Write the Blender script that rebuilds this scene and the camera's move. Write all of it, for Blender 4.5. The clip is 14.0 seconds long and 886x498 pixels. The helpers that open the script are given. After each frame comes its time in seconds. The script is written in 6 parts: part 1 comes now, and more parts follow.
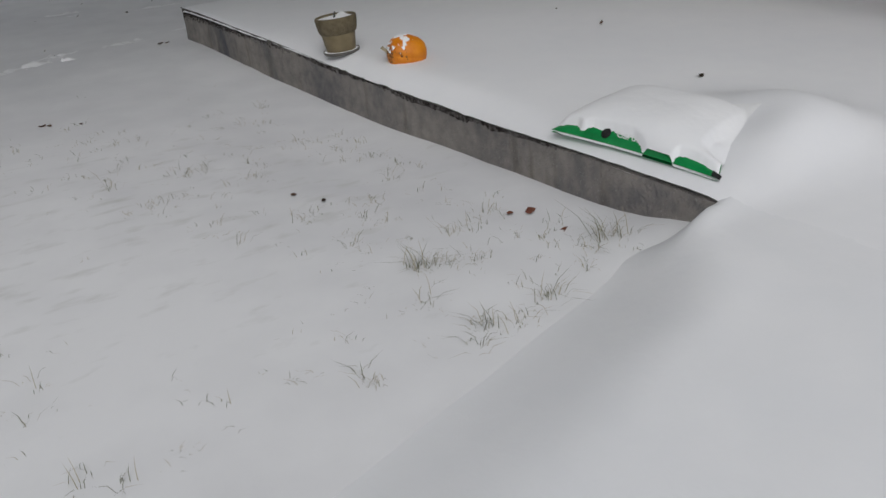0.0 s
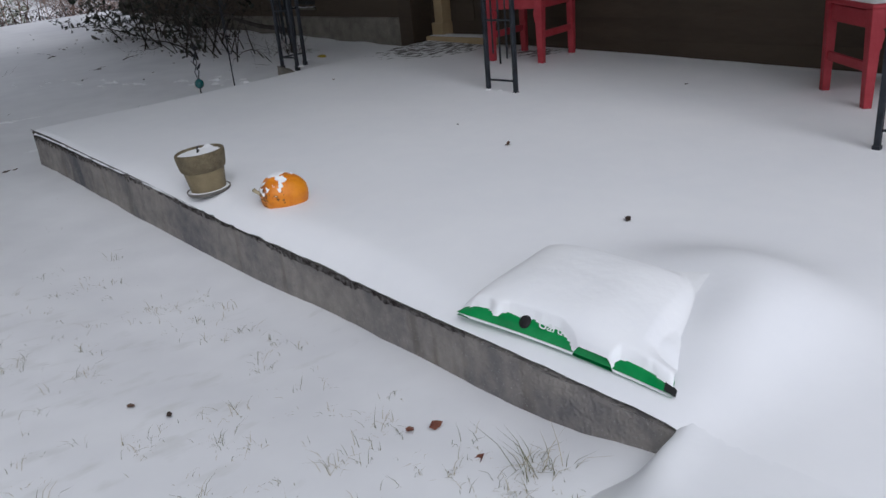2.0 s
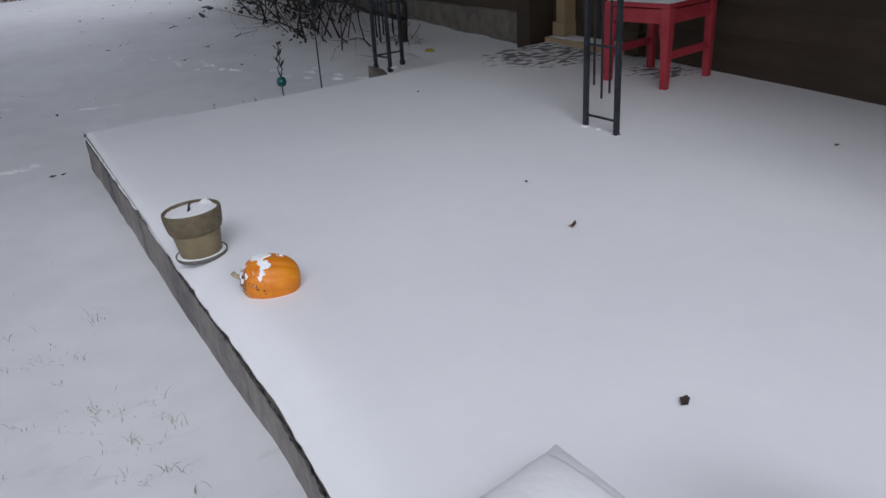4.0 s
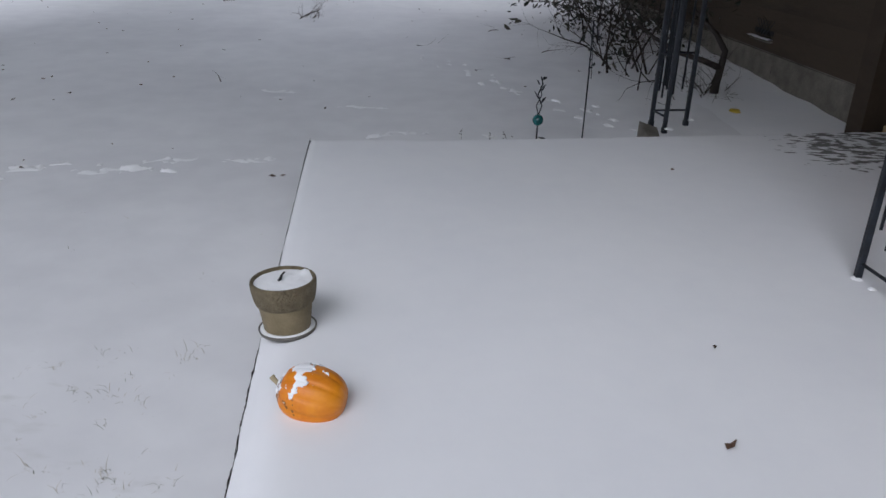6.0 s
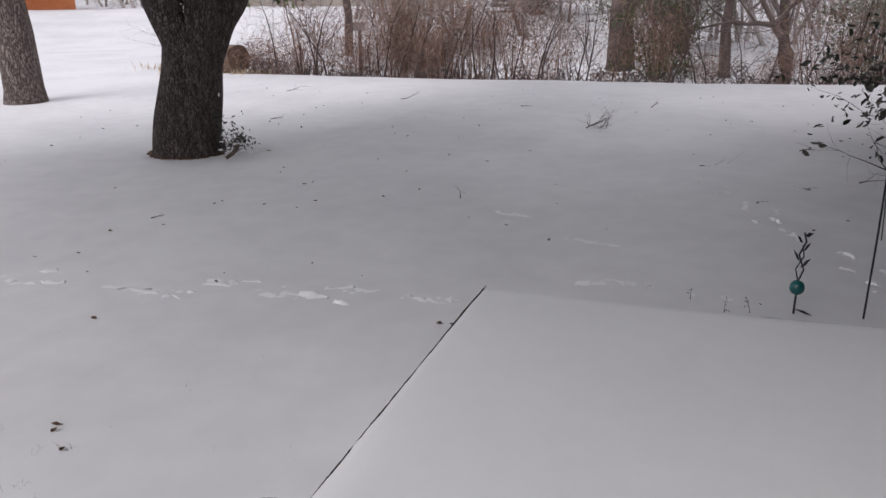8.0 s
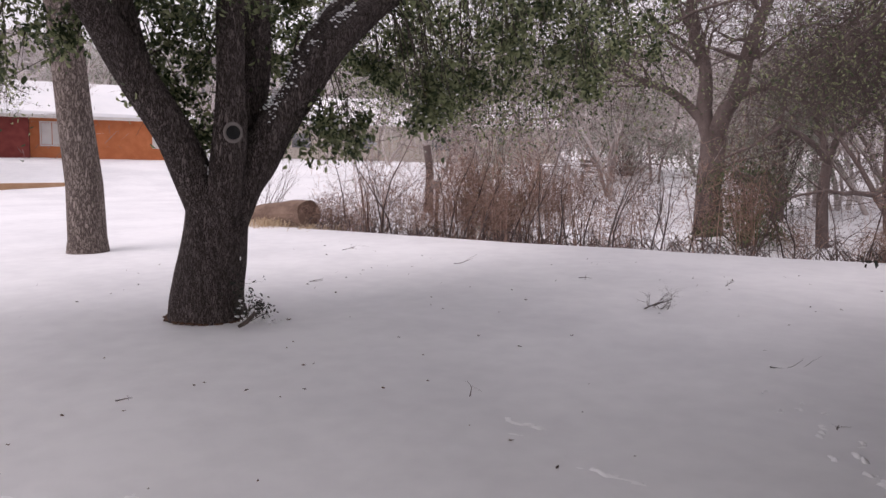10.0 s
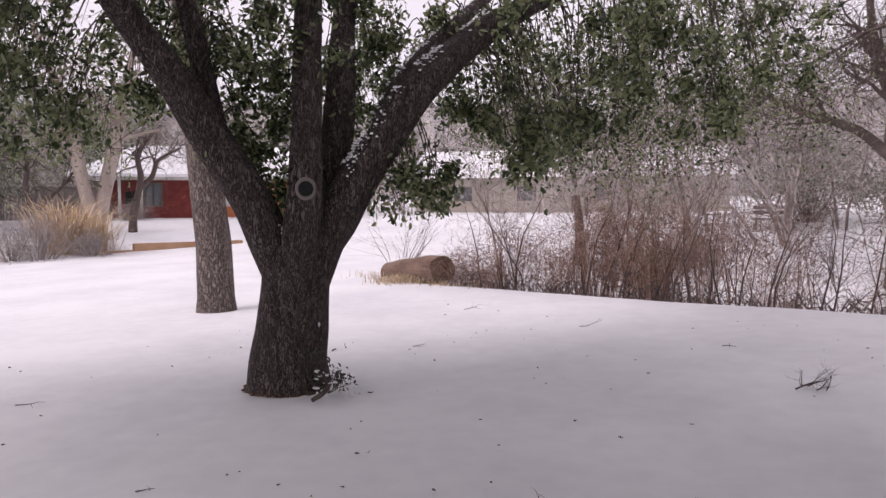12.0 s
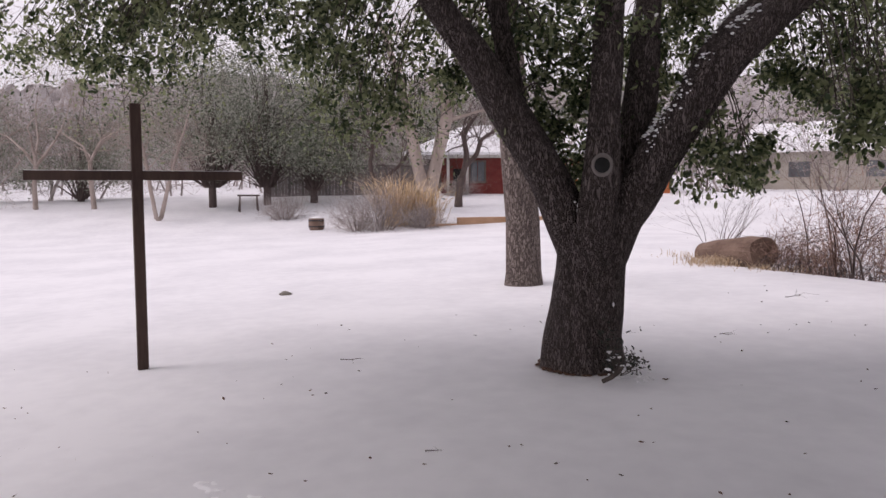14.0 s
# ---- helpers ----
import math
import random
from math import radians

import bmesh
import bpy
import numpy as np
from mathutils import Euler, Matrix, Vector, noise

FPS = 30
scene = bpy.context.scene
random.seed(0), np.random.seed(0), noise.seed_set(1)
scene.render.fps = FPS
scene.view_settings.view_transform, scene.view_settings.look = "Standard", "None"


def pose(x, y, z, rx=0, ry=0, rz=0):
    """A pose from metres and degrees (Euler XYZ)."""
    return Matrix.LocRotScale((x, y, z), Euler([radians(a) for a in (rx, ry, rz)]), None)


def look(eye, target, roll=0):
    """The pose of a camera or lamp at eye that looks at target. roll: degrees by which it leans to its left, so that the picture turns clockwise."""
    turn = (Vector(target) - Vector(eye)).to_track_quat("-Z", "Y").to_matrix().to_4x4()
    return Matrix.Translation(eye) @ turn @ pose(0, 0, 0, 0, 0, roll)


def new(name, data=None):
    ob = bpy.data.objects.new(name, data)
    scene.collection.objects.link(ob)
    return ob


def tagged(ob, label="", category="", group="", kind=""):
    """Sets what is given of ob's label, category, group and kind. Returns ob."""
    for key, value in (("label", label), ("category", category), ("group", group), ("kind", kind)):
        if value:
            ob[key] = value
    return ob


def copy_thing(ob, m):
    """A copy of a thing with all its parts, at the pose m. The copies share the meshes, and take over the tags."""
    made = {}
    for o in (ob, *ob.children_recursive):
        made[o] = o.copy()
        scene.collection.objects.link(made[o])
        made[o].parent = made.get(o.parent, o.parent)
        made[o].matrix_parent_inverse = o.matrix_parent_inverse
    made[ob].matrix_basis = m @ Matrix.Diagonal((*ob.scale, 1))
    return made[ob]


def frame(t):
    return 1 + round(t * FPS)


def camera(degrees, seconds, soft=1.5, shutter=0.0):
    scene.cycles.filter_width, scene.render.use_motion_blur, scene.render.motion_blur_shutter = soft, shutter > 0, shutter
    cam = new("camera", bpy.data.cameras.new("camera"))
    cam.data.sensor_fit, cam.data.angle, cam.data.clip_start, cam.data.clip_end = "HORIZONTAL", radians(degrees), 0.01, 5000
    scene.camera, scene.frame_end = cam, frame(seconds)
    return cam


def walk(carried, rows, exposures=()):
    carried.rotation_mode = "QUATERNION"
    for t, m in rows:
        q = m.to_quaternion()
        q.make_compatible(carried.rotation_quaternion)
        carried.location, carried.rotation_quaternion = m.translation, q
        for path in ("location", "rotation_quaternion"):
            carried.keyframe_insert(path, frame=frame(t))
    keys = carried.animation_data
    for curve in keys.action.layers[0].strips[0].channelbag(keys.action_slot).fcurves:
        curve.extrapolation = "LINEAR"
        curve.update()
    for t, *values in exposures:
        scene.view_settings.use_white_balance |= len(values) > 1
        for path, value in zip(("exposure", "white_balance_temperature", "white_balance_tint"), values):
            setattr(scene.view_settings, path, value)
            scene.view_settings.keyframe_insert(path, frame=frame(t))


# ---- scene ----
cam = camera(59.2, 14.0)
PATH = [
    (0, (-1.901, -1.493, 1.014), (-0.945, 0.028, 0.134), -5.0),
    (0.5, (-1.747, -1.391, 1.047), (-0.706, 0.099, 0.215), -5.7),
    (1, (-1.64, -1.276, 1.057), (-0.571, 0.228, 0.286), -5.0),
    (1.5, (-1.544, -1.081, 1.083), (-0.464, 0.431, 0.343), -5.2),
    (2, (-1.337, -0.931, 1.14), (-0.164, 0.513, 0.405), -5.3),
    (2.2, (-1.25, -0.86, 1.157), (-0.069, 0.582, 0.432), -4.7),
    (4.3, (-0.168, -0.421, 1.399), (0.553, 1.26, 0.59), -1.9),
    (4.5, (-0.051, -0.386, 1.423), (0.572, 1.333, 0.611), -0.5),
    (5, (0.188, -0.18, 1.463), (0.568, 1.61, 0.655), -0.2),
    (5.5, (0.427, -0.044, 1.515), (0.693, 1.776, 0.728), 1.8),
    (6, (0.624, 0.128, 1.537), (0.696, 1.962, 0.741), 2.1),
    (6.5, (0.902, 0.391, 1.56), (0.882, 2.222, 0.757), 1.9),
    (7, (1.097, 0.646, 1.603), (0.806, 2.457, 0.806), 1.2),
    (7.5, (1.25, 0.965, 1.628), (0.849, 2.77, 0.864), -0.0),
    (7.7, (1.313, 1.083, 1.64), (0.746, 2.882, 0.976), -0.9),
    (8, (1.346, 1.245, 1.648), (0.577, 2.991, 1.047), 0.0),
    (8.5, (1.37, 1.506, 1.68), (0.469, 3.225, 1.195), 0.2),
    (9, (1.46, 1.794, 1.724), (0.508, 3.518, 1.376), 1.3),
    (9.2, (1.478, 1.893, 1.737), (0.49, 3.603, 1.419), 1.6),
    (11.3, (1.543, 3.422, 1.809), (0.444, 5.09, 1.702), -0.2),
    (11.5, (1.566, 3.517, 1.815), (0.365, 5.112, 1.711), 0.3),
    (12, (1.53, 3.749, 1.795), (0.155, 5.197, 1.691), -0.2),
    (12.5, (1.528, 3.911, 1.802), (-0.04, 5.148, 1.7), -0.4),
    (13, (1.542, 3.987, 1.791), (-0.229, 4.905, 1.646), 0.7),
    (13.5, (1.547, 4.001, 1.796), (-0.274, 4.813, 1.635), -0.1),
    (14, (1.545, 4.004, 1.798), (-0.285, 4.794, 1.636), -0.1),
]
EXPOSURES = ((0.0, -0.52, 6370, 10), (0.8, -0.36, 6080, 11), (2.0, -0.22, 5930, 12), (5.0, -0.14, 5880, 14), (6.5, -0.08, 5900, 13), (7.5, -0.03, 6130, 15), (8.3, -0.06, 6500, 18), (9.0, 0.06, 6600, 20), (11.3, 0.1, 6600, 28), (14.0, -0.08, 6600, 25))
walk(cam, [(t, look(eye, target, roll)) for t, eye, target, roll in PATH], EXPOSURES)

# ---- light: an overcast winter sky with a veiled sun ----
world = bpy.data.worlds.new("overcast_sky")
scene.world = world
world.use_nodes = True
wn = world.node_tree.nodes
wl = world.node_tree.links
sky = wn.new("ShaderNodeTexSky")
sky.sky_type = "NISHITA"
sky.sun_disc = False
sky.sun_elevation = radians(48)
sky.sun_rotation = radians(200)
sky.dust_density = 4.0
sky.air_density = 1.0
grey = wn.new("ShaderNodeHueSaturation")
grey.inputs["Saturation"].default_value = 0.16
cloud = wn.new("ShaderNodeMix")
cloud.data_type = "RGBA"
cloud.inputs["Factor"].default_value = 0.6
cloud.inputs["B"].default_value = (7.6, 7.7, 8.0, 1)
wl.new(sky.outputs["Color"], grey.inputs["Color"])
wl.new(grey.outputs["Color"], cloud.inputs["A"])
wl.new(cloud.outputs["Result"], wn["Background"].inputs["Color"])
wn["Background"].inputs["Strength"].default_value = 0.14
sun = new("sun", bpy.data.lights.new("sun", "SUN"))
sun.data.energy = 0.8
sun.data.angle = radians(35)
sun.data.color = (1.0, 0.97, 0.93)
sun.matrix_world = look((-12, -22, 26), (0, 0, 0))

# ---- materials ----


def mat(name, base, other=None, scale=6.0, rough=0.7, bump=0.0, bump_scale=40.0, metal=0.0, stretch=(1, 1, 1), fine=0.25,
        low=0.35, high=0.65, island=0.0, objvar=0.0, space="Object", specular=0.3):
    """A material of two mottled colours at two scales, with fine relief."""
    m = bpy.data.materials.new(name)
    m.use_nodes = True
    n, l = m.node_tree.nodes, m.node_tree.links
    b = n["Principled BSDF"]
    b.inputs["Roughness"].default_value = rough
    b.inputs["Metallic"].default_value = metal
    b.inputs["Specular IOR Level"].default_value = specular
    co = n.new("ShaderNodeTexCoord")
    mp = n.new("ShaderNodeMapping")
    mp.inputs["Scale"].default_value = stretch
    l.new(co.outputs[space], mp.inputs["Vector"])
    big = n.new("ShaderNodeTexNoise")
    big.inputs["Scale"].default_value = scale
    big.inputs["Detail"].default_value = 5
    l.new(mp.outputs["Vector"], big.inputs["Vector"])
    small = n.new("ShaderNodeTexNoise")
    small.inputs["Scale"].default_value = scale * 9
    small.inputs["Detail"].default_value = 3
    l.new(mp.outputs["Vector"], small.inputs["Vector"])
    blend = n.new("ShaderNodeMix")
    blend.inputs["Factor"].default_value = fine
    l.new(big.outputs["Fac"], blend.inputs["A"])
    l.new(small.outputs["Fac"], blend.inputs["B"])
    last = blend.outputs["Result"]
    if island or objvar:
        source = n.new("ShaderNodeNewGeometry" if island else "ShaderNodeObjectInfo")
        push = n.new("ShaderNodeMath")
        push.operation = "MULTIPLY_ADD"
        push.inputs[1].default_value = island or objvar
        l.new(source.outputs["Random Per Island" if island else "Random"], push.inputs[0])
        shift = n.new("ShaderNodeMath")
        shift.operation = "SUBTRACT"
        shift.inputs[1].default_value = (island or objvar) / 2
        l.new(last, shift.inputs[0])
        l.new(shift.outputs[0], push.inputs[2])
        last = push.outputs[0]
    ramp = n.new("ShaderNodeValToRGB")
    ramp.color_ramp.elements[0].position = low
    ramp.color_ramp.elements[0].color = (*base, 1)
    ramp.color_ramp.elements[1].position = high
    ramp.color_ramp.elements[1].color = (*(other or base), 1)
    l.new(last, ramp.inputs["Fac"])
    l.new(ramp.outputs["Color"], b.inputs["Base Color"])
    if bump:
        bn = n.new("ShaderNodeTexNoise")
        bn.inputs["Scale"].default_value = bump_scale
        bn.inputs["Detail"].default_value = 4
        l.new(mp.outputs["Vector"], bn.inputs["Vector"])
        bp = n.new("ShaderNodeBump")
        bp.inputs["Strength"].default_value = bump
        bp.inputs["Distance"].default_value = 0.02
        l.new(bn.outputs["Fac"], bp.inputs["Height"])
        l.new(bp.outputs["Normal"], b.inputs["Normal"])
    return m


def bark(name, dark, light, scale, stretch, depth):
    """Ridged bark: stretched cells with dark furrows between them."""
    m = mat(name, dark, light, scale=scale * 0.6, rough=0.9, stretch=stretch, fine=0.45, low=0.3, high=0.7, specular=0.15)
    n, l = m.node_tree.nodes, m.node_tree.links
    b = n["Principled BSDF"]
    mp = next(q for q in n if q.type == "MAPPING")
    warp = n.new("ShaderNodeTexNoise")
    warp.inputs["Scale"].default_value = scale * 0.8
    l.new(mp.outputs["Vector"], warp.inputs["Vector"])
    add = n.new("ShaderNodeMix")
    add.data_type = "VECTOR"
    add.inputs["Factor"].default_value = 0.12
    l.new(mp.outputs["Vector"], add.inputs["A"])
    l.new(warp.outputs["Color"], add.inputs["B"])
    cell = n.new("ShaderNodeTexVoronoi")
    cell.feature = "DISTANCE_TO_EDGE"
    cell.inputs["Scale"].default_value = scale
    l.new(add.outputs["Result"], cell.inputs["Vector"])
    ramp = n.new("ShaderNodeValToRGB")
    ramp.color_ramp.elements[0].position = 0.02
    ramp.color_ramp.elements[1].position = 0.2
    ramp.color_ramp.elements[0].color = (0.36, 0.335, 0.33, 1)
    l.new(cell.outputs["Distance"], ramp.inputs["Fac"])
    mul = n.new("ShaderNodeMix")
    mul.data_type = "RGBA"
    mul.blend_type = "MULTIPLY"
    mul.inputs["Factor"].default_value = 1.0
    old = b.inputs["Base Color"].links[0].from_socket
    l.new(old, mul.inputs["A"])
    l.new(ramp.outputs["Color"], mul.inputs["B"])
    l.new(mul.outputs["Result"], b.inputs["Base Color"])
    bp = n.new("ShaderNodeBump")
    bp.inputs["Strength"].default_value = 1.0
    bp.inputs["Distance"].default_value = depth
    l.new(ramp.outputs["Color"], bp.inputs["Height"])
    l.new(bp.outputs["Normal"], b.inputs["Normal"])
    return m


SNOW = mat("snow", (0.80, 0.81, 0.83), (0.86, 0.86, 0.87), scale=0.8, rough=0.75, bump=0.07, bump_scale=22, specular=0.15)
FRESH = mat("fresh_snow", (0.85, 0.855, 0.87), (0.89, 0.89, 0.895), scale=3, rough=0.8, bump=0.08, bump_scale=45, specular=0.1)
LAWN = mat("thin_snow", (0.69, 0.69, 0.705), (0.80, 0.80, 0.81), scale=0.45, rough=0.8, bump=0.09, bump_scale=9, fine=0.3, low=0.35, high=0.6, specular=0.12)
GRASS = mat("grass_blade", (0.13, 0.13, 0.07), (0.42, 0.37, 0.27), scale=9, rough=0.7, island=0.7)
CONCRETE = mat("concrete", (0.15, 0.145, 0.15), (0.35, 0.32, 0.285), scale=2.0, rough=0.9, bump=0.8, bump_scale=70, fine=0.4, low=0.32, high=0.68, specular=0.2)
MOSS = mat("lichened_edge", (0.035, 0.03, 0.028), (0.27, 0.255, 0.245), scale=40, low=0.42, high=0.74, rough=0.95, bump=0.9, bump_scale=120, specular=0.1)
POT = mat("stoneware", (0.17, 0.135, 0.075), (0.24, 0.195, 0.115), scale=14, rough=0.6, bump=0.15, bump_scale=90)
POT_BAND = mat("stoneware_band", (0.105, 0.085, 0.05), (0.22, 0.18, 0.11), scale=30, rough=0.7, bump=0.9, bump_scale=110, fine=0.5)
SAUCER = mat("saucer_glaze", (0.10, 0.095, 0.085), (0.16, 0.15, 0.13), scale=12, rough=0.5)
SCAB = mat("pumpkin_scab", (0.16, 0.06, 0.02), (0.34, 0.15, 0.05), scale=60, rough=0.8)
STEM = mat("dry_stem", (0.30, 0.25, 0.15), (0.42, 0.36, 0.24), scale=30, rough=0.9)
GREEN_BAG = mat("green_plastic", (0.0, 0.19, 0.045), (0.01, 0.27, 0.07), scale=9, rough=0.35, bump=0.2, bump_scale=25, specular=0.5)
WHITE_PRINT = mat("white_print", (0.8, 0.82, 0.8))
BLACK_PRINT = mat("black_print", (0.015, 0.015, 0.015))
IRON = mat("painted_iron", (0.006, 0.008, 0.012), (0.02, 0.025, 0.034), scale=14, rough=0.55, bump=0.2, bump_scale=80, specular=0.45)
RED = mat("red_paint", (0.30, 0.026, 0.036), (0.39, 0.048, 0.06), scale=5, rough=0.55, bump=0.12, bump_scale=60)
BROWN = mat("brown_siding", (0.044, 0.031, 0.021), (0.066, 0.048, 0.033), scale=3, rough=0.75, bump=0.2, bump_scale=50, objvar=0.25, stretch=(1, 0.25, 1))
FOOTING = mat("footing", (0.13, 0.12, 0.10), (0.22, 0.20, 0.17), scale=7, rough=0.95, bump=0.5, bump_scale=40)
CREAM = mat("tan_trim", (0.32, 0.235, 0.13), (0.40, 0.30, 0.17), scale=5, rough=0.7, bump=0.1, stretch=(1, 1, 0.2))
SOFFIT = mat("soffit", (0.22, 0.19, 0.15), (0.28, 0.25, 0.2), scale=4, rough=0.8)
YELLOW = mat("yellow_plastic", (0.42, 0.30, 0.03), (0.52, 0.38, 0.06), scale=10, rough=0.45)
TEAL = mat("teal_glass", (0.005, 0.07, 0.075), (0.015, 0.14, 0.14), scale=18, rough=0.2, specular=0.6)
DARK_LEAF = mat("dead_leaf", (0.05, 0.035, 0.028), (0.13, 0.075, 0.05), scale=20, rough=0.85, objvar=0.5)
RUST_LEAF = mat("rust_leaf", (0.10, 0.03, 0.02), (0.17, 0.07, 0.045), scale=30, rough=0.85)
WET_BARK = mat("wet_bark", (0.022, 0.018, 0.016), (0.06, 0.05, 0.045), scale=14, rough=0.8, bump=0.5, bump_scale=40)
TWIG = mat("twig", (0.06, 0.05, 0.045), (0.13, 0.105, 0.09), scale=12, rough=0.9)
OAK_BARK = bark("oak_bark", (0.085, 0.069, 0.066), (0.225, 0.187, 0.176), 36, (1, 1, 0.22), 0.05)
PINE_BARK = bark("pine_bark", (0.18, 0.145, 0.13), (0.36, 0.30, 0.27), 24, (1, 1, 0.3), 0.03)
OAK_LEAF = mat("oak_leaf", (0.05, 0.075, 0.032), (0.30, 0.335, 0.175), scale=1.2, rough=0.42, island=0.7, specular=0.6)
# lightened beyond the leaf's own green to carry the haze
FAR_LEAF = mat("hazed_evergreen_leaf", (0.18, 0.20, 0.15), (0.46, 0.47, 0.40), scale=0.5, rough=0.6, island=0.8)
HOLLY = mat("dark_green_leaf", (0.03, 0.055, 0.022), (0.13, 0.18, 0.08), scale=0.8, rough=0.5, island=0.8)
# frost on the leaves, with haze mixed into the colour as well
FROST_HAZE_LEAF = mat("frosted_hazy_leaf", (0.20, 0.22, 0.165), (0.46, 0.47, 0.41), scale=0.5, rough=0.7, island=0.8)
BRUSH_LEAF = mat("brush_leaf", (0.25, 0.13, 0.085), (0.46, 0.34, 0.21), scale=0.35, rough=0.8, island=0.7)
SHRUB_LEAF = mat("shrub_leaf", (0.016, 0.022, 0.015), (0.06, 0.055, 0.04), scale=4, rough=0.5, island=0.8, specular=0.45)
WOOD = mat("cross_timber", (0.055, 0.034, 0.028), (0.105, 0.068, 0.055), scale=5, rough=0.8, bump=0.3, bump_scale=40, stretch=(1, 1, 0.15))
THICKET = mat("thicket_stems", (0.15, 0.085, 0.065), (0.46, 0.31, 0.25), scale=0.6, rough=0.9, island=0.7)
# frosted wood, its tan also paled to stand in for haze
FROST_HAZE_TAN = mat("frosted_hazy_tan_wood", (0.26, 0.21, 0.18), (0.46, 0.39, 0.35), scale=1.5, rough=0.9, bump=0.4, bump_scale=14, stretch=(1, 1, 0.3))
# the ridge's pale tone is distance haze put into the base colour
FAR_RIDGE = mat("hazy_distant_woods", (0.36, 0.325, 0.315), (0.60, 0.57, 0.57), scale=0.12, rough=0.95, fine=0.5, low=0.3, high=0.7, bump=1.0, bump_scale=1.5, specular=0.05)
TAN_WALL = mat("tan_render", (0.40, 0.36, 0.31), (0.50, 0.46, 0.40), scale=0.6, rough=0.9)
# frosted twigs; part of the paleness is painted distance haze
FROST_HAZE_TWIG = mat("frosted_hazy_twig", (0.24, 0.20, 0.185), (0.50, 0.45, 0.43), scale=0.4, rough=0.9, island=0.6)
BACK_BARK = mat("back_bark", (0.075, 0.055, 0.05), (0.15, 0.115, 0.105), scale=3, rough=0.9, bump=0.6, bump_scale=20, stretch=(1, 1, 0.3))
STRAW = mat("dry_grass", (0.42, 0.30, 0.18), (0.60, 0.48, 0.34), scale=2, rough=0.85, island=0.6)
GOLD = mat("golden_grass", (0.54, 0.39, 0.22), (0.76, 0.60, 0.41), scale=2, rough=0.85, island=0.6)
LOG = mat("old_log", (0.12, 0.075, 0.055), (0.26, 0.18, 0.14), scale=3, rough=0.95, bump=0.8, bump_scale=18, stretch=(0.3, 1, 1))
BRICK_ORANGE = mat("orange_brick", (0.46, 0.15, 0.06), (0.56, 0.20, 0.085), scale=2.2, rough=0.9, bump=0.3, bump_scale=12, objvar=0.2)
BRICK_RED = mat("red_brick", (0.17, 0.035, 0.03), (0.24, 0.06, 0.05), scale=2.2, rough=0.9, bump=0.3, bump_scale=12)
PALE = mat("pale_paint", (0.62, 0.6, 0.57), (0.7, 0.68, 0.65), scale=2, rough=0.7)
GLASS = mat("window_glass", (0.11, 0.12, 0.13), (0.17, 0.18, 0.19), scale=1, rough=0.12, specular=0.6)
FENCE = mat("grey_fence", (0.13, 0.115, 0.11), (0.21, 0.185, 0.175), scale=2, rough=0.9, stretch=(1, 1, 0.2), objvar=0.3)
EDGING = mat("edging_timber", (0.36, 0.21, 0.12), (0.46, 0.29, 0.18), scale=2, rough=0.9)



def thin(m, share):
    """Lets light through a leaf."""
    n, l = m.node_tree.nodes, m.node_tree.links
    b = n["Principled BSDF"]
    back = n.new("ShaderNodeBsdfTranslucent")
    l.new(b.inputs["Base Color"].links[0].from_socket, back.inputs["Color"])
    both = n.new("ShaderNodeMixShader")
    both.inputs["Fac"].default_value = share
    l.new(b.outputs["BSDF"], both.inputs[1])
    l.new(back.outputs["BSDF"], both.inputs[2])
    l.new(both.outputs["Shader"], n["Material Output"].inputs["Surface"])


for m in (OAK_LEAF, FAR_LEAF, FROST_HAZE_LEAF, BRUSH_LEAF, HOLLY):
    thin(m, 0.55)



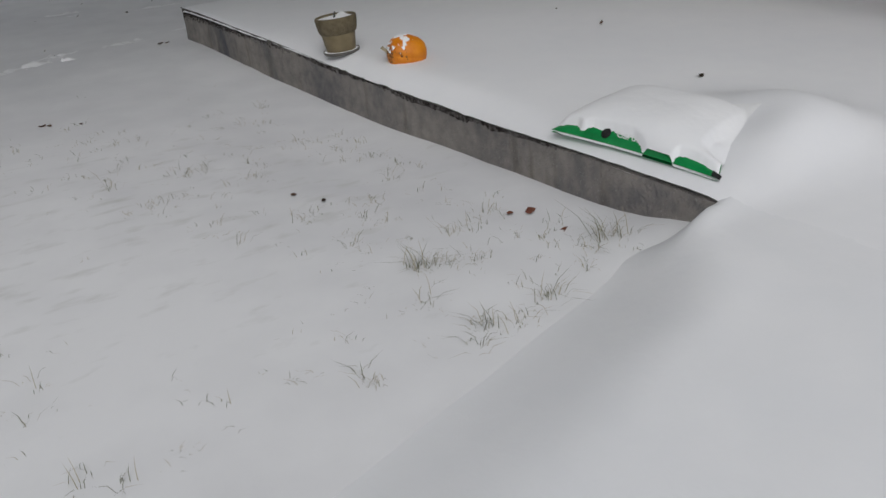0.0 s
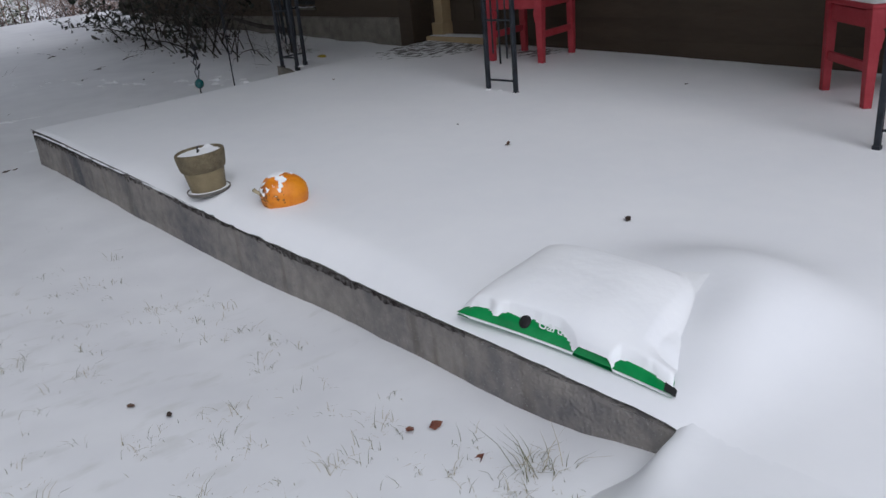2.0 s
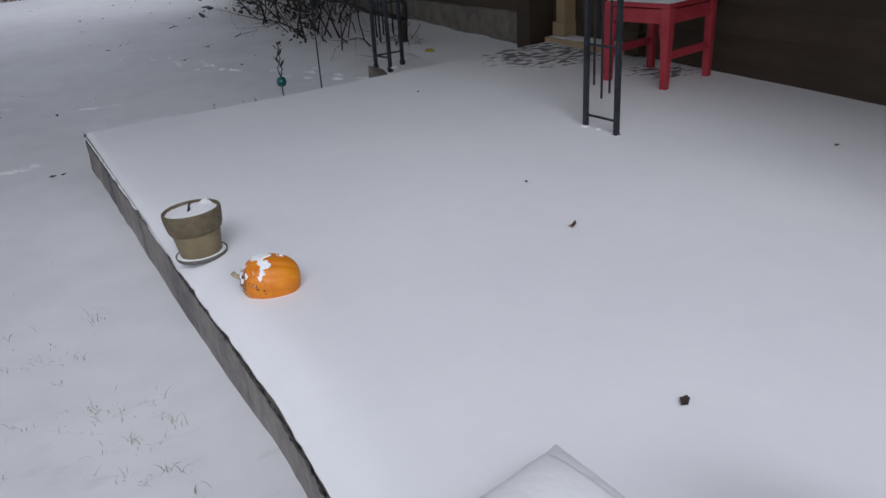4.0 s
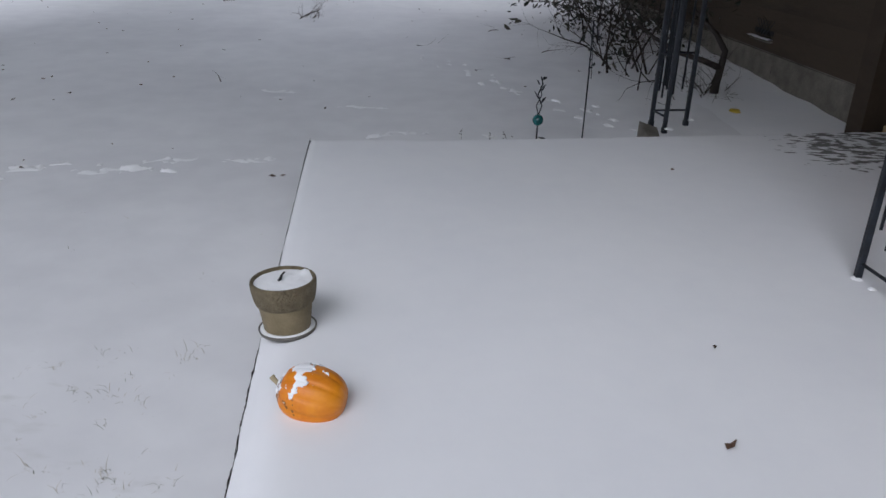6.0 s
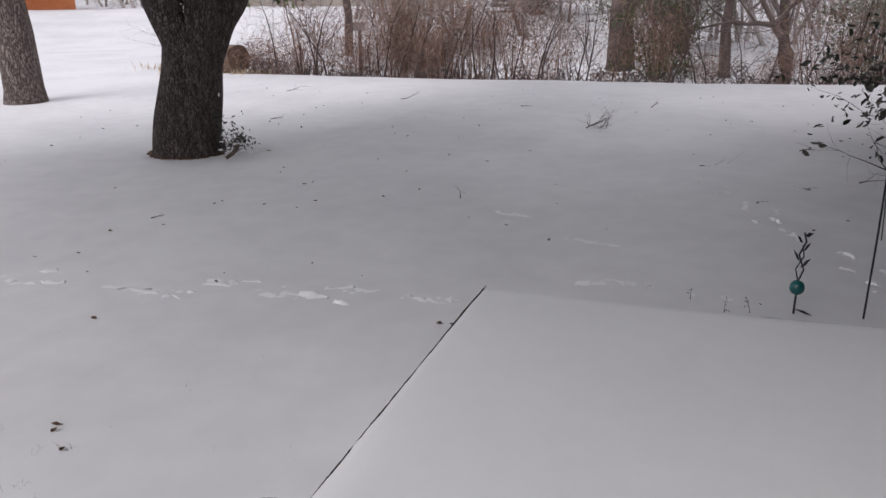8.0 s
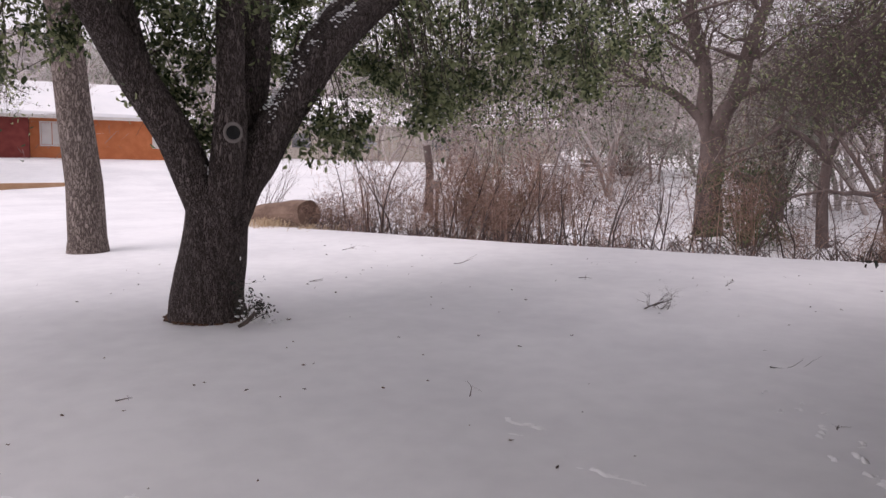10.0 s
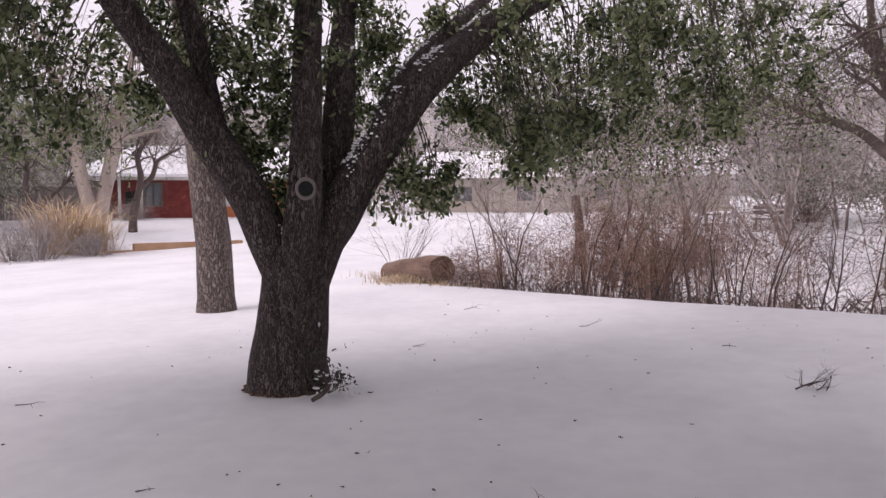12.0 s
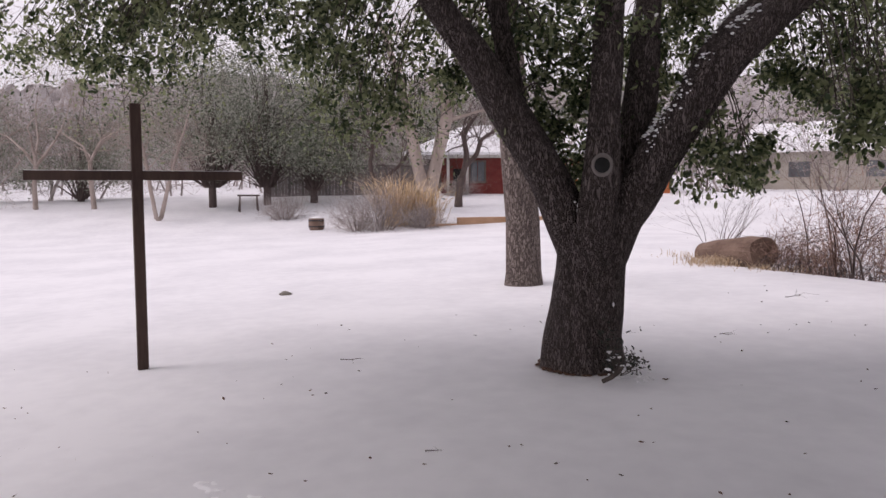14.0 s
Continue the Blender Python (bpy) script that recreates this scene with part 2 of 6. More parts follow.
def lichen(m):
    """Old concrete: a speckled dark lichen band under the lip, blue-grey damp patches and pale grains."""
    n, l = m.node_tree.nodes, m.node_tree.links
    b = n["Principled BSDF"]
    co = next(q for q in n if q.type == "TEX_COORD")
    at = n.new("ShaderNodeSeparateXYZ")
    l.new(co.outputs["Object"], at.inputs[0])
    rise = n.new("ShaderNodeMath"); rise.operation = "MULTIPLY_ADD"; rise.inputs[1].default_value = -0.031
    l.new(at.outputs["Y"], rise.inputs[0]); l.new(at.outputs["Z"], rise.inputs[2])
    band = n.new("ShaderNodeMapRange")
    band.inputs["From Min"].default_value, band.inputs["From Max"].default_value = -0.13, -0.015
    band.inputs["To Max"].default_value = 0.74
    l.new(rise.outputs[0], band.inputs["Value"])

    def speckle(scale, detail, stretch=(1, 1, 1)):
        mp = n.new("ShaderNodeMapping"); mp.inputs["Scale"].default_value = stretch
        no = n.new("ShaderNodeTexNoise"); no.inputs["Scale"].default_value, no.inputs["Detail"].default_value = scale, detail
        l.new(co.outputs["Object"], mp.inputs["Vector"]); l.new(mp.outputs["Vector"], no.inputs["Vector"])
        return no.outputs["Fac"]

    def lay(mask, colour):
        mix = n.new("ShaderNodeMix"); mix.data_type = "RGBA"; mix.inputs["B"].default_value = (*colour, 1)
        l.new(mask, mix.inputs["Factor"])
        l.new(b.inputs["Base Color"].links[0].from_socket, mix.inputs["A"])
        l.new(mix.outputs["Result"], b.inputs["Base Color"])

    def above(value, low, high, top=1.0):
        r = n.new("ShaderNodeMapRange"); r.inputs["From Min"].default_value, r.inputs["From Max"].default_value, r.inputs["To Max"].default_value = low, high, top
        l.new(value, r.inputs["Value"])
        return r.outputs["Result"]

    lay(above(speckle(2.2, 3, (1, 1, 0.4)), 0.56, 0.66, 0.75), (0.085, 0.09, 0.105))
    lay(above(speckle(11, 4, (1, 1, 0.15)), 0.58, 0.72, 0.5), (0.12, 0.10, 0.085))
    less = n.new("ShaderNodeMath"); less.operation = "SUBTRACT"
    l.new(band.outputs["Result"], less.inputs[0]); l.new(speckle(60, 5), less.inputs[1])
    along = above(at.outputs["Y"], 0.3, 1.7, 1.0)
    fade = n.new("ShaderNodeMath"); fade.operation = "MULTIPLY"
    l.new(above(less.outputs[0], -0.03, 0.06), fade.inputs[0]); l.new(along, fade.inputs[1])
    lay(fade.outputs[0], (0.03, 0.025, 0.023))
    lay(above(speckle(130, 2), 0.66, 0.72, 0.6), (0.42, 0.41, 0.40))


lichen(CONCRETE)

# patchy melt where feet have worn the snow at the door, and bare skin under the pumpkin's snow


def worn(m, centre, radius, colour, noise_scale, amount=0.58, soft=0.05):
    n, l = m.node_tree.nodes, m.node_tree.links
    b = n["Principled BSDF"]
    co = next(q for q in n if q.type == "TEX_COORD")
    d = n.new("ShaderNodeVectorMath")
    d.operation = "DISTANCE"
    d.inputs[1].default_value = centre
    l.new(co.outputs["Object"], d.inputs[0])
    near = n.new("ShaderNodeMapRange")
    near.inputs["From Min"].default_value = radius * 0.25
    near.inputs["From Max"].default_value = radius
    near.inputs["To Min"].default_value = amount
    near.inputs["To Max"].default_value = 0.0
    l.new(d.outputs["Value"], near.inputs["Value"])
    mp = n.new("ShaderNodeMapping")
    mp.inputs["Scale"].default_value = (1.0, 2.2, 1.0)
    l.new(co.outputs["Object"], mp.inputs["Vector"])
    no = n.new("ShaderNodeTexNoise")
    no.inputs["Scale"].default_value = noise_scale
    no.inputs["Detail"].default_value = 6
    l.new(mp.outputs["Vector"], no.inputs["Vector"])
    less = n.new("ShaderNodeMath")
    less.operation = "SUBTRACT"
    l.new(near.outputs["Result"], less.inputs[0])
    l.new(no.outputs["Fac"], less.inputs[1])
    sharp = n.new("ShaderNodeMapRange")
    sharp.inputs["From Min"].default_value = -0.02
    sharp.inputs["From Max"].default_value = soft
    l.new(less.outputs[0], sharp.inputs["Value"])
    mix = n.new("ShaderNodeMix")
    mix.data_type = "RGBA"
    mix.inputs["B"].default_value = (*colour, 1)
    l.new(sharp.outputs["Result"], mix.inputs["Factor"])
    l.new(b.inputs["Base Color"].links[0].from_socket, mix.inputs["A"])
    l.new(mix.outputs["Result"], b.inputs["Base Color"])


PATIO_SNOW = mat("patio_snow", (0.82, 0.825, 0.845), (0.87, 0.87, 0.88), scale=0.9, rough=0.75, bump=0.05, bump_scale=18, specular=0.15)
worn(PATIO_SNOW, (3.72, 5.15, 0.15), 1.4, (0.20, 0.195, 0.19), 11.0, 0.52)
worn(PATIO_SNOW, (3.95, 4.0, 0.12), 0.62, (0.20, 0.195, 0.19), 11.0, 0.52)
worn(LAWN, (-1.3, 1.7, -0.2), 3.2, (0.58, 0.58, 0.56), 6.0, 0.43, 0.3)
PUMPKIN = mat("pumpkin_skin", (0.62, 0.165, 0.004), (0.76, 0.275, 0.008), scale=9, rough=0.42, bump=0.08, bump_scale=60, specular=0.45)

# ---- building helpers ----


class Soup:
    """Gathers points and faces for one mesh."""

    def __init__(self):
        self.v, self.f, self.blocks = [], [], []

    def add(self, verts, faces):
        k = len(self.v)
        self.v.extend(tuple(p) for p in verts)
        self.f.extend(tuple(i + k for i in q) for q in faces)

    def box(self, x0, x1, y0, y1, z0, z1, m=None):
        c = [Vector((x, y, z)) for z in (z0, z1) for y in (y0, y1) for x in (x0, x1)]
        if m is not None:
            c = [m @ p for p in c]
        self.add(c, [(0, 2, 3, 1), (4, 5, 7, 6), (0, 1, 5, 4), (2, 6, 7, 3), (0, 4, 6, 2), (1, 3, 7, 5)])

    def tube(self, pts, radii, seg=6, rough=0.0, cap=True):
        pts = [Vector(p) for p in pts]
        rings = []
        side = None
        for i, p in enumerate(pts):
            way = (pts[min(i + 1, len(pts) - 1)] - pts[max(i - 1, 0)]).normalized()
            if side is None:
                side = way.orthogonal().normalized()
            side = (side - way * side.dot(way)).normalized()
            up = way.cross(side)
            r = radii[i] if isinstance(radii, (list, tuple)) else radii
            for k in range(seg):
                a = 2 * math.pi * k / seg
                s = r * (1 + rough * noise.noise((p.x * 2 + math.cos(a) * 1.3, p.y * 2 + math.sin(a) * 1.3, p.z * 1.5))) if rough else r
                rings.append(p + (side * math.cos(a) + up * math.sin(a)) * s)
        n = len(pts)
        faces = [(i * seg + k, i * seg + (k + 1) % seg, (i + 1) * seg + (k + 1) % seg, (i + 1) * seg + k) for i in range(n - 1) for k in range(seg)]
        if cap:
            faces += [tuple(range(seg - 1, -1, -1)), tuple((n - 1) * seg + k for k in range(seg))]
        self.add(rings, faces)

    def lathe(self, profile, centre=(0, 0, 0), seg=40, wobble=None):
        v = []
        for r, z in profile:
            for k in range(seg):
                a = 2 * math.pi * k / seg
                q = r * (wobble(a, z) if wobble else 1)
                v.append((centre[0] + q * math.cos(a), centre[1] + q * math.sin(a), centre[2] + z))
        n = len(profile)
        f = [(i * seg + k, i * seg + (k + 1) % seg, (i + 1) * seg + (k + 1) % seg, (i + 1) * seg + k) for i in range(n - 1) for k in range(seg)]
        f += [tuple(range(seg - 1, -1, -1)), tuple((n - 1) * seg + k for k in range(seg))]
        self.add(v, f)

    def grid(self, nu, nv, fn):
        v = [fn(i / nu, j / nv) for j in range(nv + 1) for i in range(nu + 1)]
        self.add(v, [(j * (nu + 1) + i, j * (nu + 1) + i + 1, (j + 1) * (nu + 1) + i + 1, (j + 1) * (nu + 1) + i) for j in range(nv) for i in range(nu)])

    def mesh(self, name, material, smooth=True, bevel=0.0):
        me = bpy.data.meshes.new(name)
        me.from_pydata(self.v, [], self.f)
        if bevel:
            bm = bmesh.new()
            bm.from_mesh(me)
            bmesh.ops.bevel(bm, geom=bm.edges[:], offset=bevel, segments=2, affect="EDGES", profile=0.5)
            bm.to_mesh(me)
            bm.free()
        me.materials.append(material)
        if smooth:
            me.polygons.foreach_set("use_smooth", [True] * len(me.polygons))
            if bevel:
                me.set_sharp_from_angle(angle=radians(40))
        me.update()
        return me


def thing(name, soup, material, label, category="", group="", kind="", smooth=True, bevel=0.0):
    ob = new(name, soup.mesh(name, material, smooth, bevel)) if soup else new(name)
    return tagged(ob, label, category, group, kind)


def part(name, soup, material, parent, label="", smooth=True, bevel=0.0, kind=""):
    ob = new(name, soup.mesh(name, material, smooth, bevel))
    ob.parent = parent
    return tagged(ob, label, kind=kind)


def empty(name, at, label, category, group="", kind=""):
    ob = new(name)
    ob.matrix_world = Matrix.Translation(at)
    return tagged(ob, label, category, group, kind)


def step(a, b, x):
    t = min(1.0, max(0.0, (x - a) / (b - a)))
    return t * t * (3 - 2 * t)


def fbm(x, y, s=1.0):
    return noise.noise((x * s, y * s, 3.7)) + 0.5 * noise.noise((x * s * 2.1, y * s * 2.1, 9.1))


def patio_z(x, y):
    """The slab slopes gently; towards its open edge the snow thins out and rounds down to the crumbled lip."""
    sag = 0.078 * math.exp(-((y - 1.7) / (1.35 if y < 1.7 else 1.5)) ** 2) + 0.012 * math.exp(-(y / 0.35) ** 2)
    return 0.03 * y - sag * math.exp(-((x - edge_x(y)) / 0.08) ** 2) + 0.018 * step(3.8, 4.8, y) * math.exp(-(x / 0.6) ** 2)


def far_edge(x):
    return 5.0 + 0.155 * x


def edge_x(y):
    return 0.088 + 0.022 * math.exp(-((y - 1.5) / 0.5) ** 2) - 0.05 * max(0.0, y - 2.0)


def ground_z(x, y):
    """The lawn: a gentle slope with a low crest, a gully behind it and rising ground beyond."""
    xc, yc = min(max(x, -30.0), 8.0), min(max(y, -12.0), 16.0)
    z = -0.2 + 0.03 * yc + 0.015 * xc
    d = math.hypot(x, y)
    crest = 15.7 + 0.011 * max(0.0, x + 6) ** 2
    east = step(-13.5, -9.5, x)
    z -= east * 1.25 * step(0.0, 4.5, y - crest) * (1 - step(6.5, 17.0, y - crest))
    z += 1.5 * step(33, 54, d)
    z += 5.0 * step(60, 160, d)
    z += 0.018 * fbm(x, y, 0.45) * (0.25 + 0.75 * step(2.0, 6.0, d))
    if -3.0 < x < 0.3 and -0.6 < y < 6.5:
        z += 0.085 * math.exp(-(((x - 0.06) / 0.24) ** 2 + ((y + 0.02) / 0.28) ** 2))
        near = (1 - step(5.6, 6.5, y)) * math.exp(-(x / 0.9) ** 2)
        z -= near * (0.104 * math.exp(-((y - 2.15) / (1.35 if y < 2.15 else 1.7)) ** 2) + 0.025 * step(2.8, 3.6, y))
    return z

# ---- ground ----


def stretch_axis(centre, fine, half, end):
    out, x, s = [0.0], 0.0, fine
    while x < end:
        s = fine if x < half else s * 1.09
        x += s
        out.append(x)
    return [centre - q for q in reversed(out[1:])] + [centre + q for q in out]


xs, ys = stretch_axis(-3.0, 0.12, 6.0, 600.0), stretch_axis(7.0, 0.12, 10.0, 600.0)
s = Soup()
s.add([(x, y, ground_z(x, y)) for y in ys for x in xs],
      [(j * len(xs) + i, j * len(xs) + i + 1, (j + 1) * len(xs) + i + 1, (j + 1) * len(xs) + i) for j in range(len(ys) - 1) for i in range(len(xs) - 1)])
thing("ground", s, LAWN, "snow-covered lawn with grass showing through thin snow", "lawn", kind="structure")

# ---- patio: a concrete slab with a rough lichened lip, and its snow ----
WALL_X = 4.3
s = Soup()
# outer faces, finely cut so that they can be uneven
def slab_side(a, b, n, top=-0.012, foot=-0.75):
    a, b = Vector(a), Vector(b)
    out = (b - a).orthogonal().normalized()
    def fn(u, v):
        p = a.lerp(b, u)
        if a.x < 0.3 and b.x < 0.3: p.x = edge_x(p.y)
        z = patio_z(p.x, p.y) + top + (foot - top) * v ** 1.6
        k = 0.007 * fbm(p.x * 3 + p.y * 3, z * 4) + 0.004 * fbm(p.y * 9 + p.x * 9, z * 14)
        return (p.x + out.x * k, p.y + out.y * k, z)
    s.grid(n, 14, fn)
slab_side((edge_x(-0.3), -0.3), (edge_x(5.0), 5.0), 150)
slab_side((edge_x(5.0), 5.0), (4.45, far_edge(4.45)), 110)
def slab_top(u, v):
    y = -0.04 + (far_edge(4.45 * u) - 0.004 + 0.04) * v
    x = edge_x(y) + 0.004 + (4.4 - edge_x(y)) * u
    return (x, y, patio_z(x, y) - 0.014)
s.grid(40, 50, slab_top)
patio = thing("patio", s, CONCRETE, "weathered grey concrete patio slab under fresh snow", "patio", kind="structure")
s = Soup()
def lip(a, b, n, depth):
    a, b = Vector(a), Vector(b)
    inward = Vector((-(b - a).y, (b - a).x)).normalized() * -1
    def fn(u, v):
        p = a.lerp(b, u)
        if a.x < 0.3 and b.x < 0.3: p.x = edge_x(p.y)
        ang = v * math.pi * 0.62
        jag = fbm(p.x * 31 + p.y * 31, v * 3) * 0.004 + fbm(p.x * 90 + p.y * 90, v * 9) * 0.0022
        drop = depth * (0.4 + 0.6 * step(0.5, 1.5, p.y)) * (0.75 + 0.5 * fbm(p.x * 2.3 + p.y * 2.3, 0.2) + 0.3 * fbm(p.x * 14 + p.y * 14, 2.2) + 0.22 * fbm(p.x * 55 + p.y * 55, 7.1))
        off = -0.006 - jag + 0.005 * (1 - math.cos(ang)) * 0.5 if v > 0.5 else -0.005 - jag
        off *= 1 - 0.85 * step(2.4, 3.2, p.y)
        if v <= 0.5:
            z = -max(0.006, drop) * (1 - v * 2) + jag * 0.5
        else:
            z = -0.004 + jag * 0.6
        return (p.x + inward.x * off, p.y + inward.y * off, patio_z(p.x, p.y) + z)
    s.grid(n, 8, fn)
lip((edge_x(0.75), 0.75), (edge_x(5.0), 5.0), 800, 0.035)
lip((edge_x(5.0), 5.0), (0.22, far_edge(0.22)), 60, 0.01)
part("rough_lip", s, MOSS, patio, "dark lichened crumbling edge of the slab")


def walk_edge(x):
    return -0.03 + 0.195 * max(x, -2.5) - 0.01 * step(-0.3, 0.05, x) + 0.008 * fbm(x * 2, 0.3)


def snow_top(x, y):
    """Snow over the patio and down the ramp beside it."""
    z = patio_z(x, max(y, 0.0)) * step(-0.16, 0.0, y) + 0.008 + 0.06 * min(0.0, max(y, -0.5))
    if y < 0:
        z -= 0.035 * (1 - step(-0.16, 0.0, y)) * math.exp(-((x - 0.04) / 0.28) ** 2 - (y / 0.35) ** 2)
    low = -0.165 + 0.012 * min(0.0, x + 1.2)
    f = step(-1.75, 0.3, x - 0.35 * min(0.0, y + 0.2))
    f = 1.0 if x > edge_x(y) and y > 0.0 else f
    z = z * f + low * (1 - f)
    z += 0.006 * fbm(x, y, 0.8) + 0.0022 * fbm(x, y, 5.0)
    z += 0.115 * math.exp(-(((x - 0.80) / 0.24) ** 2 + ((y - 0.22) / 0.32) ** 2))
    z += 0.07 * math.exp(-(((x - 0.54) / 0.24) ** 2 + ((y - 0.05) / 0.17) ** 2))
    return z


s = Soup()
def patio_fn(u, v):
    y0 = -3.6
    x = (WALL_X + 0.1) * u ** 1.15
    y = y0 + (far_edge(x) - 0.012 - y0) * v
    left = edge_x(max(y, -0.2)) + 0.003 - 0.007 * step(1.6, 2.8, y) - 0.005 * step(3.2, 4.0, y)
    x = left + x * (WALL_X + 0.1 - left) / (WALL_X + 0.1)
    if u == 0 and y > 0.05:
        x += 0.006 * fbm(0, y, 6) + 0.004 * fbm(0, y, 23)
    return (x, y, snow_top(x, y) - (0.006 if u == 0 else 0) - (0.015 if v == 1 else 0))
s.grid(90, 190, patio_fn)
thing("patio_snow", s, PATIO_SNOW, "smooth blanket of snow over the patio", "snow", kind="structure")
s = Soup()
def ramp_fn(u, v):
    x = -7.0 + 7.13 * u ** 0.7
    y1 = walk_edge(x)
    y = -3.6 + (y1 + 3.6) * min(1.0, v / 0.9) ** 0.55
    z = snow_top(x, y)
    wide = 0.24 - 0.18 * step(-0.22, 0.06, x)
    inner = 0.01 + 0.34 * (1 - step(-0.45, 0.05, x))
    if v > 0.9:
        y = y1 + wide * (v - 0.9) / 0.1
    k = step(y1 - inner, y1 + wide, y)
    z = z * (1 - k) + (ground_z(x, y) - 0.012) * k
    return (x, y, z)
s.grid(90, 90, ramp_fn)
thing("walkway", s, SNOW, "snow-covered walkway ramp rising to the patio corner", "walkway", kind="structure")

# ---- house beside the patio ----


def boards(parent, x, y0, y1, z0, z1, pitch, material, slope=0.0):
    n = int((z1 - z0) / pitch)
    q = Soup()
    q.add([(0, y0, 0), (0, y1, 0), (-0.016, y0, 0), (-0.016, y1, 0), (-0.004, y0, pitch), (-0.004, y1, pitch), (0, y0, pitch), (0, y1, pitch)],
          [(2, 3, 5, 4), (0, 1, 3, 2), (4, 5, 7, 6), (0, 2, 4, 6), (1, 7, 5, 3)])
    me = q.mesh("siding_board", material, False)
    for i in range(n):
        b = new("siding_board", me)
        b.matrix_world = Matrix.Translation((x, 0, z0 + i * pitch))
        b.parent = parent


s = Soup()
s.box(WALL_X, WALL_X + 0.2, -3.6, 4.52, -0.7, 2.5)
s.box(WALL_X, WALL_X + 0.2, 5.58, 5.86, -0.7, 2.5)
s.box(WALL_X, WALL_X + 0.2, 4.52, 5.58, 2.25, 2.5)
wall = thing("wall_east", s, BROWN, "dark brown painted house wall beside the patio", "wall", kind="structure", smooth=False)
boards(wall, WALL_X - 0.001, -3.6, 4.40, 0.02, 2.5, 0.19, BROWN)
s = Soup()
s.box(4.21, 4.41, 5.88, 12.75, 0.33, 2.5)
far_wall = thing("wall_far", s, BROWN, "dark brown house wall beyond the patio", "wall", kind="structure", smooth=False)
boards(far_wall, 4.209, 5.90, 12.73, 0.40, 2.5, 0.19, BROWN)
s = Soup()
s.grid(60, 4, lambda u, v: (4.15 + 0.012 * fbm(u * 20, v * 2) + 0.05 * v, 5.88 + 6.9 * u, -0.4 + 0.8 * v))
s.box(4.18, 4.45, 5.88, 12.78, -0.6, 0.39)
thing("footing", s, FOOTING, "rough stained concrete footing of the house", "foundation", kind="structure", smooth=False)
s = Soup()
s.box(4.02, 4.3, 5.68, 5.88, -0.3, 2.5)
thing("wall_return", s, BROWN, "brown painted corner of the wall beside the door", "wall", kind="structure", smooth=False)
s = Soup()
s.box(2.35, 6.5, -3.6, 13.2, 2.52, 2.66)
thing("porch_roof", s, SOFFIT, "plain roof over the porch", "roof", kind="structure", smooth=False)
s = Soup()
s.box(2.35, 6.5, -3.6, 13.2, 2.666, 2.73)
thing("roof_snow", s, SNOW, "snow lying on the porch roof", "snow", kind="structure", smooth=False)
s = Soup()
s.box(4.5, 6.5, -3.6, 12.7, -0.6, 2.5)
thing("wall_core", s, BROWN, "plain closed body of the house", "wall", kind="structure", smooth=False)

door = empty("door_1", (4.36, 5.05, 0.15), "dark brown house door beside tan trim", "door", kind="structure")
def local(soup, origin):
    soup.v = [(a - origin[0], b - origin[1], c - origin[2]) for a, b, c in soup.v]
    return soup
O = (4.36, 5.05, 0.15)
for y0, y1 in ((4.52, 4.64), (5.46, 5.58)):
    q = Soup()
    q.box(4.25, 4.42, y0, y1, 0.16, 2.25)
    part("jamb", local(q, O), CREAM if y0 > 5 else BROWN, door, smooth=False, bevel=0.006)
    q = Soup()
    q.box(4.22, 4.44, y0 - 0.02, y1 + 0.02, 0.15, 0.34)
    part("plinth", local(q, O), CREAM if y0 > 5 else BROWN, door, smooth=False, bevel=0.006)
q = Soup(); q.box(4.37, 4.42, 4.645, 5.455, 0.2, 2.2)
leaf = part("door_leaf", local(q, O), BROWN, door, "dark brown door panel", smooth=False, bevel=0.005)
for y0, y1, z0, z1 in ((4.75, 5.0, 0.35, 1.0), (5.1, 5.35, 0.35, 1.0), (4.75, 5.0, 1.15, 2.0), (5.1, 5.35, 1.15, 2.0)):
    q = Soup(); q.box(4.355, 4.372, y0, y1, z0, z1)
    part("raised_panel", local(q, O), BROWN, leaf, smooth=False, bevel=0.006)
q = Soup(); q.box(4.14, 4.40, 4.65, 5.62, 0.12, 0.215)
part("sill", local(q, O), CREAM, door, "tan wooden threshold dusted with snow", smooth=False, bevel=0.012)
q = Soup(); q.grid(20, 6, lambda u, v: (4.15 + 0.2 * v, 4.68 + 0.9 * u, 0.217 + 0.012 * math.sin(math.pi * v) * (0.4 + 0.6 * abs(fbm(u * 9, v)))))
thing("sill_snow", q, FRESH, "thin snow lying on the door threshold", "snow", kind="structure")

vent = empty("vent", (4.20, 7.85, 0.58), "small crawl-space vent with a wire lattice and snow on its sill", "vent", kind="structure")
O = (4.20, 7.85, 0.58)
q = Soup()
for y0, y1, z0, z1 in ((7.63, 8.07, 0.48, 0.50),):
    q.box(4.17, 4.21, y0, y1, z0, z1)
part("vent_frame", local(q, O), FOOTING, vent, smooth=False)
q = Soup(); q.box(4.202, 4.21, 7.65, 8.05, 0.5, 0.68)
part("dark_opening", local(q, O), BLACK_PRINT, vent, smooth=False)
for i in range(-3, 8):
    for sgn in (1, -1):
        q = Soup()
        a = 7.65 + 0.06 * i if sgn > 0 else 7.65 + 0.06 * i + 0.18
        b = a + 0.18 * sgn
        lo, hi = 7.65, 8.05
        if max(a, b) > hi or min(a, b) < lo:
            continue
        q.tube([(4.19, a, 0.5), (4.19, b, 0.68)], 0.003, 4)
        part("lattice_bar", local(q, O), IRON, vent)
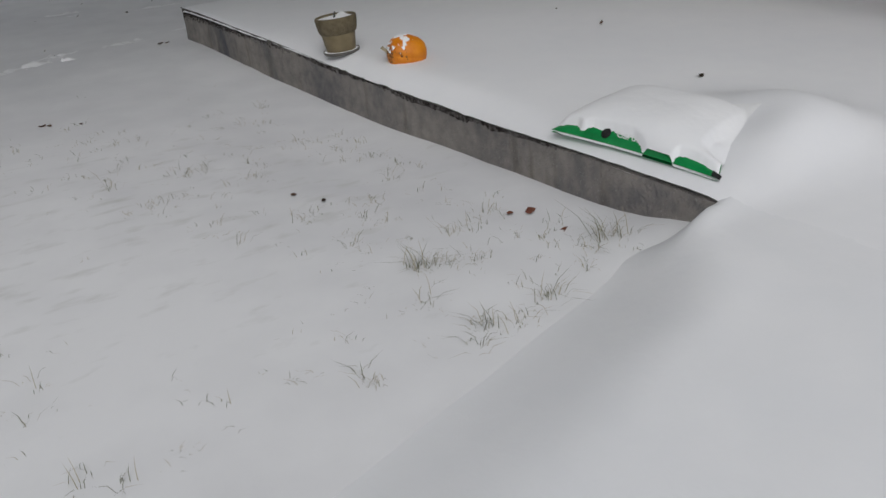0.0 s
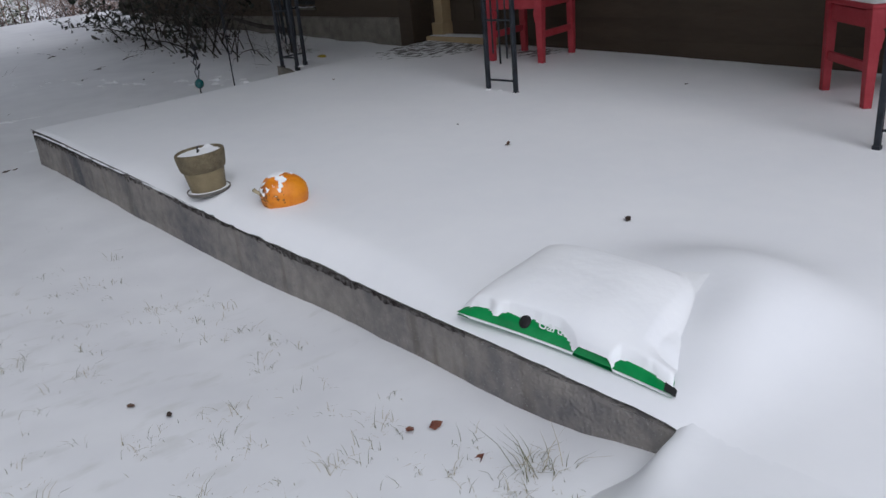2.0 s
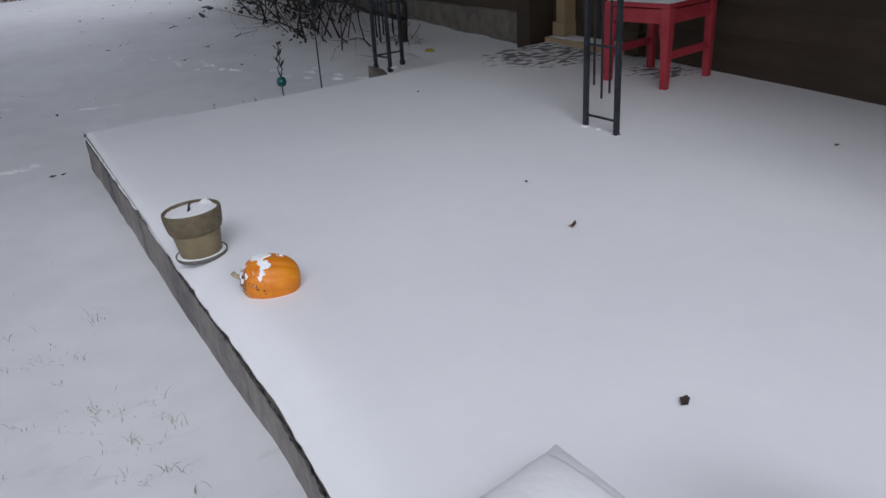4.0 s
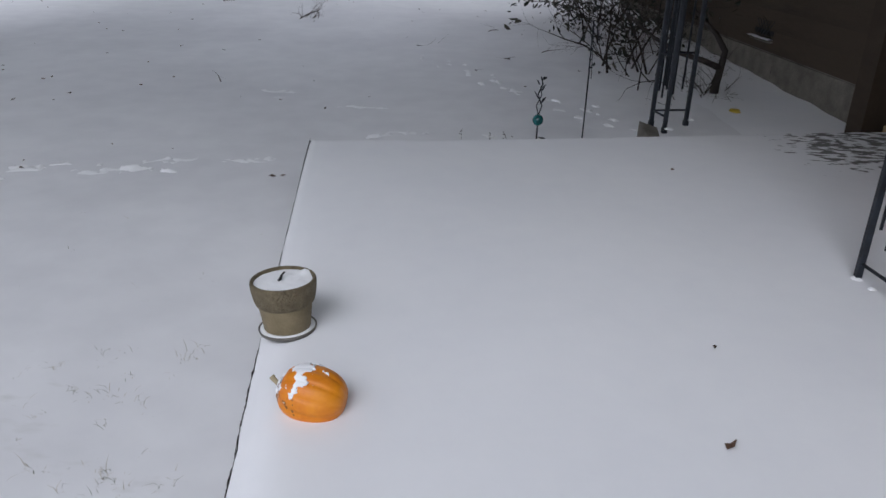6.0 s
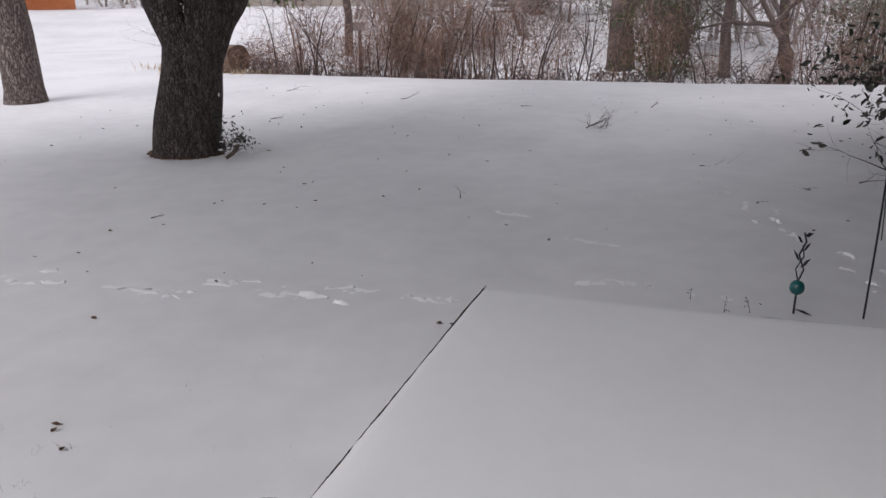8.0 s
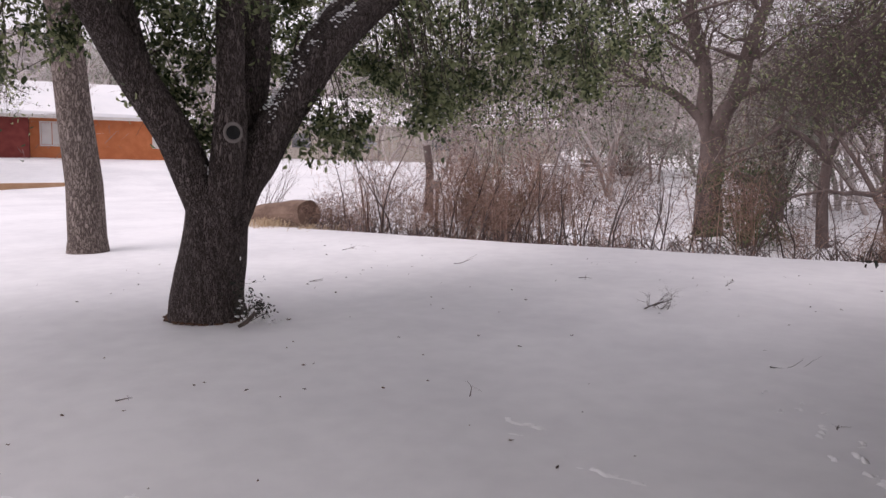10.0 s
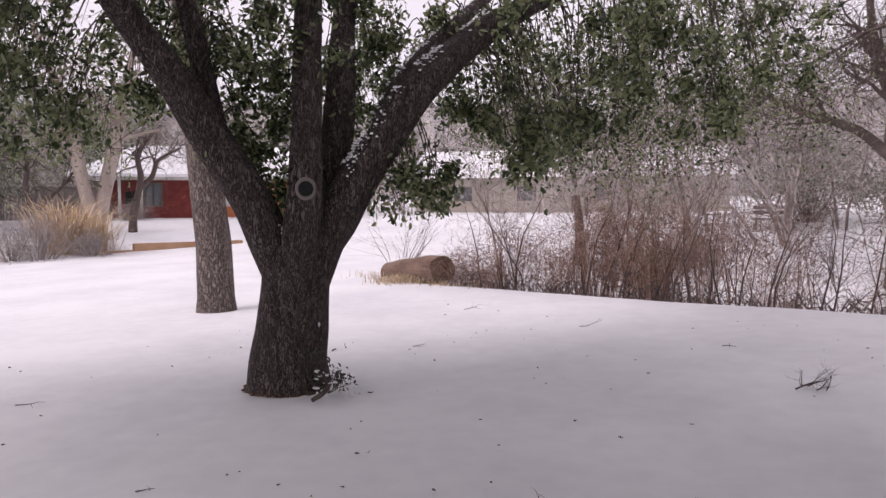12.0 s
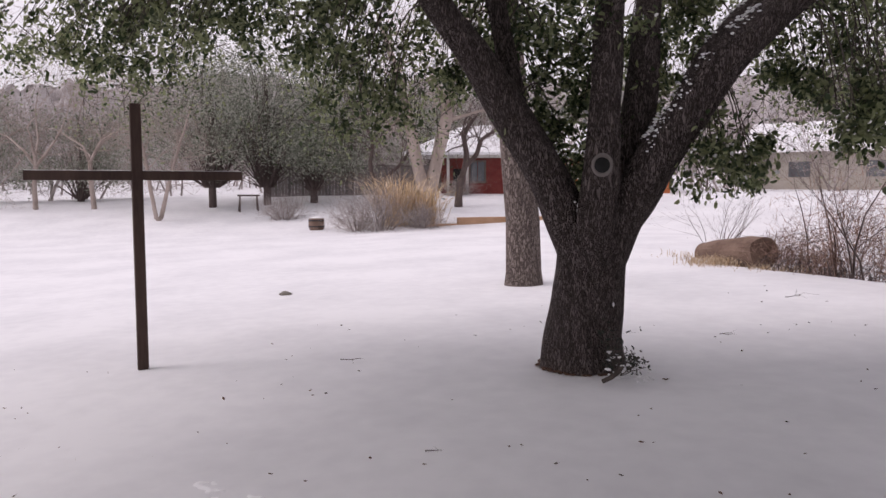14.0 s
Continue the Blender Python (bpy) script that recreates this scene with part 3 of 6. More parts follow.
q = Soup(); q.grid(16, 4, lambda u, v: (4.135 + 0.07 * v, 7.63 + 0.44 * u, 0.502 + 0.022 * math.sin(math.pi * (0.15 + 0.7 * v)) * (0.7 + 0.4 * fbm(u * 6, 1))))
thing("vent_snow", q, FRESH, "snow lying on the vent's sill", "snow", kind="structure")

# drift of snow against the footing
q = Soup(); q.grid(60, 8, lambda u, v: (3.25 + 0.95 * v, 5.75 + 6.5 * u, ground_z(3.3, 5.75 + 6.5 * u) + 0.02 + 0.05 * v ** 2 + 0.025 * fbm(u * 12, v * 2)))
thing("wall_drift", q, SNOW, "low snow drift against the house footing", "snow", kind="structure")

# the house stands a little askew to the patio
ASKEW = Matrix.Translation((4.27, 3.4, 0)) @ Matrix.Rotation(radians(2.6), 4, "Z") @ Matrix.Translation((-4.3, -3.4, 0))
for ob in list(scene.objects):
    if ob.parent is None and ob.name in ("wall_east", "wall_far", "footing", "wall_return", "porch_roof", "roof_snow", "wall_core", "door_1", "sill_snow", "vent", "vent_snow", "wall_drift"):
        ob.matrix_world = ASKEW @ (ob.matrix_basis)

# ---- porch columns of wrought iron ----


def iron_column(at, poles, label):
    ob = empty("porch_column", at, label, "column", "iron porch columns")
    r = 0.014
    for x, y in poles:
        q = Soup(); q.box(x - r, x + r, y - r, y + r, -0.03, 2.5 - at[2])
        part("pole", q, IRON, ob, smooth=False, bevel=0.003)
        q = Soup(); q.box(x - 0.018, x + 0.018, y - 0.018, y + 0.018, -0.03, 0.010)
        part("pole_foot", q, IRON, ob, smooth=False)
    for (xa, ya), (xb, yb) in zip(poles, poles[1:]):
        for z in (0.085, 0.50, 1.35, 2.2):
            q = Soup(); q.tube([(xa, ya, z), (xb, yb, z)], 0.008, 6)
            part("cross_bar", q, IRON, ob)
        for k in range(3):
            f = (k + 1) / 4
            x, y = xa + (xb - xa) * f, ya + (yb - ya) * f
            foot = (0.27, 0.20, 0.24)[k]
            q = Soup(); q.tube([(x, y, foot), (x, y, 2.45 - at[2])], 0.0075, 6)
            part("inner_rod", q, IRON, ob)
    return ob


iron_column((2.6, 3.08, 0.09), [(-0.012, 0.125), (0.012, -0.125)], "dark painted wrought-iron porch column standing in snow")
iron_column((2.60, 0.40, 0.032), [(-0.012, 0.125), (0.012, -0.125)], "dark painted wrought-iron porch column standing in snow")
iron_column((2.42, 5.62, 0.165), [(-0.04, -0.10), (-0.08, 0.10), (0.19, 0.14)], "dark painted wrought-iron corner column at the patio's far edge")
# dabs of snow caught on the column feet
q = Soup()
for x, y, r in ((2.585, 3.205, 0.018), (2.612, 2.955, 0.014), (2.6, 3.1, 0.012), (2.405, 5.5, 0.02), (2.64, 5.76, 0.016)):
    q.lathe([(0.002, 0.007), (r * 0.7, 0.006), (r * 1.2, 0.0), (r * 1.8, -0.006)], (x, y, patio_z(x, y) + 0.01), 10)
thing("foot_snow", q, FRESH, "dabs of snow round the column feet", "snow", kind="stuff")
q = Soup()
q.add([(2.215, 5.365, 0.0), (2.33, 5.375, 0.0), (2.36, 5.62, 0.0), (2.215, 5.62, 0.0), (2.215, 5.365, 0.158), (2.33, 5.375, 0.105), (2.36, 5.62, 0.15), (2.215, 5.60, 0.202)],
      [(0, 3, 2, 1), (4, 5, 6, 7), (0, 1, 5, 4), (1, 2, 6, 5), (2, 3, 7, 6), (3, 0, 4, 7)])
thing("concrete_wedge", q, FOOTING, "small concrete kerb block at the patio edge", "kerb", kind="structure", smooth=False, bevel=0.008)


# ---- red chairs ----


def red_chair(at, turn):
    ob = empty("red_chair", at, "red painted wooden porch chair with snow on its seat", "chair", "red porch chairs")
    ob.matrix_world = Matrix.Translation(at) @ Matrix.Rotation(radians(turn), 4, "Z")
    w, d = 0.27, 0.24
    for sx in (-1, 1):
        for sy in (-1, 1):
            q = Soup()
            top = 0.55 if sx < 0 else 1.05
            q.add([(sx * w + a * 0.032 * k, sy * d + b * 0.032 * k, z) for z, k in ((-0.03, 0.75), (top * 0.55, 0.95), (top, 1.15)) for a, b in ((-1, -1), (1, -1), (1, 1), (-1, 1))],
                  [(0, 3, 2, 1), (8, 9, 10, 11)] + [(i * 4 + k, i * 4 + (k + 1) % 4, (i + 1) * 4 + (k + 1) % 4, (i + 1) * 4 + k) for i in range(2) for k in range(4)])
            part("leg", q, RED, ob, smooth=False, bevel=0.004)
    for x0, x1, y0, y1 in ((-w, w, -d - 0.012, -d + 0.012), (-w, w, d - 0.012, d + 0.012), (-w - 0.012, -w + 0.012, -d, d), (w - 0.012, w + 0.012, -d, d)):
        q = Soup(); q.box(x0, x1, y0, y1, 0.44, 0.535)
        part("apron", q, RED, ob, smooth=False, bevel=0.004)
    for y in (-d, d):
        q = Soup(); q.box(-w, w, y - 0.011, y + 0.011, 0.20, 0.255)
        part("stretcher", q, RED, ob, smooth=False, bevel=0.004)
    # shaped brackets where the aprons meet the front legs
    for sy in (-1, 1):
        for ax in (0, 1):
            q = Soup()
            prof = [(0.0, 0.0)] + [(0.018 + 0.014 * abs(math.sin(0.2 + k * 0.55)) * (1 - k / 8), -0.010 - 0.016 * k) for k in range(7)] + [(0.0, -0.13)]
            flat = [(-w + 0.03 + a, sy * d, 0.442 + b) if ax == 0 else (-w, sy * (d - 0.03 - a), 0.442 + b) for a, b in prof]
            off = Vector((0, 0.011, 0)) if ax == 0 else Vector((0.011, 0, 0))
            n = len(flat)
            q.add([Vector(p) - off for p in flat] + [Vector(p) + off for p in flat], [tuple(range(n)), tuple(range(2 * n - 1, n - 1, -1))] + [(i, n + i, n + (i + 1) % n, (i + 1) % n) for i in range(n)])
            part("bracket", q, RED, ob, smooth=False)
    q = Soup(); q.box(-w - 0.03, w + 0.02, -d - 0.035, d + 0.035, 0.545, 0.575)
    part("seat", q, RED, ob, smooth=False, bevel=0.008)
    for k in range(5):
        q = Soup(); q.box(w - 0.01, w + 0.012, -d + 0.06 + k * 0.085, -d + 0.115 + k * 0.085, 0.60, 1.0)
        part("back_slat", q, RED, ob, smooth=False, bevel=0.004)
    q = Soup(); q.box(w - 0.02, w + 0.02, -d - 0.03, d + 0.03, 0.98, 1.08)
    part("back_rail", q, RED, ob, smooth=False, bevel=0.006)
    q = Soup()
    q.grid(18, 18, lambda u, v: (-w - 0.012 + (2 * w + 0.0) * u, -d - 0.02 + (2 * d + 0.04) * v,
                                 0.576 + 0.020 * min(1, 9 * u, 9 * (1 - u), 9 * v, 9 * (1 - v)) * (1 + 0.25 * fbm(u * 4, v * 4))))
    seat_snow = thing("seat_snow", q, FRESH, "layer of snow lying on the chair seat", "snow", "snow on the seats")
    seat_snow.matrix_world = ob.matrix_world
    return ob


red_chair((3.77, 3.865, 0.115), 13)
red_chair((3.72, 0.94, 0.035), 48)

# ---- things on the patio ----
O = (0.156, 2.700, 0.077)
pot = empty("plant_pot", O, "tan stoneware plant pot filled with snow on its saucer", "plant pot")
pot.matrix_world = Matrix.Translation(O) @ Euler((radians(-2), radians(-3), 0)).to_matrix().to_4x4() @ Matrix.Diagonal((1, 1, 1.05, 1))
q = Soup(); q.lathe([(0.0, 0.014), (0.082, 0.014), (0.086, 0.02), (0.100, 0.118), (0.100, 0.13), (0.09, 0.13), (0.0, 0.125)], seg=56)
part("pot_body", q, POT, pot)
q = Soup(); q.lathe([(0.1005, 0.112), (0.108, 0.118), (0.1135, 0.135), (0.1195, 0.170), (0.121, 0.192), (0.119, 0.200), (0.114, 0.203), (0.109, 0.200), (0.105, 0.18), (0.10, 0.14)], seg=64,
                    wobble=lambda a, z: 1 + 0.004 * math.sin(a * 31 + z * 90) * math.sin(z * 140))
part("rim_band", q, POT_BAND, pot, "darker textured band below the rim")
q = Soup(); q.lathe([(0.0, 0.0), (0.098, 0.0), (0.105, 0.006), (0.1085, 0.018), (0.1045, 0.019), (0.100, 0.010), (0.0, 0.009)], seg=56)
part("saucer", q, SAUCER, pot, "dark glazed saucer")
q = Soup(); q.lathe([(0.103, 0.010), (0.101, 0.0165), (0.094, 0.020), (0.084, 0.018)], seg=48, wobble=lambda a, z: 1 + 0.01 * math.sin(3 * a))
q.f = [f for f in q.f if len(f) == 4]
part("saucer_snow", q, FRESH, pot, "ring of snow in the saucer")
q = Soup()
def pot_snow(u, v):
    r, a = 0.107 * v, 2 * math.pi * u
    return (r * math.cos(a), r * math.sin(a), 0.191 + 0.006 * (1 - v ** 2) + 0.004 * fbm(math.cos(a) * v * 3, math.sin(a) * v * 3)
            + 0.017 * math.exp(-(((r * math.cos(a) - 0.075) / 0.025) ** 2 + ((r * math.sin(a) - 0.065) / 0.02) ** 2)))
q.grid(48, 14, pot_snow)
part("pot_snow", q, FRESH, pot, "snow heaped level with the rim")
q = Soup(); q.tube([(-0.016, -0.014, 0.198), (-0.006, -0.008, 0.204), (-0.004, 0.006, 0.212), (0.008, 0.010, 0.222)], [0.004, 0.006, 0.004, 0.003], 6)
part("dead_twig", q, BLACK_PRINT, pot, "dark dead leaf on the snow")

O = (0.309, 2.222, 0.114)
pumpkin = empty("pumpkin", O, "orange pumpkin lying on its side, patched with snow", "pumpkin")
axis = Matrix.Translation(O) @ Euler((radians(6), radians(-80), radians(-18))).to_matrix().to_4x4()
q = Soup()
def rib(a, z):
    return 1 - 0.055 * (1 - abs(math.sin(a * 5.5)) ** 0.5)
n = 22
prof = [(max(0.004, 0.096 * math.sin(math.pi * i / n) ** 0.72), -0.110 * math.cos(math.pi * i / n) * (1 - 0.10 * math.exp(-((i - n) / 3) ** 2))) for i in range(n + 1)]
q.lathe(prof, seg=88, wobble=rib)
q.v = [tuple(axis @ Vector(p)) for p in q.v]
part("pumpkin_body", local(q, O), PUMPKIN, pumpkin)
q = Soup()
tip = [axis @ Vector(p) for p in ((0, 0, 0.09), (0.004, 0.0, 0.112), (0.012, 0.004, 0.13), (0.022, 0.006, 0.142))]
q.tube(tip, [0.013, 0.009, 0.008, 0.010], 7)
part("stem", local(q, O), STEM, pumpkin, "dry tan stem")
# snow patches clinging to the upper skin
q = Soup()
def skin(th, ph, lift):
    d = Vector((math.cos(ph) * math.sin(th), math.sin(ph) * math.sin(th), math.cos(th)))
    p = axis.inverted().to_3x3() @ d
    ang = math.atan2(p.y, p.x)
    r0 = 1 / math.sqrt((math.hypot(p.x, p.y) / 0.0985) ** 2 + (p.z / 0.114) ** 2)
    return Vector(O) + d * (r0 * (1 - 0.04 * (1 - abs(math.sin(ang * 5.5)) ** 0.5)) + lift)
cells = {}
N, M = 120, 54
for i in range(N):
    for j in range(M):
        th, ph = 1.45 * (j + 0.5) / M, 2 * math.pi * (i + 0.5) / N
        west = math.cos(ph - 3.3)
        keep = 0.42 - 0.72 * th + 0.42 * west * th + 0.42 * fbm(math.cos(ph) * th * 2.6 + 5, math.sin(ph) * th * 2.6) + 0.25 * fbm(math.cos(ph) * th * 7, math.sin(ph) * th * 7 + 3)
        cells[i, j] = keep > 0.08
for (i, j), on in cells.items():
    if on:
        c = [skin(1.45 * (j + b) / M, 2 * math.pi * (i + a) / N, 0.0035) for a, b in ((0, 0), (0, 1), (1, 1), (1, 0))]
        q.add(c, [(0, 1, 2, 3)])
bmq = bmesh.new()
me = bpy.data.meshes.new("tmp"); me.from_pydata(q.v, [], q.f); bmq.from_mesh(me); bpy.data.meshes.remove(me)
bmesh.ops.remove_doubles(bmq, verts=bmq.verts, dist=0.0004)
for k in range(3):
    bmesh.ops.smooth_vert(bmq, verts=[v for v in bmq.verts if v.is_boundary], factor=0.5, use_axis_x=True, use_axis_y=True, use_axis_z=True)
rim = [v for v in bmq.verts if v.is_boundary]
for v in rim:
    v.co += (Vector(O) - v.co).normalized() * 0.005
q = Soup(); bmq.verts.index_update()
q.add([v.co[:] for v in bmq.verts], [[v.index for v in f.verts] for f in bmq.faces]); bmq.free()
part("snow_patch", local(q, O), FRESH, pumpkin, "patches of wet snow on the skin")

# brown scabs on the stem side
q = Soup(); rs = np.random.default_rng(8)
for k in range(90):
    th, ph, w = rs.uniform(0.75, 1.95), 3.3 + rs.normal() * 0.42, rs.uniform(0.02, 0.075)
    if k % 3: th = 1.25 + abs(rs.normal()) * 0.35
    ring8 = [skin(th + w * rs.uniform(0.5, 1.1) * math.cos(j * 0.9), ph + w * rs.uniform(0.5, 1.2) * math.sin(j * 0.9), 0.0012) for j in range(7)]
    q.add([skin(th, ph, 0.0022)] + ring8, [(0, j + 1, (j + 1) % 7 + 1) for j in range(7)])
part("scab", local(q, O), SCAB, pumpkin, "rough brown scabs near the stem", kind="stuff")

# soil bag
O = (0.40, 0.5, 0.02)
bag = empty("soil_bag", O, "green plastic bag of garden soil buried under snow", "soil bag")
C = [Vector(p) for p in ((0.100, 0.80), (0.155, 0.04), (0.74, 0.21), (0.67, 0.91))]   # corners: far front, near front, near back, far back
def bag_point(u, v, lift=0.0, swell=0.086, crease=1.0):
    p = C[0].lerp(C[1], u).lerp(C[3].lerp(C[2], u), v)
    k = (1 - abs(2 * u - 1) ** 3.2) * (1 - abs(2 * v - 1) ** 3.2)
    pinch = 0.035 * math.sin(math.pi * v) * (1 if u < 0.5 else -1) * abs(2 * u - 1) ** 4
    pin2 = 0.018 * math.sin(math.pi * u) * (1 if v < 0.5 else -1) * abs(2 * v - 1) ** 4
    z = swell * max(0.0, k) ** 0.62 * (1 - 0.32 * step(0.6, 1.0, u))
    wrinkle = crease * 0.006 * fbm(u * 7, v * 7) * min(1, 4 * k)
    return Vector((p.x + pin2, p.y - pinch, patio_z(0, p.y) + 0.022 + z + wrinkle + lift))
q = Soup(); q.grid(70, 60, lambda u, v: bag_point(u, v))
q.grid(20, 20, lambda u, v: (lambda p: (p.x, p.y, patio_z(0, p.y) + 0.012))(bag_point(u, v)))
part("bag_skin", local(q, O), GREEN_BAG, bag)
q = Soup()
def cap_edge(u):
    e = 0.046 + 0.008 * fbm(u * 5, 2.2) + 0.007 * fbm(u * 23, 5) + 0.006 * math.exp(-((u - 0.3) / 0.2) ** 2)
    e -= 0.11 * math.exp(-((u - 0.67) / 0.07) ** 2)
    return e - 0.03 * math.exp(-((u - 0.20) / 0.03) ** 2) - 0.03 * step(0.48, 0.62, u) * (1 - step(0.74, 0.78, u))
def cap(u, v):
    """Snow over the bag, sinking into the drift at its back and near end."""
    p = bag_point(u, v, 0.003, crease=0.06)
    e = cap_edge(u)
    lift = 0.024 * step(e - 0.004, e + 0.034, v) * (1 + 0.12 * fbm(u * 3, v * 3) + 0.03 * fbm(u * 9, v * 9)) - (0.012 if v < e else 0.0)
    p.z += lift * (0.3 + 0.7 * step(0.0, 0.08, u))
    side = max(step(0.84, 1.0, u) * step(0.08, 0.2, v), step(0.82, 1.0, v))
    p.z = max(p.z, snow_top(p.x, p.y) + 0.004) * (1 - side) + (snow_top(p.x, p.y) - 0.004) * side
    if v > e + 0.02:
        p.z = max(p.z, bag_point(u, v).z + 0.007)
    return p
q.grid(120, 110, cap)
part("bag_snow", local(q, O), FRESH, bag, "thick cap of snow on the bag")
q = Soup()
q.grid(8, 6, lambda u, v: bag_point(0.97 + 0.03 * u, 0.0 + 0.05 * v, 0.003) + Vector((0.0, -0.012 * u, -0.006 * u)))
part("torn_corner", local(q, O), BLACK_PRINT, bag, "dark crimped seam at the bag corner")
# printing on the bag's front roll
def on_bag(u, v):
    p = bag_point(u, v)
    du, dv = bag_point(u + 0.01, v) - p, bag_point(u, v + 0.01) - p
    x = du.normalized(); nrm = dv.cross(du).normalized()
    if nrm.z < 0: nrm = -nrm
    y = nrm.cross(x).normalized()
    m = Matrix((x, y, nrm)).transposed().to_4x4()
    m.translation = p + nrm * 0.0035
    return m
txt = bpy.data.curves.new("lettering", "FONT")
txt.body, txt.size, txt.extrude, txt.align_x = "Garde", 0.044, 0.0008, "LEFT"
txt.materials.append(WHITE_PRINT)
t = new("lettering", txt)
t.matrix_world = on_bag(0.405, 0.031)
t.parent = bag
t.matrix_parent_inverse = Matrix.Translation(O).inverted()
tagged(t, "white printed letters on the green bag")
q = Soup()
m = on_bag(0.345, 0.036)
q.lathe([(0.0, 0.0), (0.021, 0.0), (0.021, 0.001), (0.0, 0.001)], seg=28)
q.v = [tuple(m @ Vector(p)) for p in q.v]
part("dark_roundel", local(q, O), BLACK_PRINT, bag, "black round mark printed on the bag")

# wind spinner and rod on the lawn beyond the patio
O = (1.505, 5.73, ground_z(1.505, 5.73))
sp = empty("wind_spinner", O, "small metal garden spinner with a teal glass ball", "garden ornament")
q = Soup(); q.tube([(0, 0, -0.05), (0, 0, 0.13)], 0.006, 6); q.tube([(0.0, 0, 0.19), (0.02, 0, 0.26), (-0.012, 0.01, 0.34), (0.015, 0, 0.42), (0.0, 0, 0.47)], 0.005, 6)
q.tube([(0.0, 0, 0.19), (-0.02, 0, 0.26), (0.012, -0.01, 0.34), (0.0, 0, 0.40)], 0.004, 6); part("stake", q, IRON, sp)
q = Soup(); q.lathe([(0.002, 0.115)] + [(0.04 * math.sin(math.pi * i / 12), 0.155 - 0.042 * math.cos(math.pi * i / 12)) for i in range(1, 12)] + [(0.002, 0.197)], seg=20); part("glass_ball", q, TEAL, sp, "teal glass ball")
for k, (dx, dz, tz) in enumerate(((0.05, 0.27, 0.33), (-0.045, 0.30, 0.37), (0.04, 0.36, 0.42), (-0.035, 0.41, 0.45), (0.045, 0.45, 0.47))):
    q = Soup(); q.add([(0, 0, dz), (dx * 0.5, 0.016, (dz + tz) / 2 + 0.01), (dx, 0, tz), (dx * 0.5, -0.016, (dz + tz) / 2 - 0.01), (dx * 0.5, 0.004, (dz + tz) / 2 + 0.012)], [(0, 1, 4), (1, 2, 4), (2, 3, 4), (3, 0, 4)])
    part("metal_leaf", q, IRON, sp, smooth=False)
q = Soup(); q.add([(0, 0, 0.03), (0.05, -0.012, 0.028), (0.10, 0, 0.0), (0.05, 0.012, 0.004), (0.05, 0, 0.026)], [(0, 1, 4), (1, 2, 4), (2, 3, 4), (3, 0, 4)]); part("base_leaf", q, IRON, sp, smooth=False)
O = (1.855, 5.78, ground_z(1.855, 5.78))
rod = empty("garden_rod", O, "thin dark metal plant hanger rod standing in the lawn", "rod")
q = Soup(); q.tube([(0, 0, -0.1), (0.0, 0, 0.45), (-0.005, 0, 0.86)], 0.0055, 6); part("upright", q, IRON, rod)
q = Soup(); q.tube([(-0.005, 0, 0.84), (0.03, 0.02, 0.80), (0.055, 0.03, 0.72), (0.07, 0.035, 0.77)], 0.004, 6); part("hook", q, IRON, rod)
q = Soup(); q.tube([(0.0, 0.0, 0.83), (0.02, 0.0, 0.45)], 0.003, 5); part("wire", q, IRON, rod)

O = (3.28, 6.53, ground_z(3.28, 6.53) + 0.02)
toy = empty("yellow_dish", O, "yellow plastic dish upturned in the snow", "dish")
q = Soup(); q.lathe([(0.07, -0.02), (0.067, 0.025), (0.055, 0.05), (0.03, 0.055), (0.0, 0.055)], seg=28); part("dish_body", q, YELLOW, toy)
q = Soup(); q.lathe([(0.07, 0.0), (0.08, 0.004), (0.08, 0.012), (0.069, 0.014)], seg=28); part("dish_rim", q, YELLOW, toy)
toy.matrix_world = Matrix.Translation(O) @ Matrix.Diagonal((0.7, 0.7, 0.5, 1))

# ---- timber cross ----
O = (-7.44, 4.32, ground_z(-7.44, 4.32))
cross = empty("wooden_cross", O, "tall dark brown timber cross standing in the snow", "cross")
cross.matrix_world = Matrix.Translation(O) @ Matrix.Rotation(radians(-86), 4, "Z")
q = Soup(); q.box(-0.055, 0.055, -0.048, 0.048, -0.3, 2.86); part("upright", q, WOOD, cross, smooth=False, bevel=0.006)
q = Soup(); q.box(-1.11, 1.075, -0.055, 0.04, 2.05, 2.15); part("crossbeam", q, WOOD, cross, smooth=False, bevel=0.006)
q = Soup(); q.grid(60, 4, lambda u, v: (-1.105 + 2.17 * u, -0.05 + 0.08 * v, 2.151 + 0.008 * math.sin(math.pi * v) * (0.6 + 0.4 * fbm(u * 20, 1)))); part("beam_snow", q, FRESH, cross, "thin line of snow on the beam")

# ---- plants: leaves, twigs and trees ----
rng = np.random.default_rng(7)


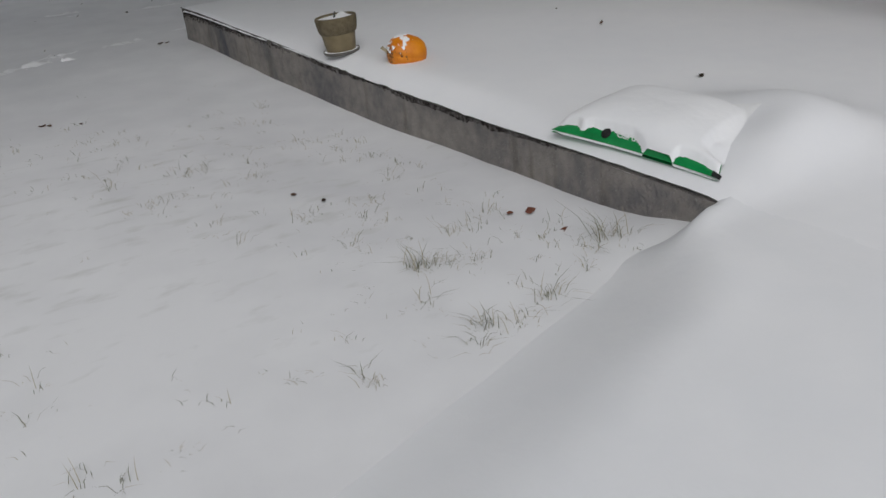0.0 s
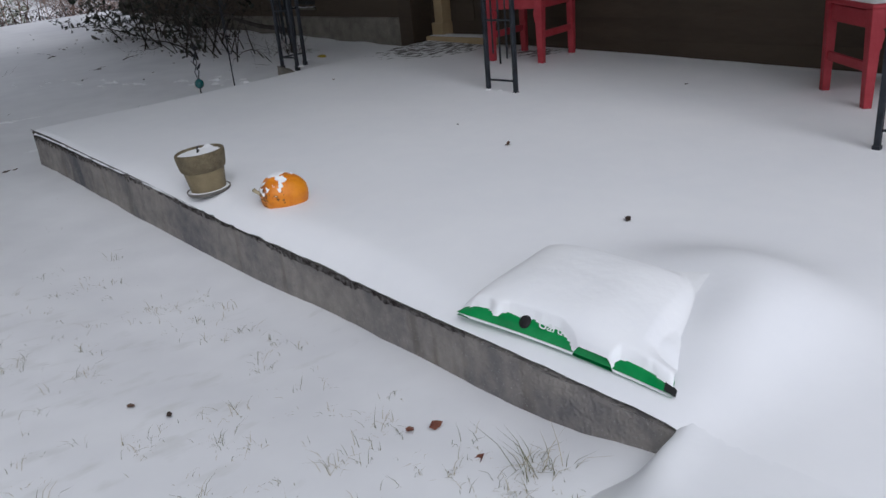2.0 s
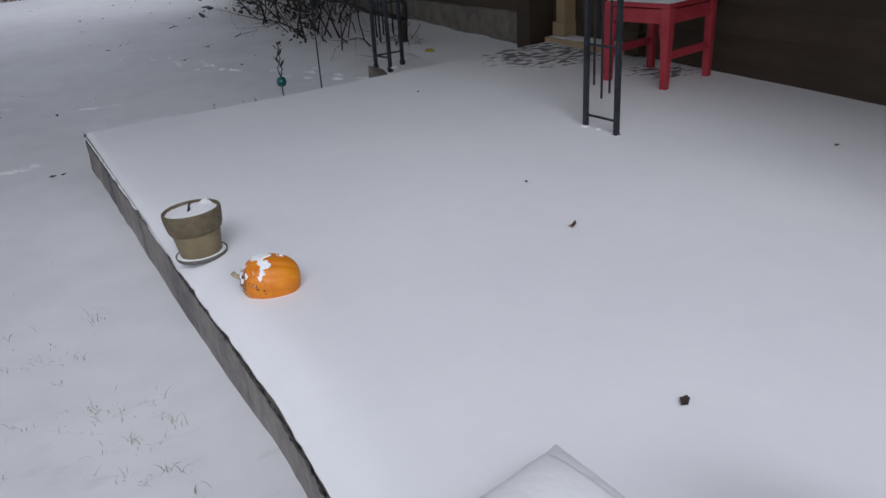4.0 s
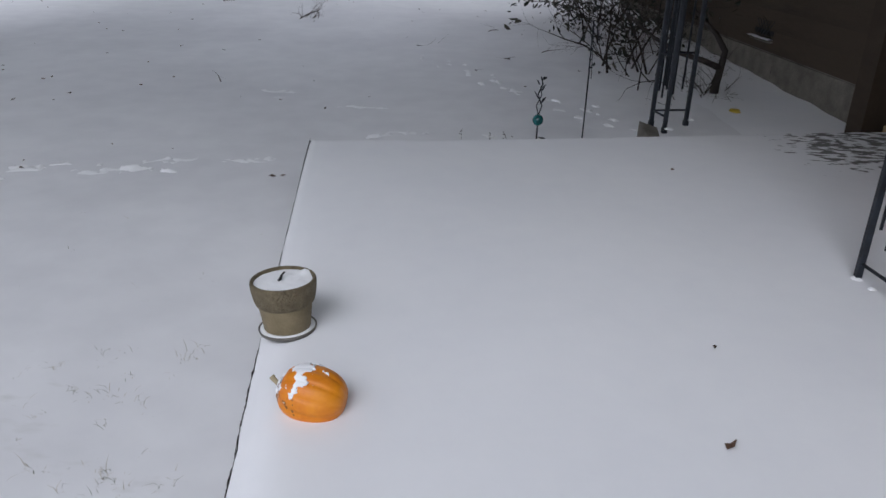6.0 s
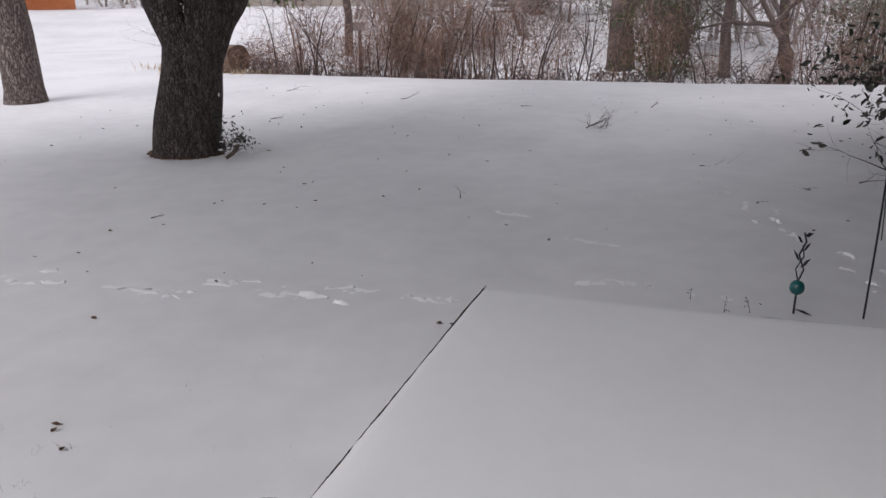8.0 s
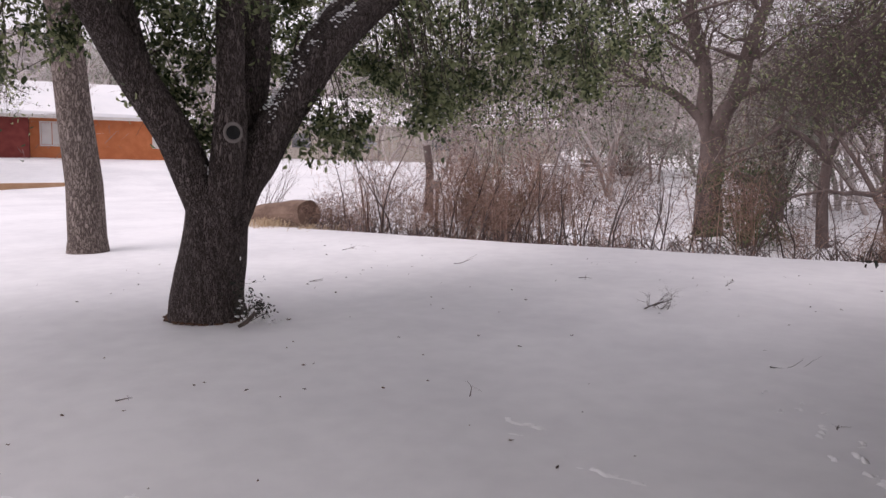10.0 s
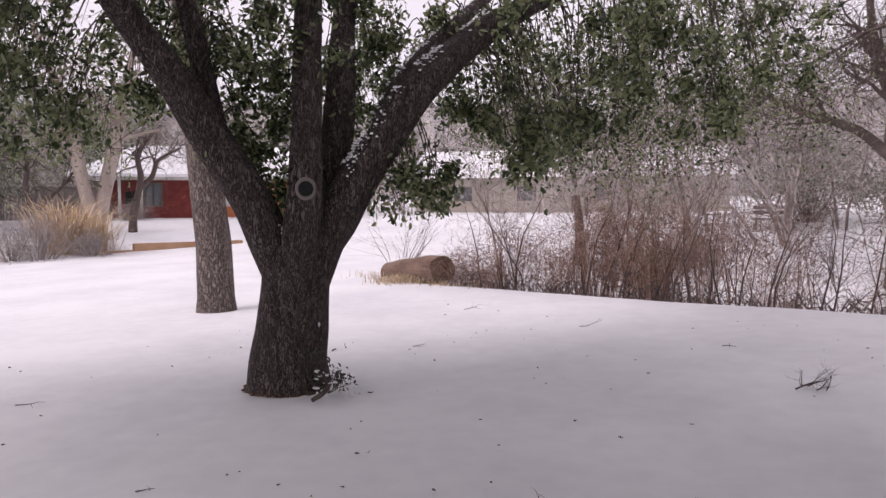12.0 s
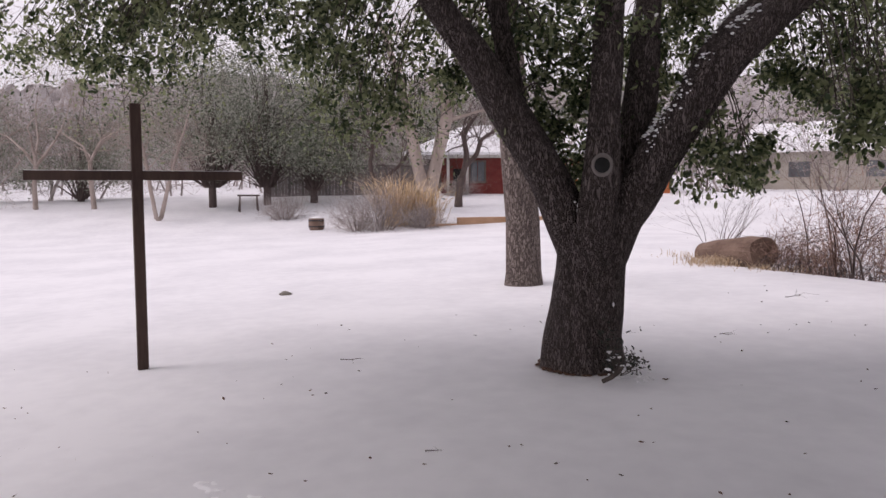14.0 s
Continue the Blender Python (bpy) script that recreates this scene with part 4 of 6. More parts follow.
def leaf_cloud(name, centres, size, material, parent, seed=1, droop=0.3, label="", wide=0.5):
    """Many small folded leaves, one round each of the points."""
    r = np.random.default_rng(seed)
    c = np.asarray(centres, float)
    n = len(c)
    way = r.normal(size=(n, 3)); way[:, 2] -= droop
    way /= np.linalg.norm(way, axis=1)[:, None]
    side = np.cross(way, r.normal(size=(n, 3))); side /= np.linalg.norm(side, axis=1)[:, None]
    up = np.cross(way, side)
    L = (size * r.uniform(0.6, 1.3, n))[:, None]
    W = L * wide * r.uniform(0.7, 1.1, n)[:, None]
    fold = up * W * 0.35
    v = np.stack([c, c + way * L * 0.3 + side * W * 0.45 + fold, c + way * L * 0.72 + side * W * 0.42 + fold, c + way * L,
                  c + way * L * 0.72 - side * W * 0.42 + fold, c + way * L * 0.3 - side * W * 0.45 + fold], 1).reshape(-1, 3)
    base = np.arange(n)[:, None] * 6
    f = np.concatenate([base + np.array([0, 1, 2, 3]), base + np.array([0, 3, 4, 5])], 1).reshape(-1, 4)
    me = bpy.data.meshes.new(name)
    me.vertices.add(len(v)); me.vertices.foreach_set("co", v.ravel())
    me.loops.add(f.size); me.loops.foreach_set("vertex_index", f.ravel().astype(np.int32))
    me.polygons.add(len(f)); me.polygons.foreach_set("loop_start", np.arange(0, f.size, 4, dtype=np.int32))
    me.update(calc_edges=True); me.validate()
    me.materials.append(material)
    ob = new(name, me)
    ob.parent = parent
    return tagged(ob, label, kind="stuff")


def sprout(q, start, way, length, radius, depth, r, spread=0.75, gravity=0.0, seg=4, ends=None, kids=(2, 4), pieces=4, kink=0.16):
    """A branch with smaller branches on it; ends gathers the twig tips."""
    pts, p, d = [Vector(start)], Vector(start), Vector(way).normalized()
    for i in range(pieces):
        d = (d + Vector(r.normal(size=3)) * kink + Vector((0, 0, gravity))).normalized()
        p = p + d * length / pieces
        pts.append(p.copy())
    q.tube(pts, [radius * (1 - 0.75 * i / pieces) for i in range(pieces + 1)], seg, cap=False)
    if ends is not None:
        ends.extend(pts[-2:] if depth == 0 else pts[-1:])
    if depth > 0:
        for k in range(int(r.integers(kids[0], kids[1] + 1))):
            i = int(r.integers(1, pieces + 1))
            side = (d + Vector(r.normal(size=3)) * spread).normalized()
            sprout(q, pts[i], side, length * r.uniform(0.45, 0.7), radius * 0.5 * (1 - 0.12 * i), depth - 1, r, spread, gravity, max(3, seg - 1), ends, kids, pieces, kink)


def sprays(name, centres, size, material, parent, seed, up=0.8, label=""):
    """Very many fine straight twiglets."""
    return leaf_cloud(name, centres, size, material, parent, seed, -up, label, 0.028)


# the oak in the lawn
OAK = Vector((-4.72, 8.26, 0.0))
RIGHT, AWAY = Vector((0.581, 0.814, 0)), Vector((-0.814, 0.581, 0))
def oak_at(a, z, d=0.0):
    return OAK + RIGHT * a + AWAY * d + Vector((0, 0, z))
oak = thing("oak_tree", None, None, "large dark multi-stemmed evergreen oak with snow in its forks", "tree")
q = Soup()
def curve(points, n):
    out = []
    P = [points[0]] + list(points) + [points[-1]]
    for i in range(1, len(P) - 2):
        for k in range(n):
            t = k / n
            a, b, c, d = (np.array(P[i + j - 1]) for j in range(4))
            out.append(0.5 * ((2 * b) + (c - a) * t + (2 * a - 5 * b + 4 * c - d) * t * t + (3 * b - a - 3 * c + d) * t ** 3))
    out.append(np.array(points[-1]))
    return out
def limb(q, spec, seg, rough=0.12):
    c = curve(spec, 6)
    q.tube([oak_at(a, z, d) for a, z, d, r in c], [float(r) for a, z, d, r in c], seg, rough)
limb(q, [(-0.08, -0.35, 0.4, 0.48), (-0.08, -0.02, 0.4, 0.425), (-0.08, 0.22, 0.38, 0.395), (-0.06, 0.55, 0.3, 0.365), (-0.03, 0.9, 0.2, 0.34), (-0.01, 1.15, 0.14, 0.335), (0.01, 1.38, 0.08, 0.33), (0.02, 1.55, 0.05, 0.2)], 26)
part("trunk", q, OAK_BARK, oak)
BOUGHS = (((-0.08, 0.95, 0.1, 0.19), (-0.23, 1.44, 0.0, 0.2), (-0.48, 1.99, -0.08, 0.19), (-0.84, 2.59, -0.1, 0.18), (-1.12, 3.03, -0.2, 0.16), (-1.45, 3.5, -0.4, 0.13), (-2.2, 4.6, -1.0, 0.08)),
          ((-0.7, 2.35, 0.0, 0.12), (-0.80, 2.8, 0.1, 0.115), (-0.90, 3.3, 0.2, 0.10), (-1.05, 4.0, 0.2, 0.09), (-1.3, 5.2, 0.6, 0.05)),
          ((0.02, 1.05, -0.05, 0.18), (0.05, 1.5, -0.16, 0.18), (0.09, 2.0, -0.18, 0.165), (0.11, 2.7, -0.1, 0.15), (0.13, 3.3, 0.0, 0.14), (0.2, 4.4, 0.1, 0.11), (0.5, 6.0, 0.3, 0.05)),
          ((0.12, 1.1, 0.25, 0.18), (0.27, 1.7, 0.32, 0.18), (0.4, 2.4, 0.35, 0.17), (0.47, 3.0, 0.4, 0.15), (0.6, 4.2, 0.8, 0.11), (1.2, 5.8, 1.6, 0.05)),
          ((0.10, 1.0, 0.08, 0.2), (0.25, 1.44, 0.02, 0.205), (0.40, 1.7, 0.0, 0.21), (0.58, 2.04, 0.0, 0.205), (0.82, 2.40, 0.0, 0.2), (1.13, 2.87, 0.0, 0.185), (1.48, 3.24, 0.0, 0.165), (2.0, 3.65, 0.1, 0.13), (2.7, 4.05, 0.2, 0.10), (4.2, 4.8, 0.3, 0.05)),
          ((0.78, 2.45, 0.1, 0.11), (1.02, 2.95, 0.3, 0.11), (1.32, 3.35, 0.5, 0.10), (1.75, 3.8, 0.8, 0.08), (2.6, 4.6, 1.6, 0.05)))
for spec in BOUGHS:
    q = Soup(); limb(q, spec, 16, 0.14); part("limb", q, OAK_BARK, oak)
q = Soup()
kn = oak_at(0.09, 1.98, -0.352)
ring = [kn + RIGHT * 0.075 * math.cos(a) + Vector((0, 0, 0.085 * math.sin(a))) for a in np.linspace(0, 2 * math.pi, 19)]
q.tube(ring, 0.024, 8, 0.2, cap=False); part("knot", q, FENCE, oak, "pale ringed scar of a lost branch")
q = Soup(); q.lathe([(0.0, 0.0), (0.07, 0.0), (0.07, 0.03), (0.0, 0.03)], seg=20)
m = Matrix.Translation(kn + AWAY * 0.004) @ Matrix((RIGHT, Vector((0, 0, 1)), -AWAY)).transposed().to_4x4()
q.v = [tuple(m @ Vector(p)) for p in q.v]; part("knot_hollow", q, BLACK_PRINT, oak)
# snow lying on limbs and in the fork
r8f = np.random.default_rng(15)
def blob(q, at, sx, sy, sz, k=0.35, nu=14, nv=9):
    def fn(u, v):
        a, b = 2 * math.pi * u, math.pi * v
        d = Vector((math.sin(b) * math.cos(a), math.sin(b) * math.sin(a), math.cos(b)))
        r = 1 + k * fbm(d.x * 1.5 + at[0] * 7, d.y * 1.5 + d.z * 2)
        return (at[0] + d.x * sx * r, at[1] + d.y * sy * r, at[2] + d.z * sz * r)
    q.grid(nu, nv, fn)
def limb_snow(spec, i0, i1, density=5):
    q = Soup()
    for a, z, d, r in curve(spec, 14)[i0:i1]:
        p, r = oak_at(a, z, d), float(r)
        if fbm(p.x * 3, p.z * 3) < -0.3: continue
        for j in range(density):
            turn = r8f.normal() * 0.7
            up = (Vector((0, 0, 1)) * math.cos(turn) - AWAY * math.sin(turn) * 0.9 - RIGHT * 0.55).normalized()
            w = r8f.uniform(0.005, 0.017)
            blob(q, p + up * (r * 0.98) + RIGHT * r8f.normal() * 0.03, w * 1.4, w * 1.4, w * 0.8, 0.6, 6, 5)
    part("limb_snow", q, FRESH, oak, "snow lying along the limb", kind="stuff")
limb_snow(BOUGHS[4], 44, 100, 11); limb_snow(BOUGHS[5], 4, 48, 6); limb_snow(BOUGHS[0], 44, 66, 2)
for a, z, d, w, h, k in ((-0.14, 1.56, -0.16, 0.07, 0.06, 0.5), (-0.17, 1.68, -0.02, 0.08, 0.07, 0.5), (0.19, 0.72, 0.0, 0.035, 0.07, 0.8), (0.3, 1.62, -0.18, 0.03, 0.04, 0.8)):
    q = Soup()
    for j in range(9):
        blob(q, oak_at(a + r8f.normal() * w * 0.7, z + r8f.normal() * h * 0.8, d + abs(r8f.normal()) * 0.02), w * 0.35, w * 0.35, h * r8f.uniform(0.15, 0.5), k, 8, 6)
    part("fork_snow", q, FRESH, oak, kind="stuff")
# crown: clumps of leaves on drooping twigs
r7 = np.random.default_rng(11)
CLUMPS = ((-2.75, -2.0, 2.5, 3.9, -0.9, 1.5, 26), (-2.0, -1.4, 2.8, 3.9, 0.2, 1.5, 16), (-1.5, -0.6, 3.1, 4.0, 0.2, 1.6, 16),
          (-0.62, 0.0, 2.05, 3.9, 0.1, 0.8, 30), (0.2, 0.75, 2.6, 3.9, 0.5, 1.4, 12), (0.6, 1.7, 2.9, 3.9, 0.6, 2.2, 15),
          (0.8, 1.4, 1.75, 2.15, -0.4, 0.3, 9), (0.7, 1.5, 2.3, 3.2, 0.35, 1.0, 12), (1.6, 2.8, 2.6, 3.9, 0.3, 1.4, 42), (2.15, 2.55, 1.85, 2.7, -0.5, 0.3, 10),
          (2.8, 4.6, 2.95, 4.0, -0.6, 1.6, 34), (-4.0, -2.7, 3.15, 4.0, -0.8, 1.5, 26), (-6.2, -4.9, 2.95, 4.2, -0.6, 1.4, 30), (-5.0, -3.8, 3.4, 4.2, -0.8, 1.4, 16))
leaves, twigs = [], Soup()
limb_pts = [oak_at(a, z, d) for spec in BOUGHS for a, z, d, r in curve(spec, 5) if z > 1.9]
def clump(c, count, radius):
    near = min(limb_pts, key=lambda p: (p - c).length - 0.5 * (p.z - c.z))
    mid = (near + c) / 2 + Vector((0, 0, 0.25 + 0.12 * (near - c).length))
    pts = [Vector(x) for x in curve([tuple(near), tuple(mid), tuple(c)], 4)]
    if r7.uniform() < 0.5:
        twigs.tube(pts, [0.009 * (1 - 0.8 * i / (len(pts) - 1)) + 0.002 for i in range(len(pts))], 5, cap=False)
    for k in range(2):
        e = c + Vector(r7.normal(size=3)) * radius * 0.8
        twigs.tube([pts[-3], (pts[-3] + e) / 2 + Vector((0, 0, 0.05)), e], [0.006, 0.004, 0.002], 3, cap=False)
    offs = r7.normal(size=(count, 3)) * radius * np.array([0.38, 0.38, 0.46])
    leaves.append(np.array(c) + offs)
MORE = ((2.9, 4.4, 3.3, 4.2, -0.3, 1.5, 24), (4.2, 6.0, 3.2, 4.3, -0.5, 1.6, 28), (-1.4, -0.75, 2.6, 3.9, 0.25, 0.9, 7), (0.95, 1.5, 1.72, 2.4, -0.4, 0.0, 6), (2.1, 2.6, 2.0, 3.0, -0.5, 0.1, 6),
        (1.9, 2.9, 3.3, 4.1, -0.6, 0.4, 10), (-3.4, -1.7, 3.2, 4.3, -0.5, 1.2, 14), (-5.2, -3.3, 3.1, 4.3, -0.2, 1.4, 18), (-6.6, -5.0, 2.6, 4.2, -0.4, 1.4, 18), (-2.6, -2.0, 2.35, 2.9, 0.0, 0.8, 6), (-0.35, 0.0, 2.9, 3.9, -0.5, -0.2, 4), (0.2, 0.5, 3.2, 3.9, -0.3, 0.1, 3),
        (0.3, 1.3, 3.0, 4.2, 0.5, 1.8, 22), (-1.2, 0.0, 3.2, 4.3, 0.4, 1.6, 14), (-0.8, -0.2, 2.3, 3.2, -0.1, 0.4, 8))
for a0, a1, z0, z1, d0, d1, n in CLUMPS + MORE + ((-0.55, 0.1, 1.95, 2.7, 0.25, 0.8, 9), (0.25, 0.7, 2.2, 2.9, 0.3, 0.8, 4), (0.4, 0.85, 1.72, 2.0, 0.3, 0.7, 5), (-0.3, -0.02, 1.75, 2.1, 0.25, 0.6, 5), (2.9, 5.0, 2.55, 3.5, -0.3, 1.2, 24), (2.3, 3.4, 2.2, 2.9, 0.3, 1.2, 9)):
    for k in range(n):
        clump(oak_at(r7.uniform(a0, a1), r7.uniform(z0, z1), r7.uniform(d0, d1)), int(r7.integers(36, 84)), r7.uniform(0.12, 0.30))
# leaves above the view, added to shade the lawn and patio below
high = []
for k in range(640):
    x, y = r7.uniform(-8.4, 6.0), r7.uniform(0.4, 8.2)
    rim = ((x + 1.0) / 7.2) ** 2 + ((y - 4.3) / 3.7) ** 2
    if rim > 1: continue
    c = Vector((x, y, 4.4 + r7.uniform(0, 3.2) * (1 - 0.6 * rim) + 0.3 * rim))
    high.append(np.array(c) + r7.normal(size=(170, 3)) * np.array([0.45, 0.45, 0.3]))
fine_leaves = []
for a0, a1, z0, z1, d0, d1, n in ((3.0, 4.6, 2.3, 3.7, 0.8, 3.5, 60), (4.6, 6.8, 2.4, 3.9, 0.5, 3.5, 60), (-4.2, -2.2, 2.3, 3.3, 1.2, 3.8, 34), (-6.8, -4.6, 2.7, 3.9, 0.5, 2.5, 26), (1.6, 3.0, 2.5, 3.4, 1.0, 3.0, 22)):
    for k in range(n):
        c = oak_at(r7.uniform(a0, a1), r7.uniform(z0, z1), r7.uniform(d0, d1))
        sprig = [c + Vector((r7.normal() * 0.25, r7.normal() * 0.25, 0.45)), c + Vector((r7.normal() * 0.08, r7.normal() * 0.08, 0.15)), c - Vector((0, 0, 0.2))]
        twigs.tube(sprig, [0.007, 0.005, 0.002], 3, cap=False)
        for j in range(3):
            twigs.tube([sprig[1], sprig[1] + Vector(r7.normal(size=3)) * 0.2 - Vector((0, 0, 0.1)), sprig[1] + Vector(r7.normal(size=3)) * 0.3 - Vector((0, 0, 0.25))], [0.004, 0.003, 0.0015], 3, cap=False)
        fine_leaves.append(np.array(c) + r7.normal(size=(int(r7.integers(40, 80)), 3)) * np.array([0.22, 0.22, 0.24]))
leaf_cloud("fine_foliage", np.concatenate(fine_leaves), 0.055, OAK_LEAF, oak, 14, 0.6, "small drooping outer leaves", 0.5)
leaf_cloud("leaf_snow", np.concatenate(leaves)[::16] + np.array([0, 0, 0.03]), 0.045, FRESH, oak, 16, 0.0, "flecks of snow on the leaves", 0.7)
part("twig", twigs, TWIG, oak, "thin drooping twigs", kind="stuff")
leaf_cloud("high_crown", np.concatenate(high), 0.17, OAK_LEAF, oak, 5, 0.3, "dense foliage added out of view to shade lawn and patio", 0.6)
leaf_cloud("crown", np.concatenate(leaves), 0.076, OAK_LEAF, oak, 3, 0.5, "dark green leathery leaves", 0.55)
# ivy sprigs and leaf litter at the foot
q = Soup(); ends = []
r8 = np.random.default_rng(5)
for k in range(13):
    p = oak_at(0.2 + r8.uniform(0, 0.22), 0.0, -0.06 + r8.uniform(-0.10, 0.2))
    sprout(q, p, (r8.normal() * 0.5 + 0.5, r8.normal() * 0.5, 0.8), r8.uniform(0.16, 0.42), 0.006, 1, r8, 0.8, 0, 4, ends)
ivy = thing("ivy_sprigs", q, TWIG, "dark ivy sprigs at the foot of the oak", "ivy", kind="stuff")
leaf_cloud("ivy_leaf", [p + Vector(r8.normal(size=3)) * 0.02 for p in ends for _ in range(2)], 0.042, SHRUB_LEAF, ivy, 8)
q = Soup()
for k in range(60):
    a = r8.uniform(-2.6, 0.6); rr = r8.uniform(0.40, 0.46)
    blob(q, oak_at(-0.08, 0, 0.4) + Vector((rr * math.cos(a - 0.3), rr * math.sin(a - 0.3), ground_z(OAK.x, OAK.y) + 0.005)), 0.035, 0.035, 0.012, 0.5, 6, 4)
thing("oak_litter", q, DARK_LEAF, "dark leaf litter and bark round the oak's foot", "leaf litter", kind="stuff")

q = Soup()
for k in range(34):
    a, d = 0.16 + r8.uniform(0, 0.42), -0.30 + r8.uniform(-0.12, 0.28)
    blob(q, oak_at(a, 0.02 + 0.22 * r8.uniform(0, 1) ** 2 * (1 if a < 0.34 else 0.2), d * (1 if a > 0.3 else 0.7)), r8.uniform(0.008, 0.03), r8.uniform(0.008, 0.03), r8.uniform(0.005, 0.014), 0.5, 8, 5)
thing("root_snow", q, FRESH, "crumbs of snow caught on the oak's root and ivy", "snow", kind="stuff")
q = Soup(); q.tube([tuple(oak_at(0.12, 0.01, -0.42)), tuple(oak_at(0.2, 0.05, -0.40)), tuple(oak_at(0.27, 0.10, -0.36)), tuple(oak_at(0.3, 0.13, -0.3))], [0.02, 0.024, 0.022, 0.012], 7, 0.2)
thing("broken_stick", q, TWIG, "short dark broken stick by the oak's root", "stick")

# the pine behind it
q = Soup()
PINE = Vector((-11.08, 11.1, ground_z(-11.08, 11.1)))
pine = empty("pine_tree", PINE, "tall straight pine trunk with plated grey-brown bark", "tree")
q.tube([(-0.00, 0.0, -0.3), (0, 0, 0.02), (0.0, 0.0, 0.25), (-0.03, -0.04, 1.2), (-0.08, -0.14, 2.4), (-0.14, -0.24, 3.8), (-0.35, -0.42, 6.5), (-0.4, -0.5, 9.0)], [0.42, 0.37, 0.335, 0.31, 0.295, 0.285, 0.26, 0.2], 26, 0.1)
part("trunk", q, PINE_BARK, pine)
q = Soup(); ends = []
for k in range(9):
    a = k * 2.4
    sprout(q, (-0.36, -0.44, 6.2 + 0.4 * k), (math.cos(a), math.sin(a), 0.3), 2.2, 0.06, 2, r8, 0.6, 0.0, 5, ends)
part("branch", q, BACK_BARK, pine)
leaf_cloud("crown", [p + Vector(r8.normal(size=3)) * 0.15 for p in ends for _ in range(9)], 0.22, OAK_LEAF, pine, 4, wide=0.16)

# ---- shrub against the house ----
r9 = np.random.default_rng(21)
O = Vector((3.0, 9.6, ground_z(3.0, 9.6)))
bush = empty("house_shrub", O, "dark leggy evergreen shrub with bare twigs beside the house", "shrub")
q = Soup(); ends = []
for k in range(26):
    at = (r9.uniform(-0.5, 0.7), r9.uniform(-1.6, 2.2), -0.05)
    sprout(q, at, (r9.normal() * 0.45 - 0.15, r9.normal() * 0.4, 0.9), r9.uniform(0.6, 1.25), 0.013, 2, r9, 0.8, -0.03, 5, ends, (2, 4))
for k in range(16):
    at = (r9.uniform(-0.5, 0.3), r9.uniform(-2.4, -0.6), -0.05)
    sprout(q, at, (r9.normal() * 0.4 - 0.3, r9.normal() * 0.6, 0.8), r9.uniform(0.4, 0.8), 0.008, 2, r9, 0.9, -0.05, 4, None, (2, 4))
part("stem_tangle", q, WET_BARK, bush, "bare dark twigs", kind="stuff")
c = r9.normal(size=(1100, 3)) * np.array([0.36, 1.0, 0.2]) + np.array([0.1, 0.1, 0.4])
sprays("twig_spray", c[c[:, 2] > 0.1], 0.15, WET_BARK, bush, 41, 0.2)
pts = [p + Vector(r9.normal(size=3)) * 0.05 for p in ends if p.y > -0.9 or r9.uniform() < 0.18 for _ in range(3)]
leaf_cloud("foliage", pts, 0.085, SHRUB_LEAF, bush, 6, 0.4, "dark glossy leaves")
q = Soup()
q.tube([(3.33, 7.2, -0.02), (3.34, 7.2, 0.16), (3.37, 7.22, 0.34), (3.38, 7.22, 0.46), (3.30, 7.3, 0.6), (3.14, 7.5, 0.78)], [0.045, 0.036, 0.033, 0.03, 0.022, 0.012], 9, 0.2)
q.tube([(3.36, 7.21, 0.31), (3.2, 7.24, 0.37), (3.0, 7.3, 0.42), (2.8, 7.45, 0.52), (2.55, 7.8, 0.72)], [0.03, 0.026, 0.022, 0.018, 0.008], 8, 0.2)
rb = np.random.default_rng(31)
for k in range(26):
    sprout(q, (3.3 + rb.normal() * 0.16, 7.2 + rb.normal() * 0.2, 0.0), (rb.normal() * 0.6 - 0.2, rb.normal() * 0.6, 0.7), rb.uniform(0.15, 0.5), 0.005, 1, rb, 0.9, 0, 4, None, (2, 4))
stub = thing("bent_stem", q, WET_BARK, "bent old woody stem leaning beside the house", "shrub stem")

# ---- lawn litter: twigs, leaves, footprints, grass ----
q = Soup()
def track(x, y, w, l, turn):
    c, sn = math.cos(turn), math.sin(turn)
    def fn(u, v):
        a, b = (u - 0.5) * l, (v - 0.5) * w
        X, Y = x + a * c - b * sn, y + a * sn + b * c
        k = max(0.0, 1 - (2 * u - 1) ** 2) * max(0.0, 1 - (2 * v - 1) ** 2)
        return (X + 0.06 * fbm(X * 9, Y * 9), Y + 0.05 * fbm(X * 9 + 4, Y * 9), ground_z(X, Y) - 0.010 + k * (0.015 + 0.028 * fbm(X * 17, Y * 17)))
    q.grid(16, 9, fn)
for x, y, w, l, a in ((-3.4, 4.55, 0.08, 0.30, 0.1), (-2.95, 4.62, 0.07, 0.34, 0.1), (-2.35, 4.72, 0.09, 0.36, 0.15), (-1.88, 5.03, 0.11, 0.28, 0.1), (-2.0, 4.83, 0.06, 0.2, 0.3), (-1.46, 4.98, 0.09, 0.26, 0.1), (-1.2, 5.04, 0.09, 0.24, 0.0),
                      (-1.05, 5.22, 0.13, 0.26, 0.15), (-0.55, 5.24, 0.08, 0.24, 0.1), (-0.38, 5.3, 0.06, 0.14, 0.2), (0.1, 5.45, 0.09, 0.26, 0.05), (0.57, 5.88, 0.07, 0.28, 0.0), (1.1, 5.84, 0.06, 0.24, 0.0),
                      (0.2, 6.6, 0.06, 0.3, -0.2), (-0.6, 7.1, 0.06, 0.3, -0.2)):
    track(x, y, w * 1.5, l * 1.7, a)
    track(x + 0.12 * r9.normal(), y + 0.10 * r9.normal(), w * 0.7, l * 0.6, a + 0.3)
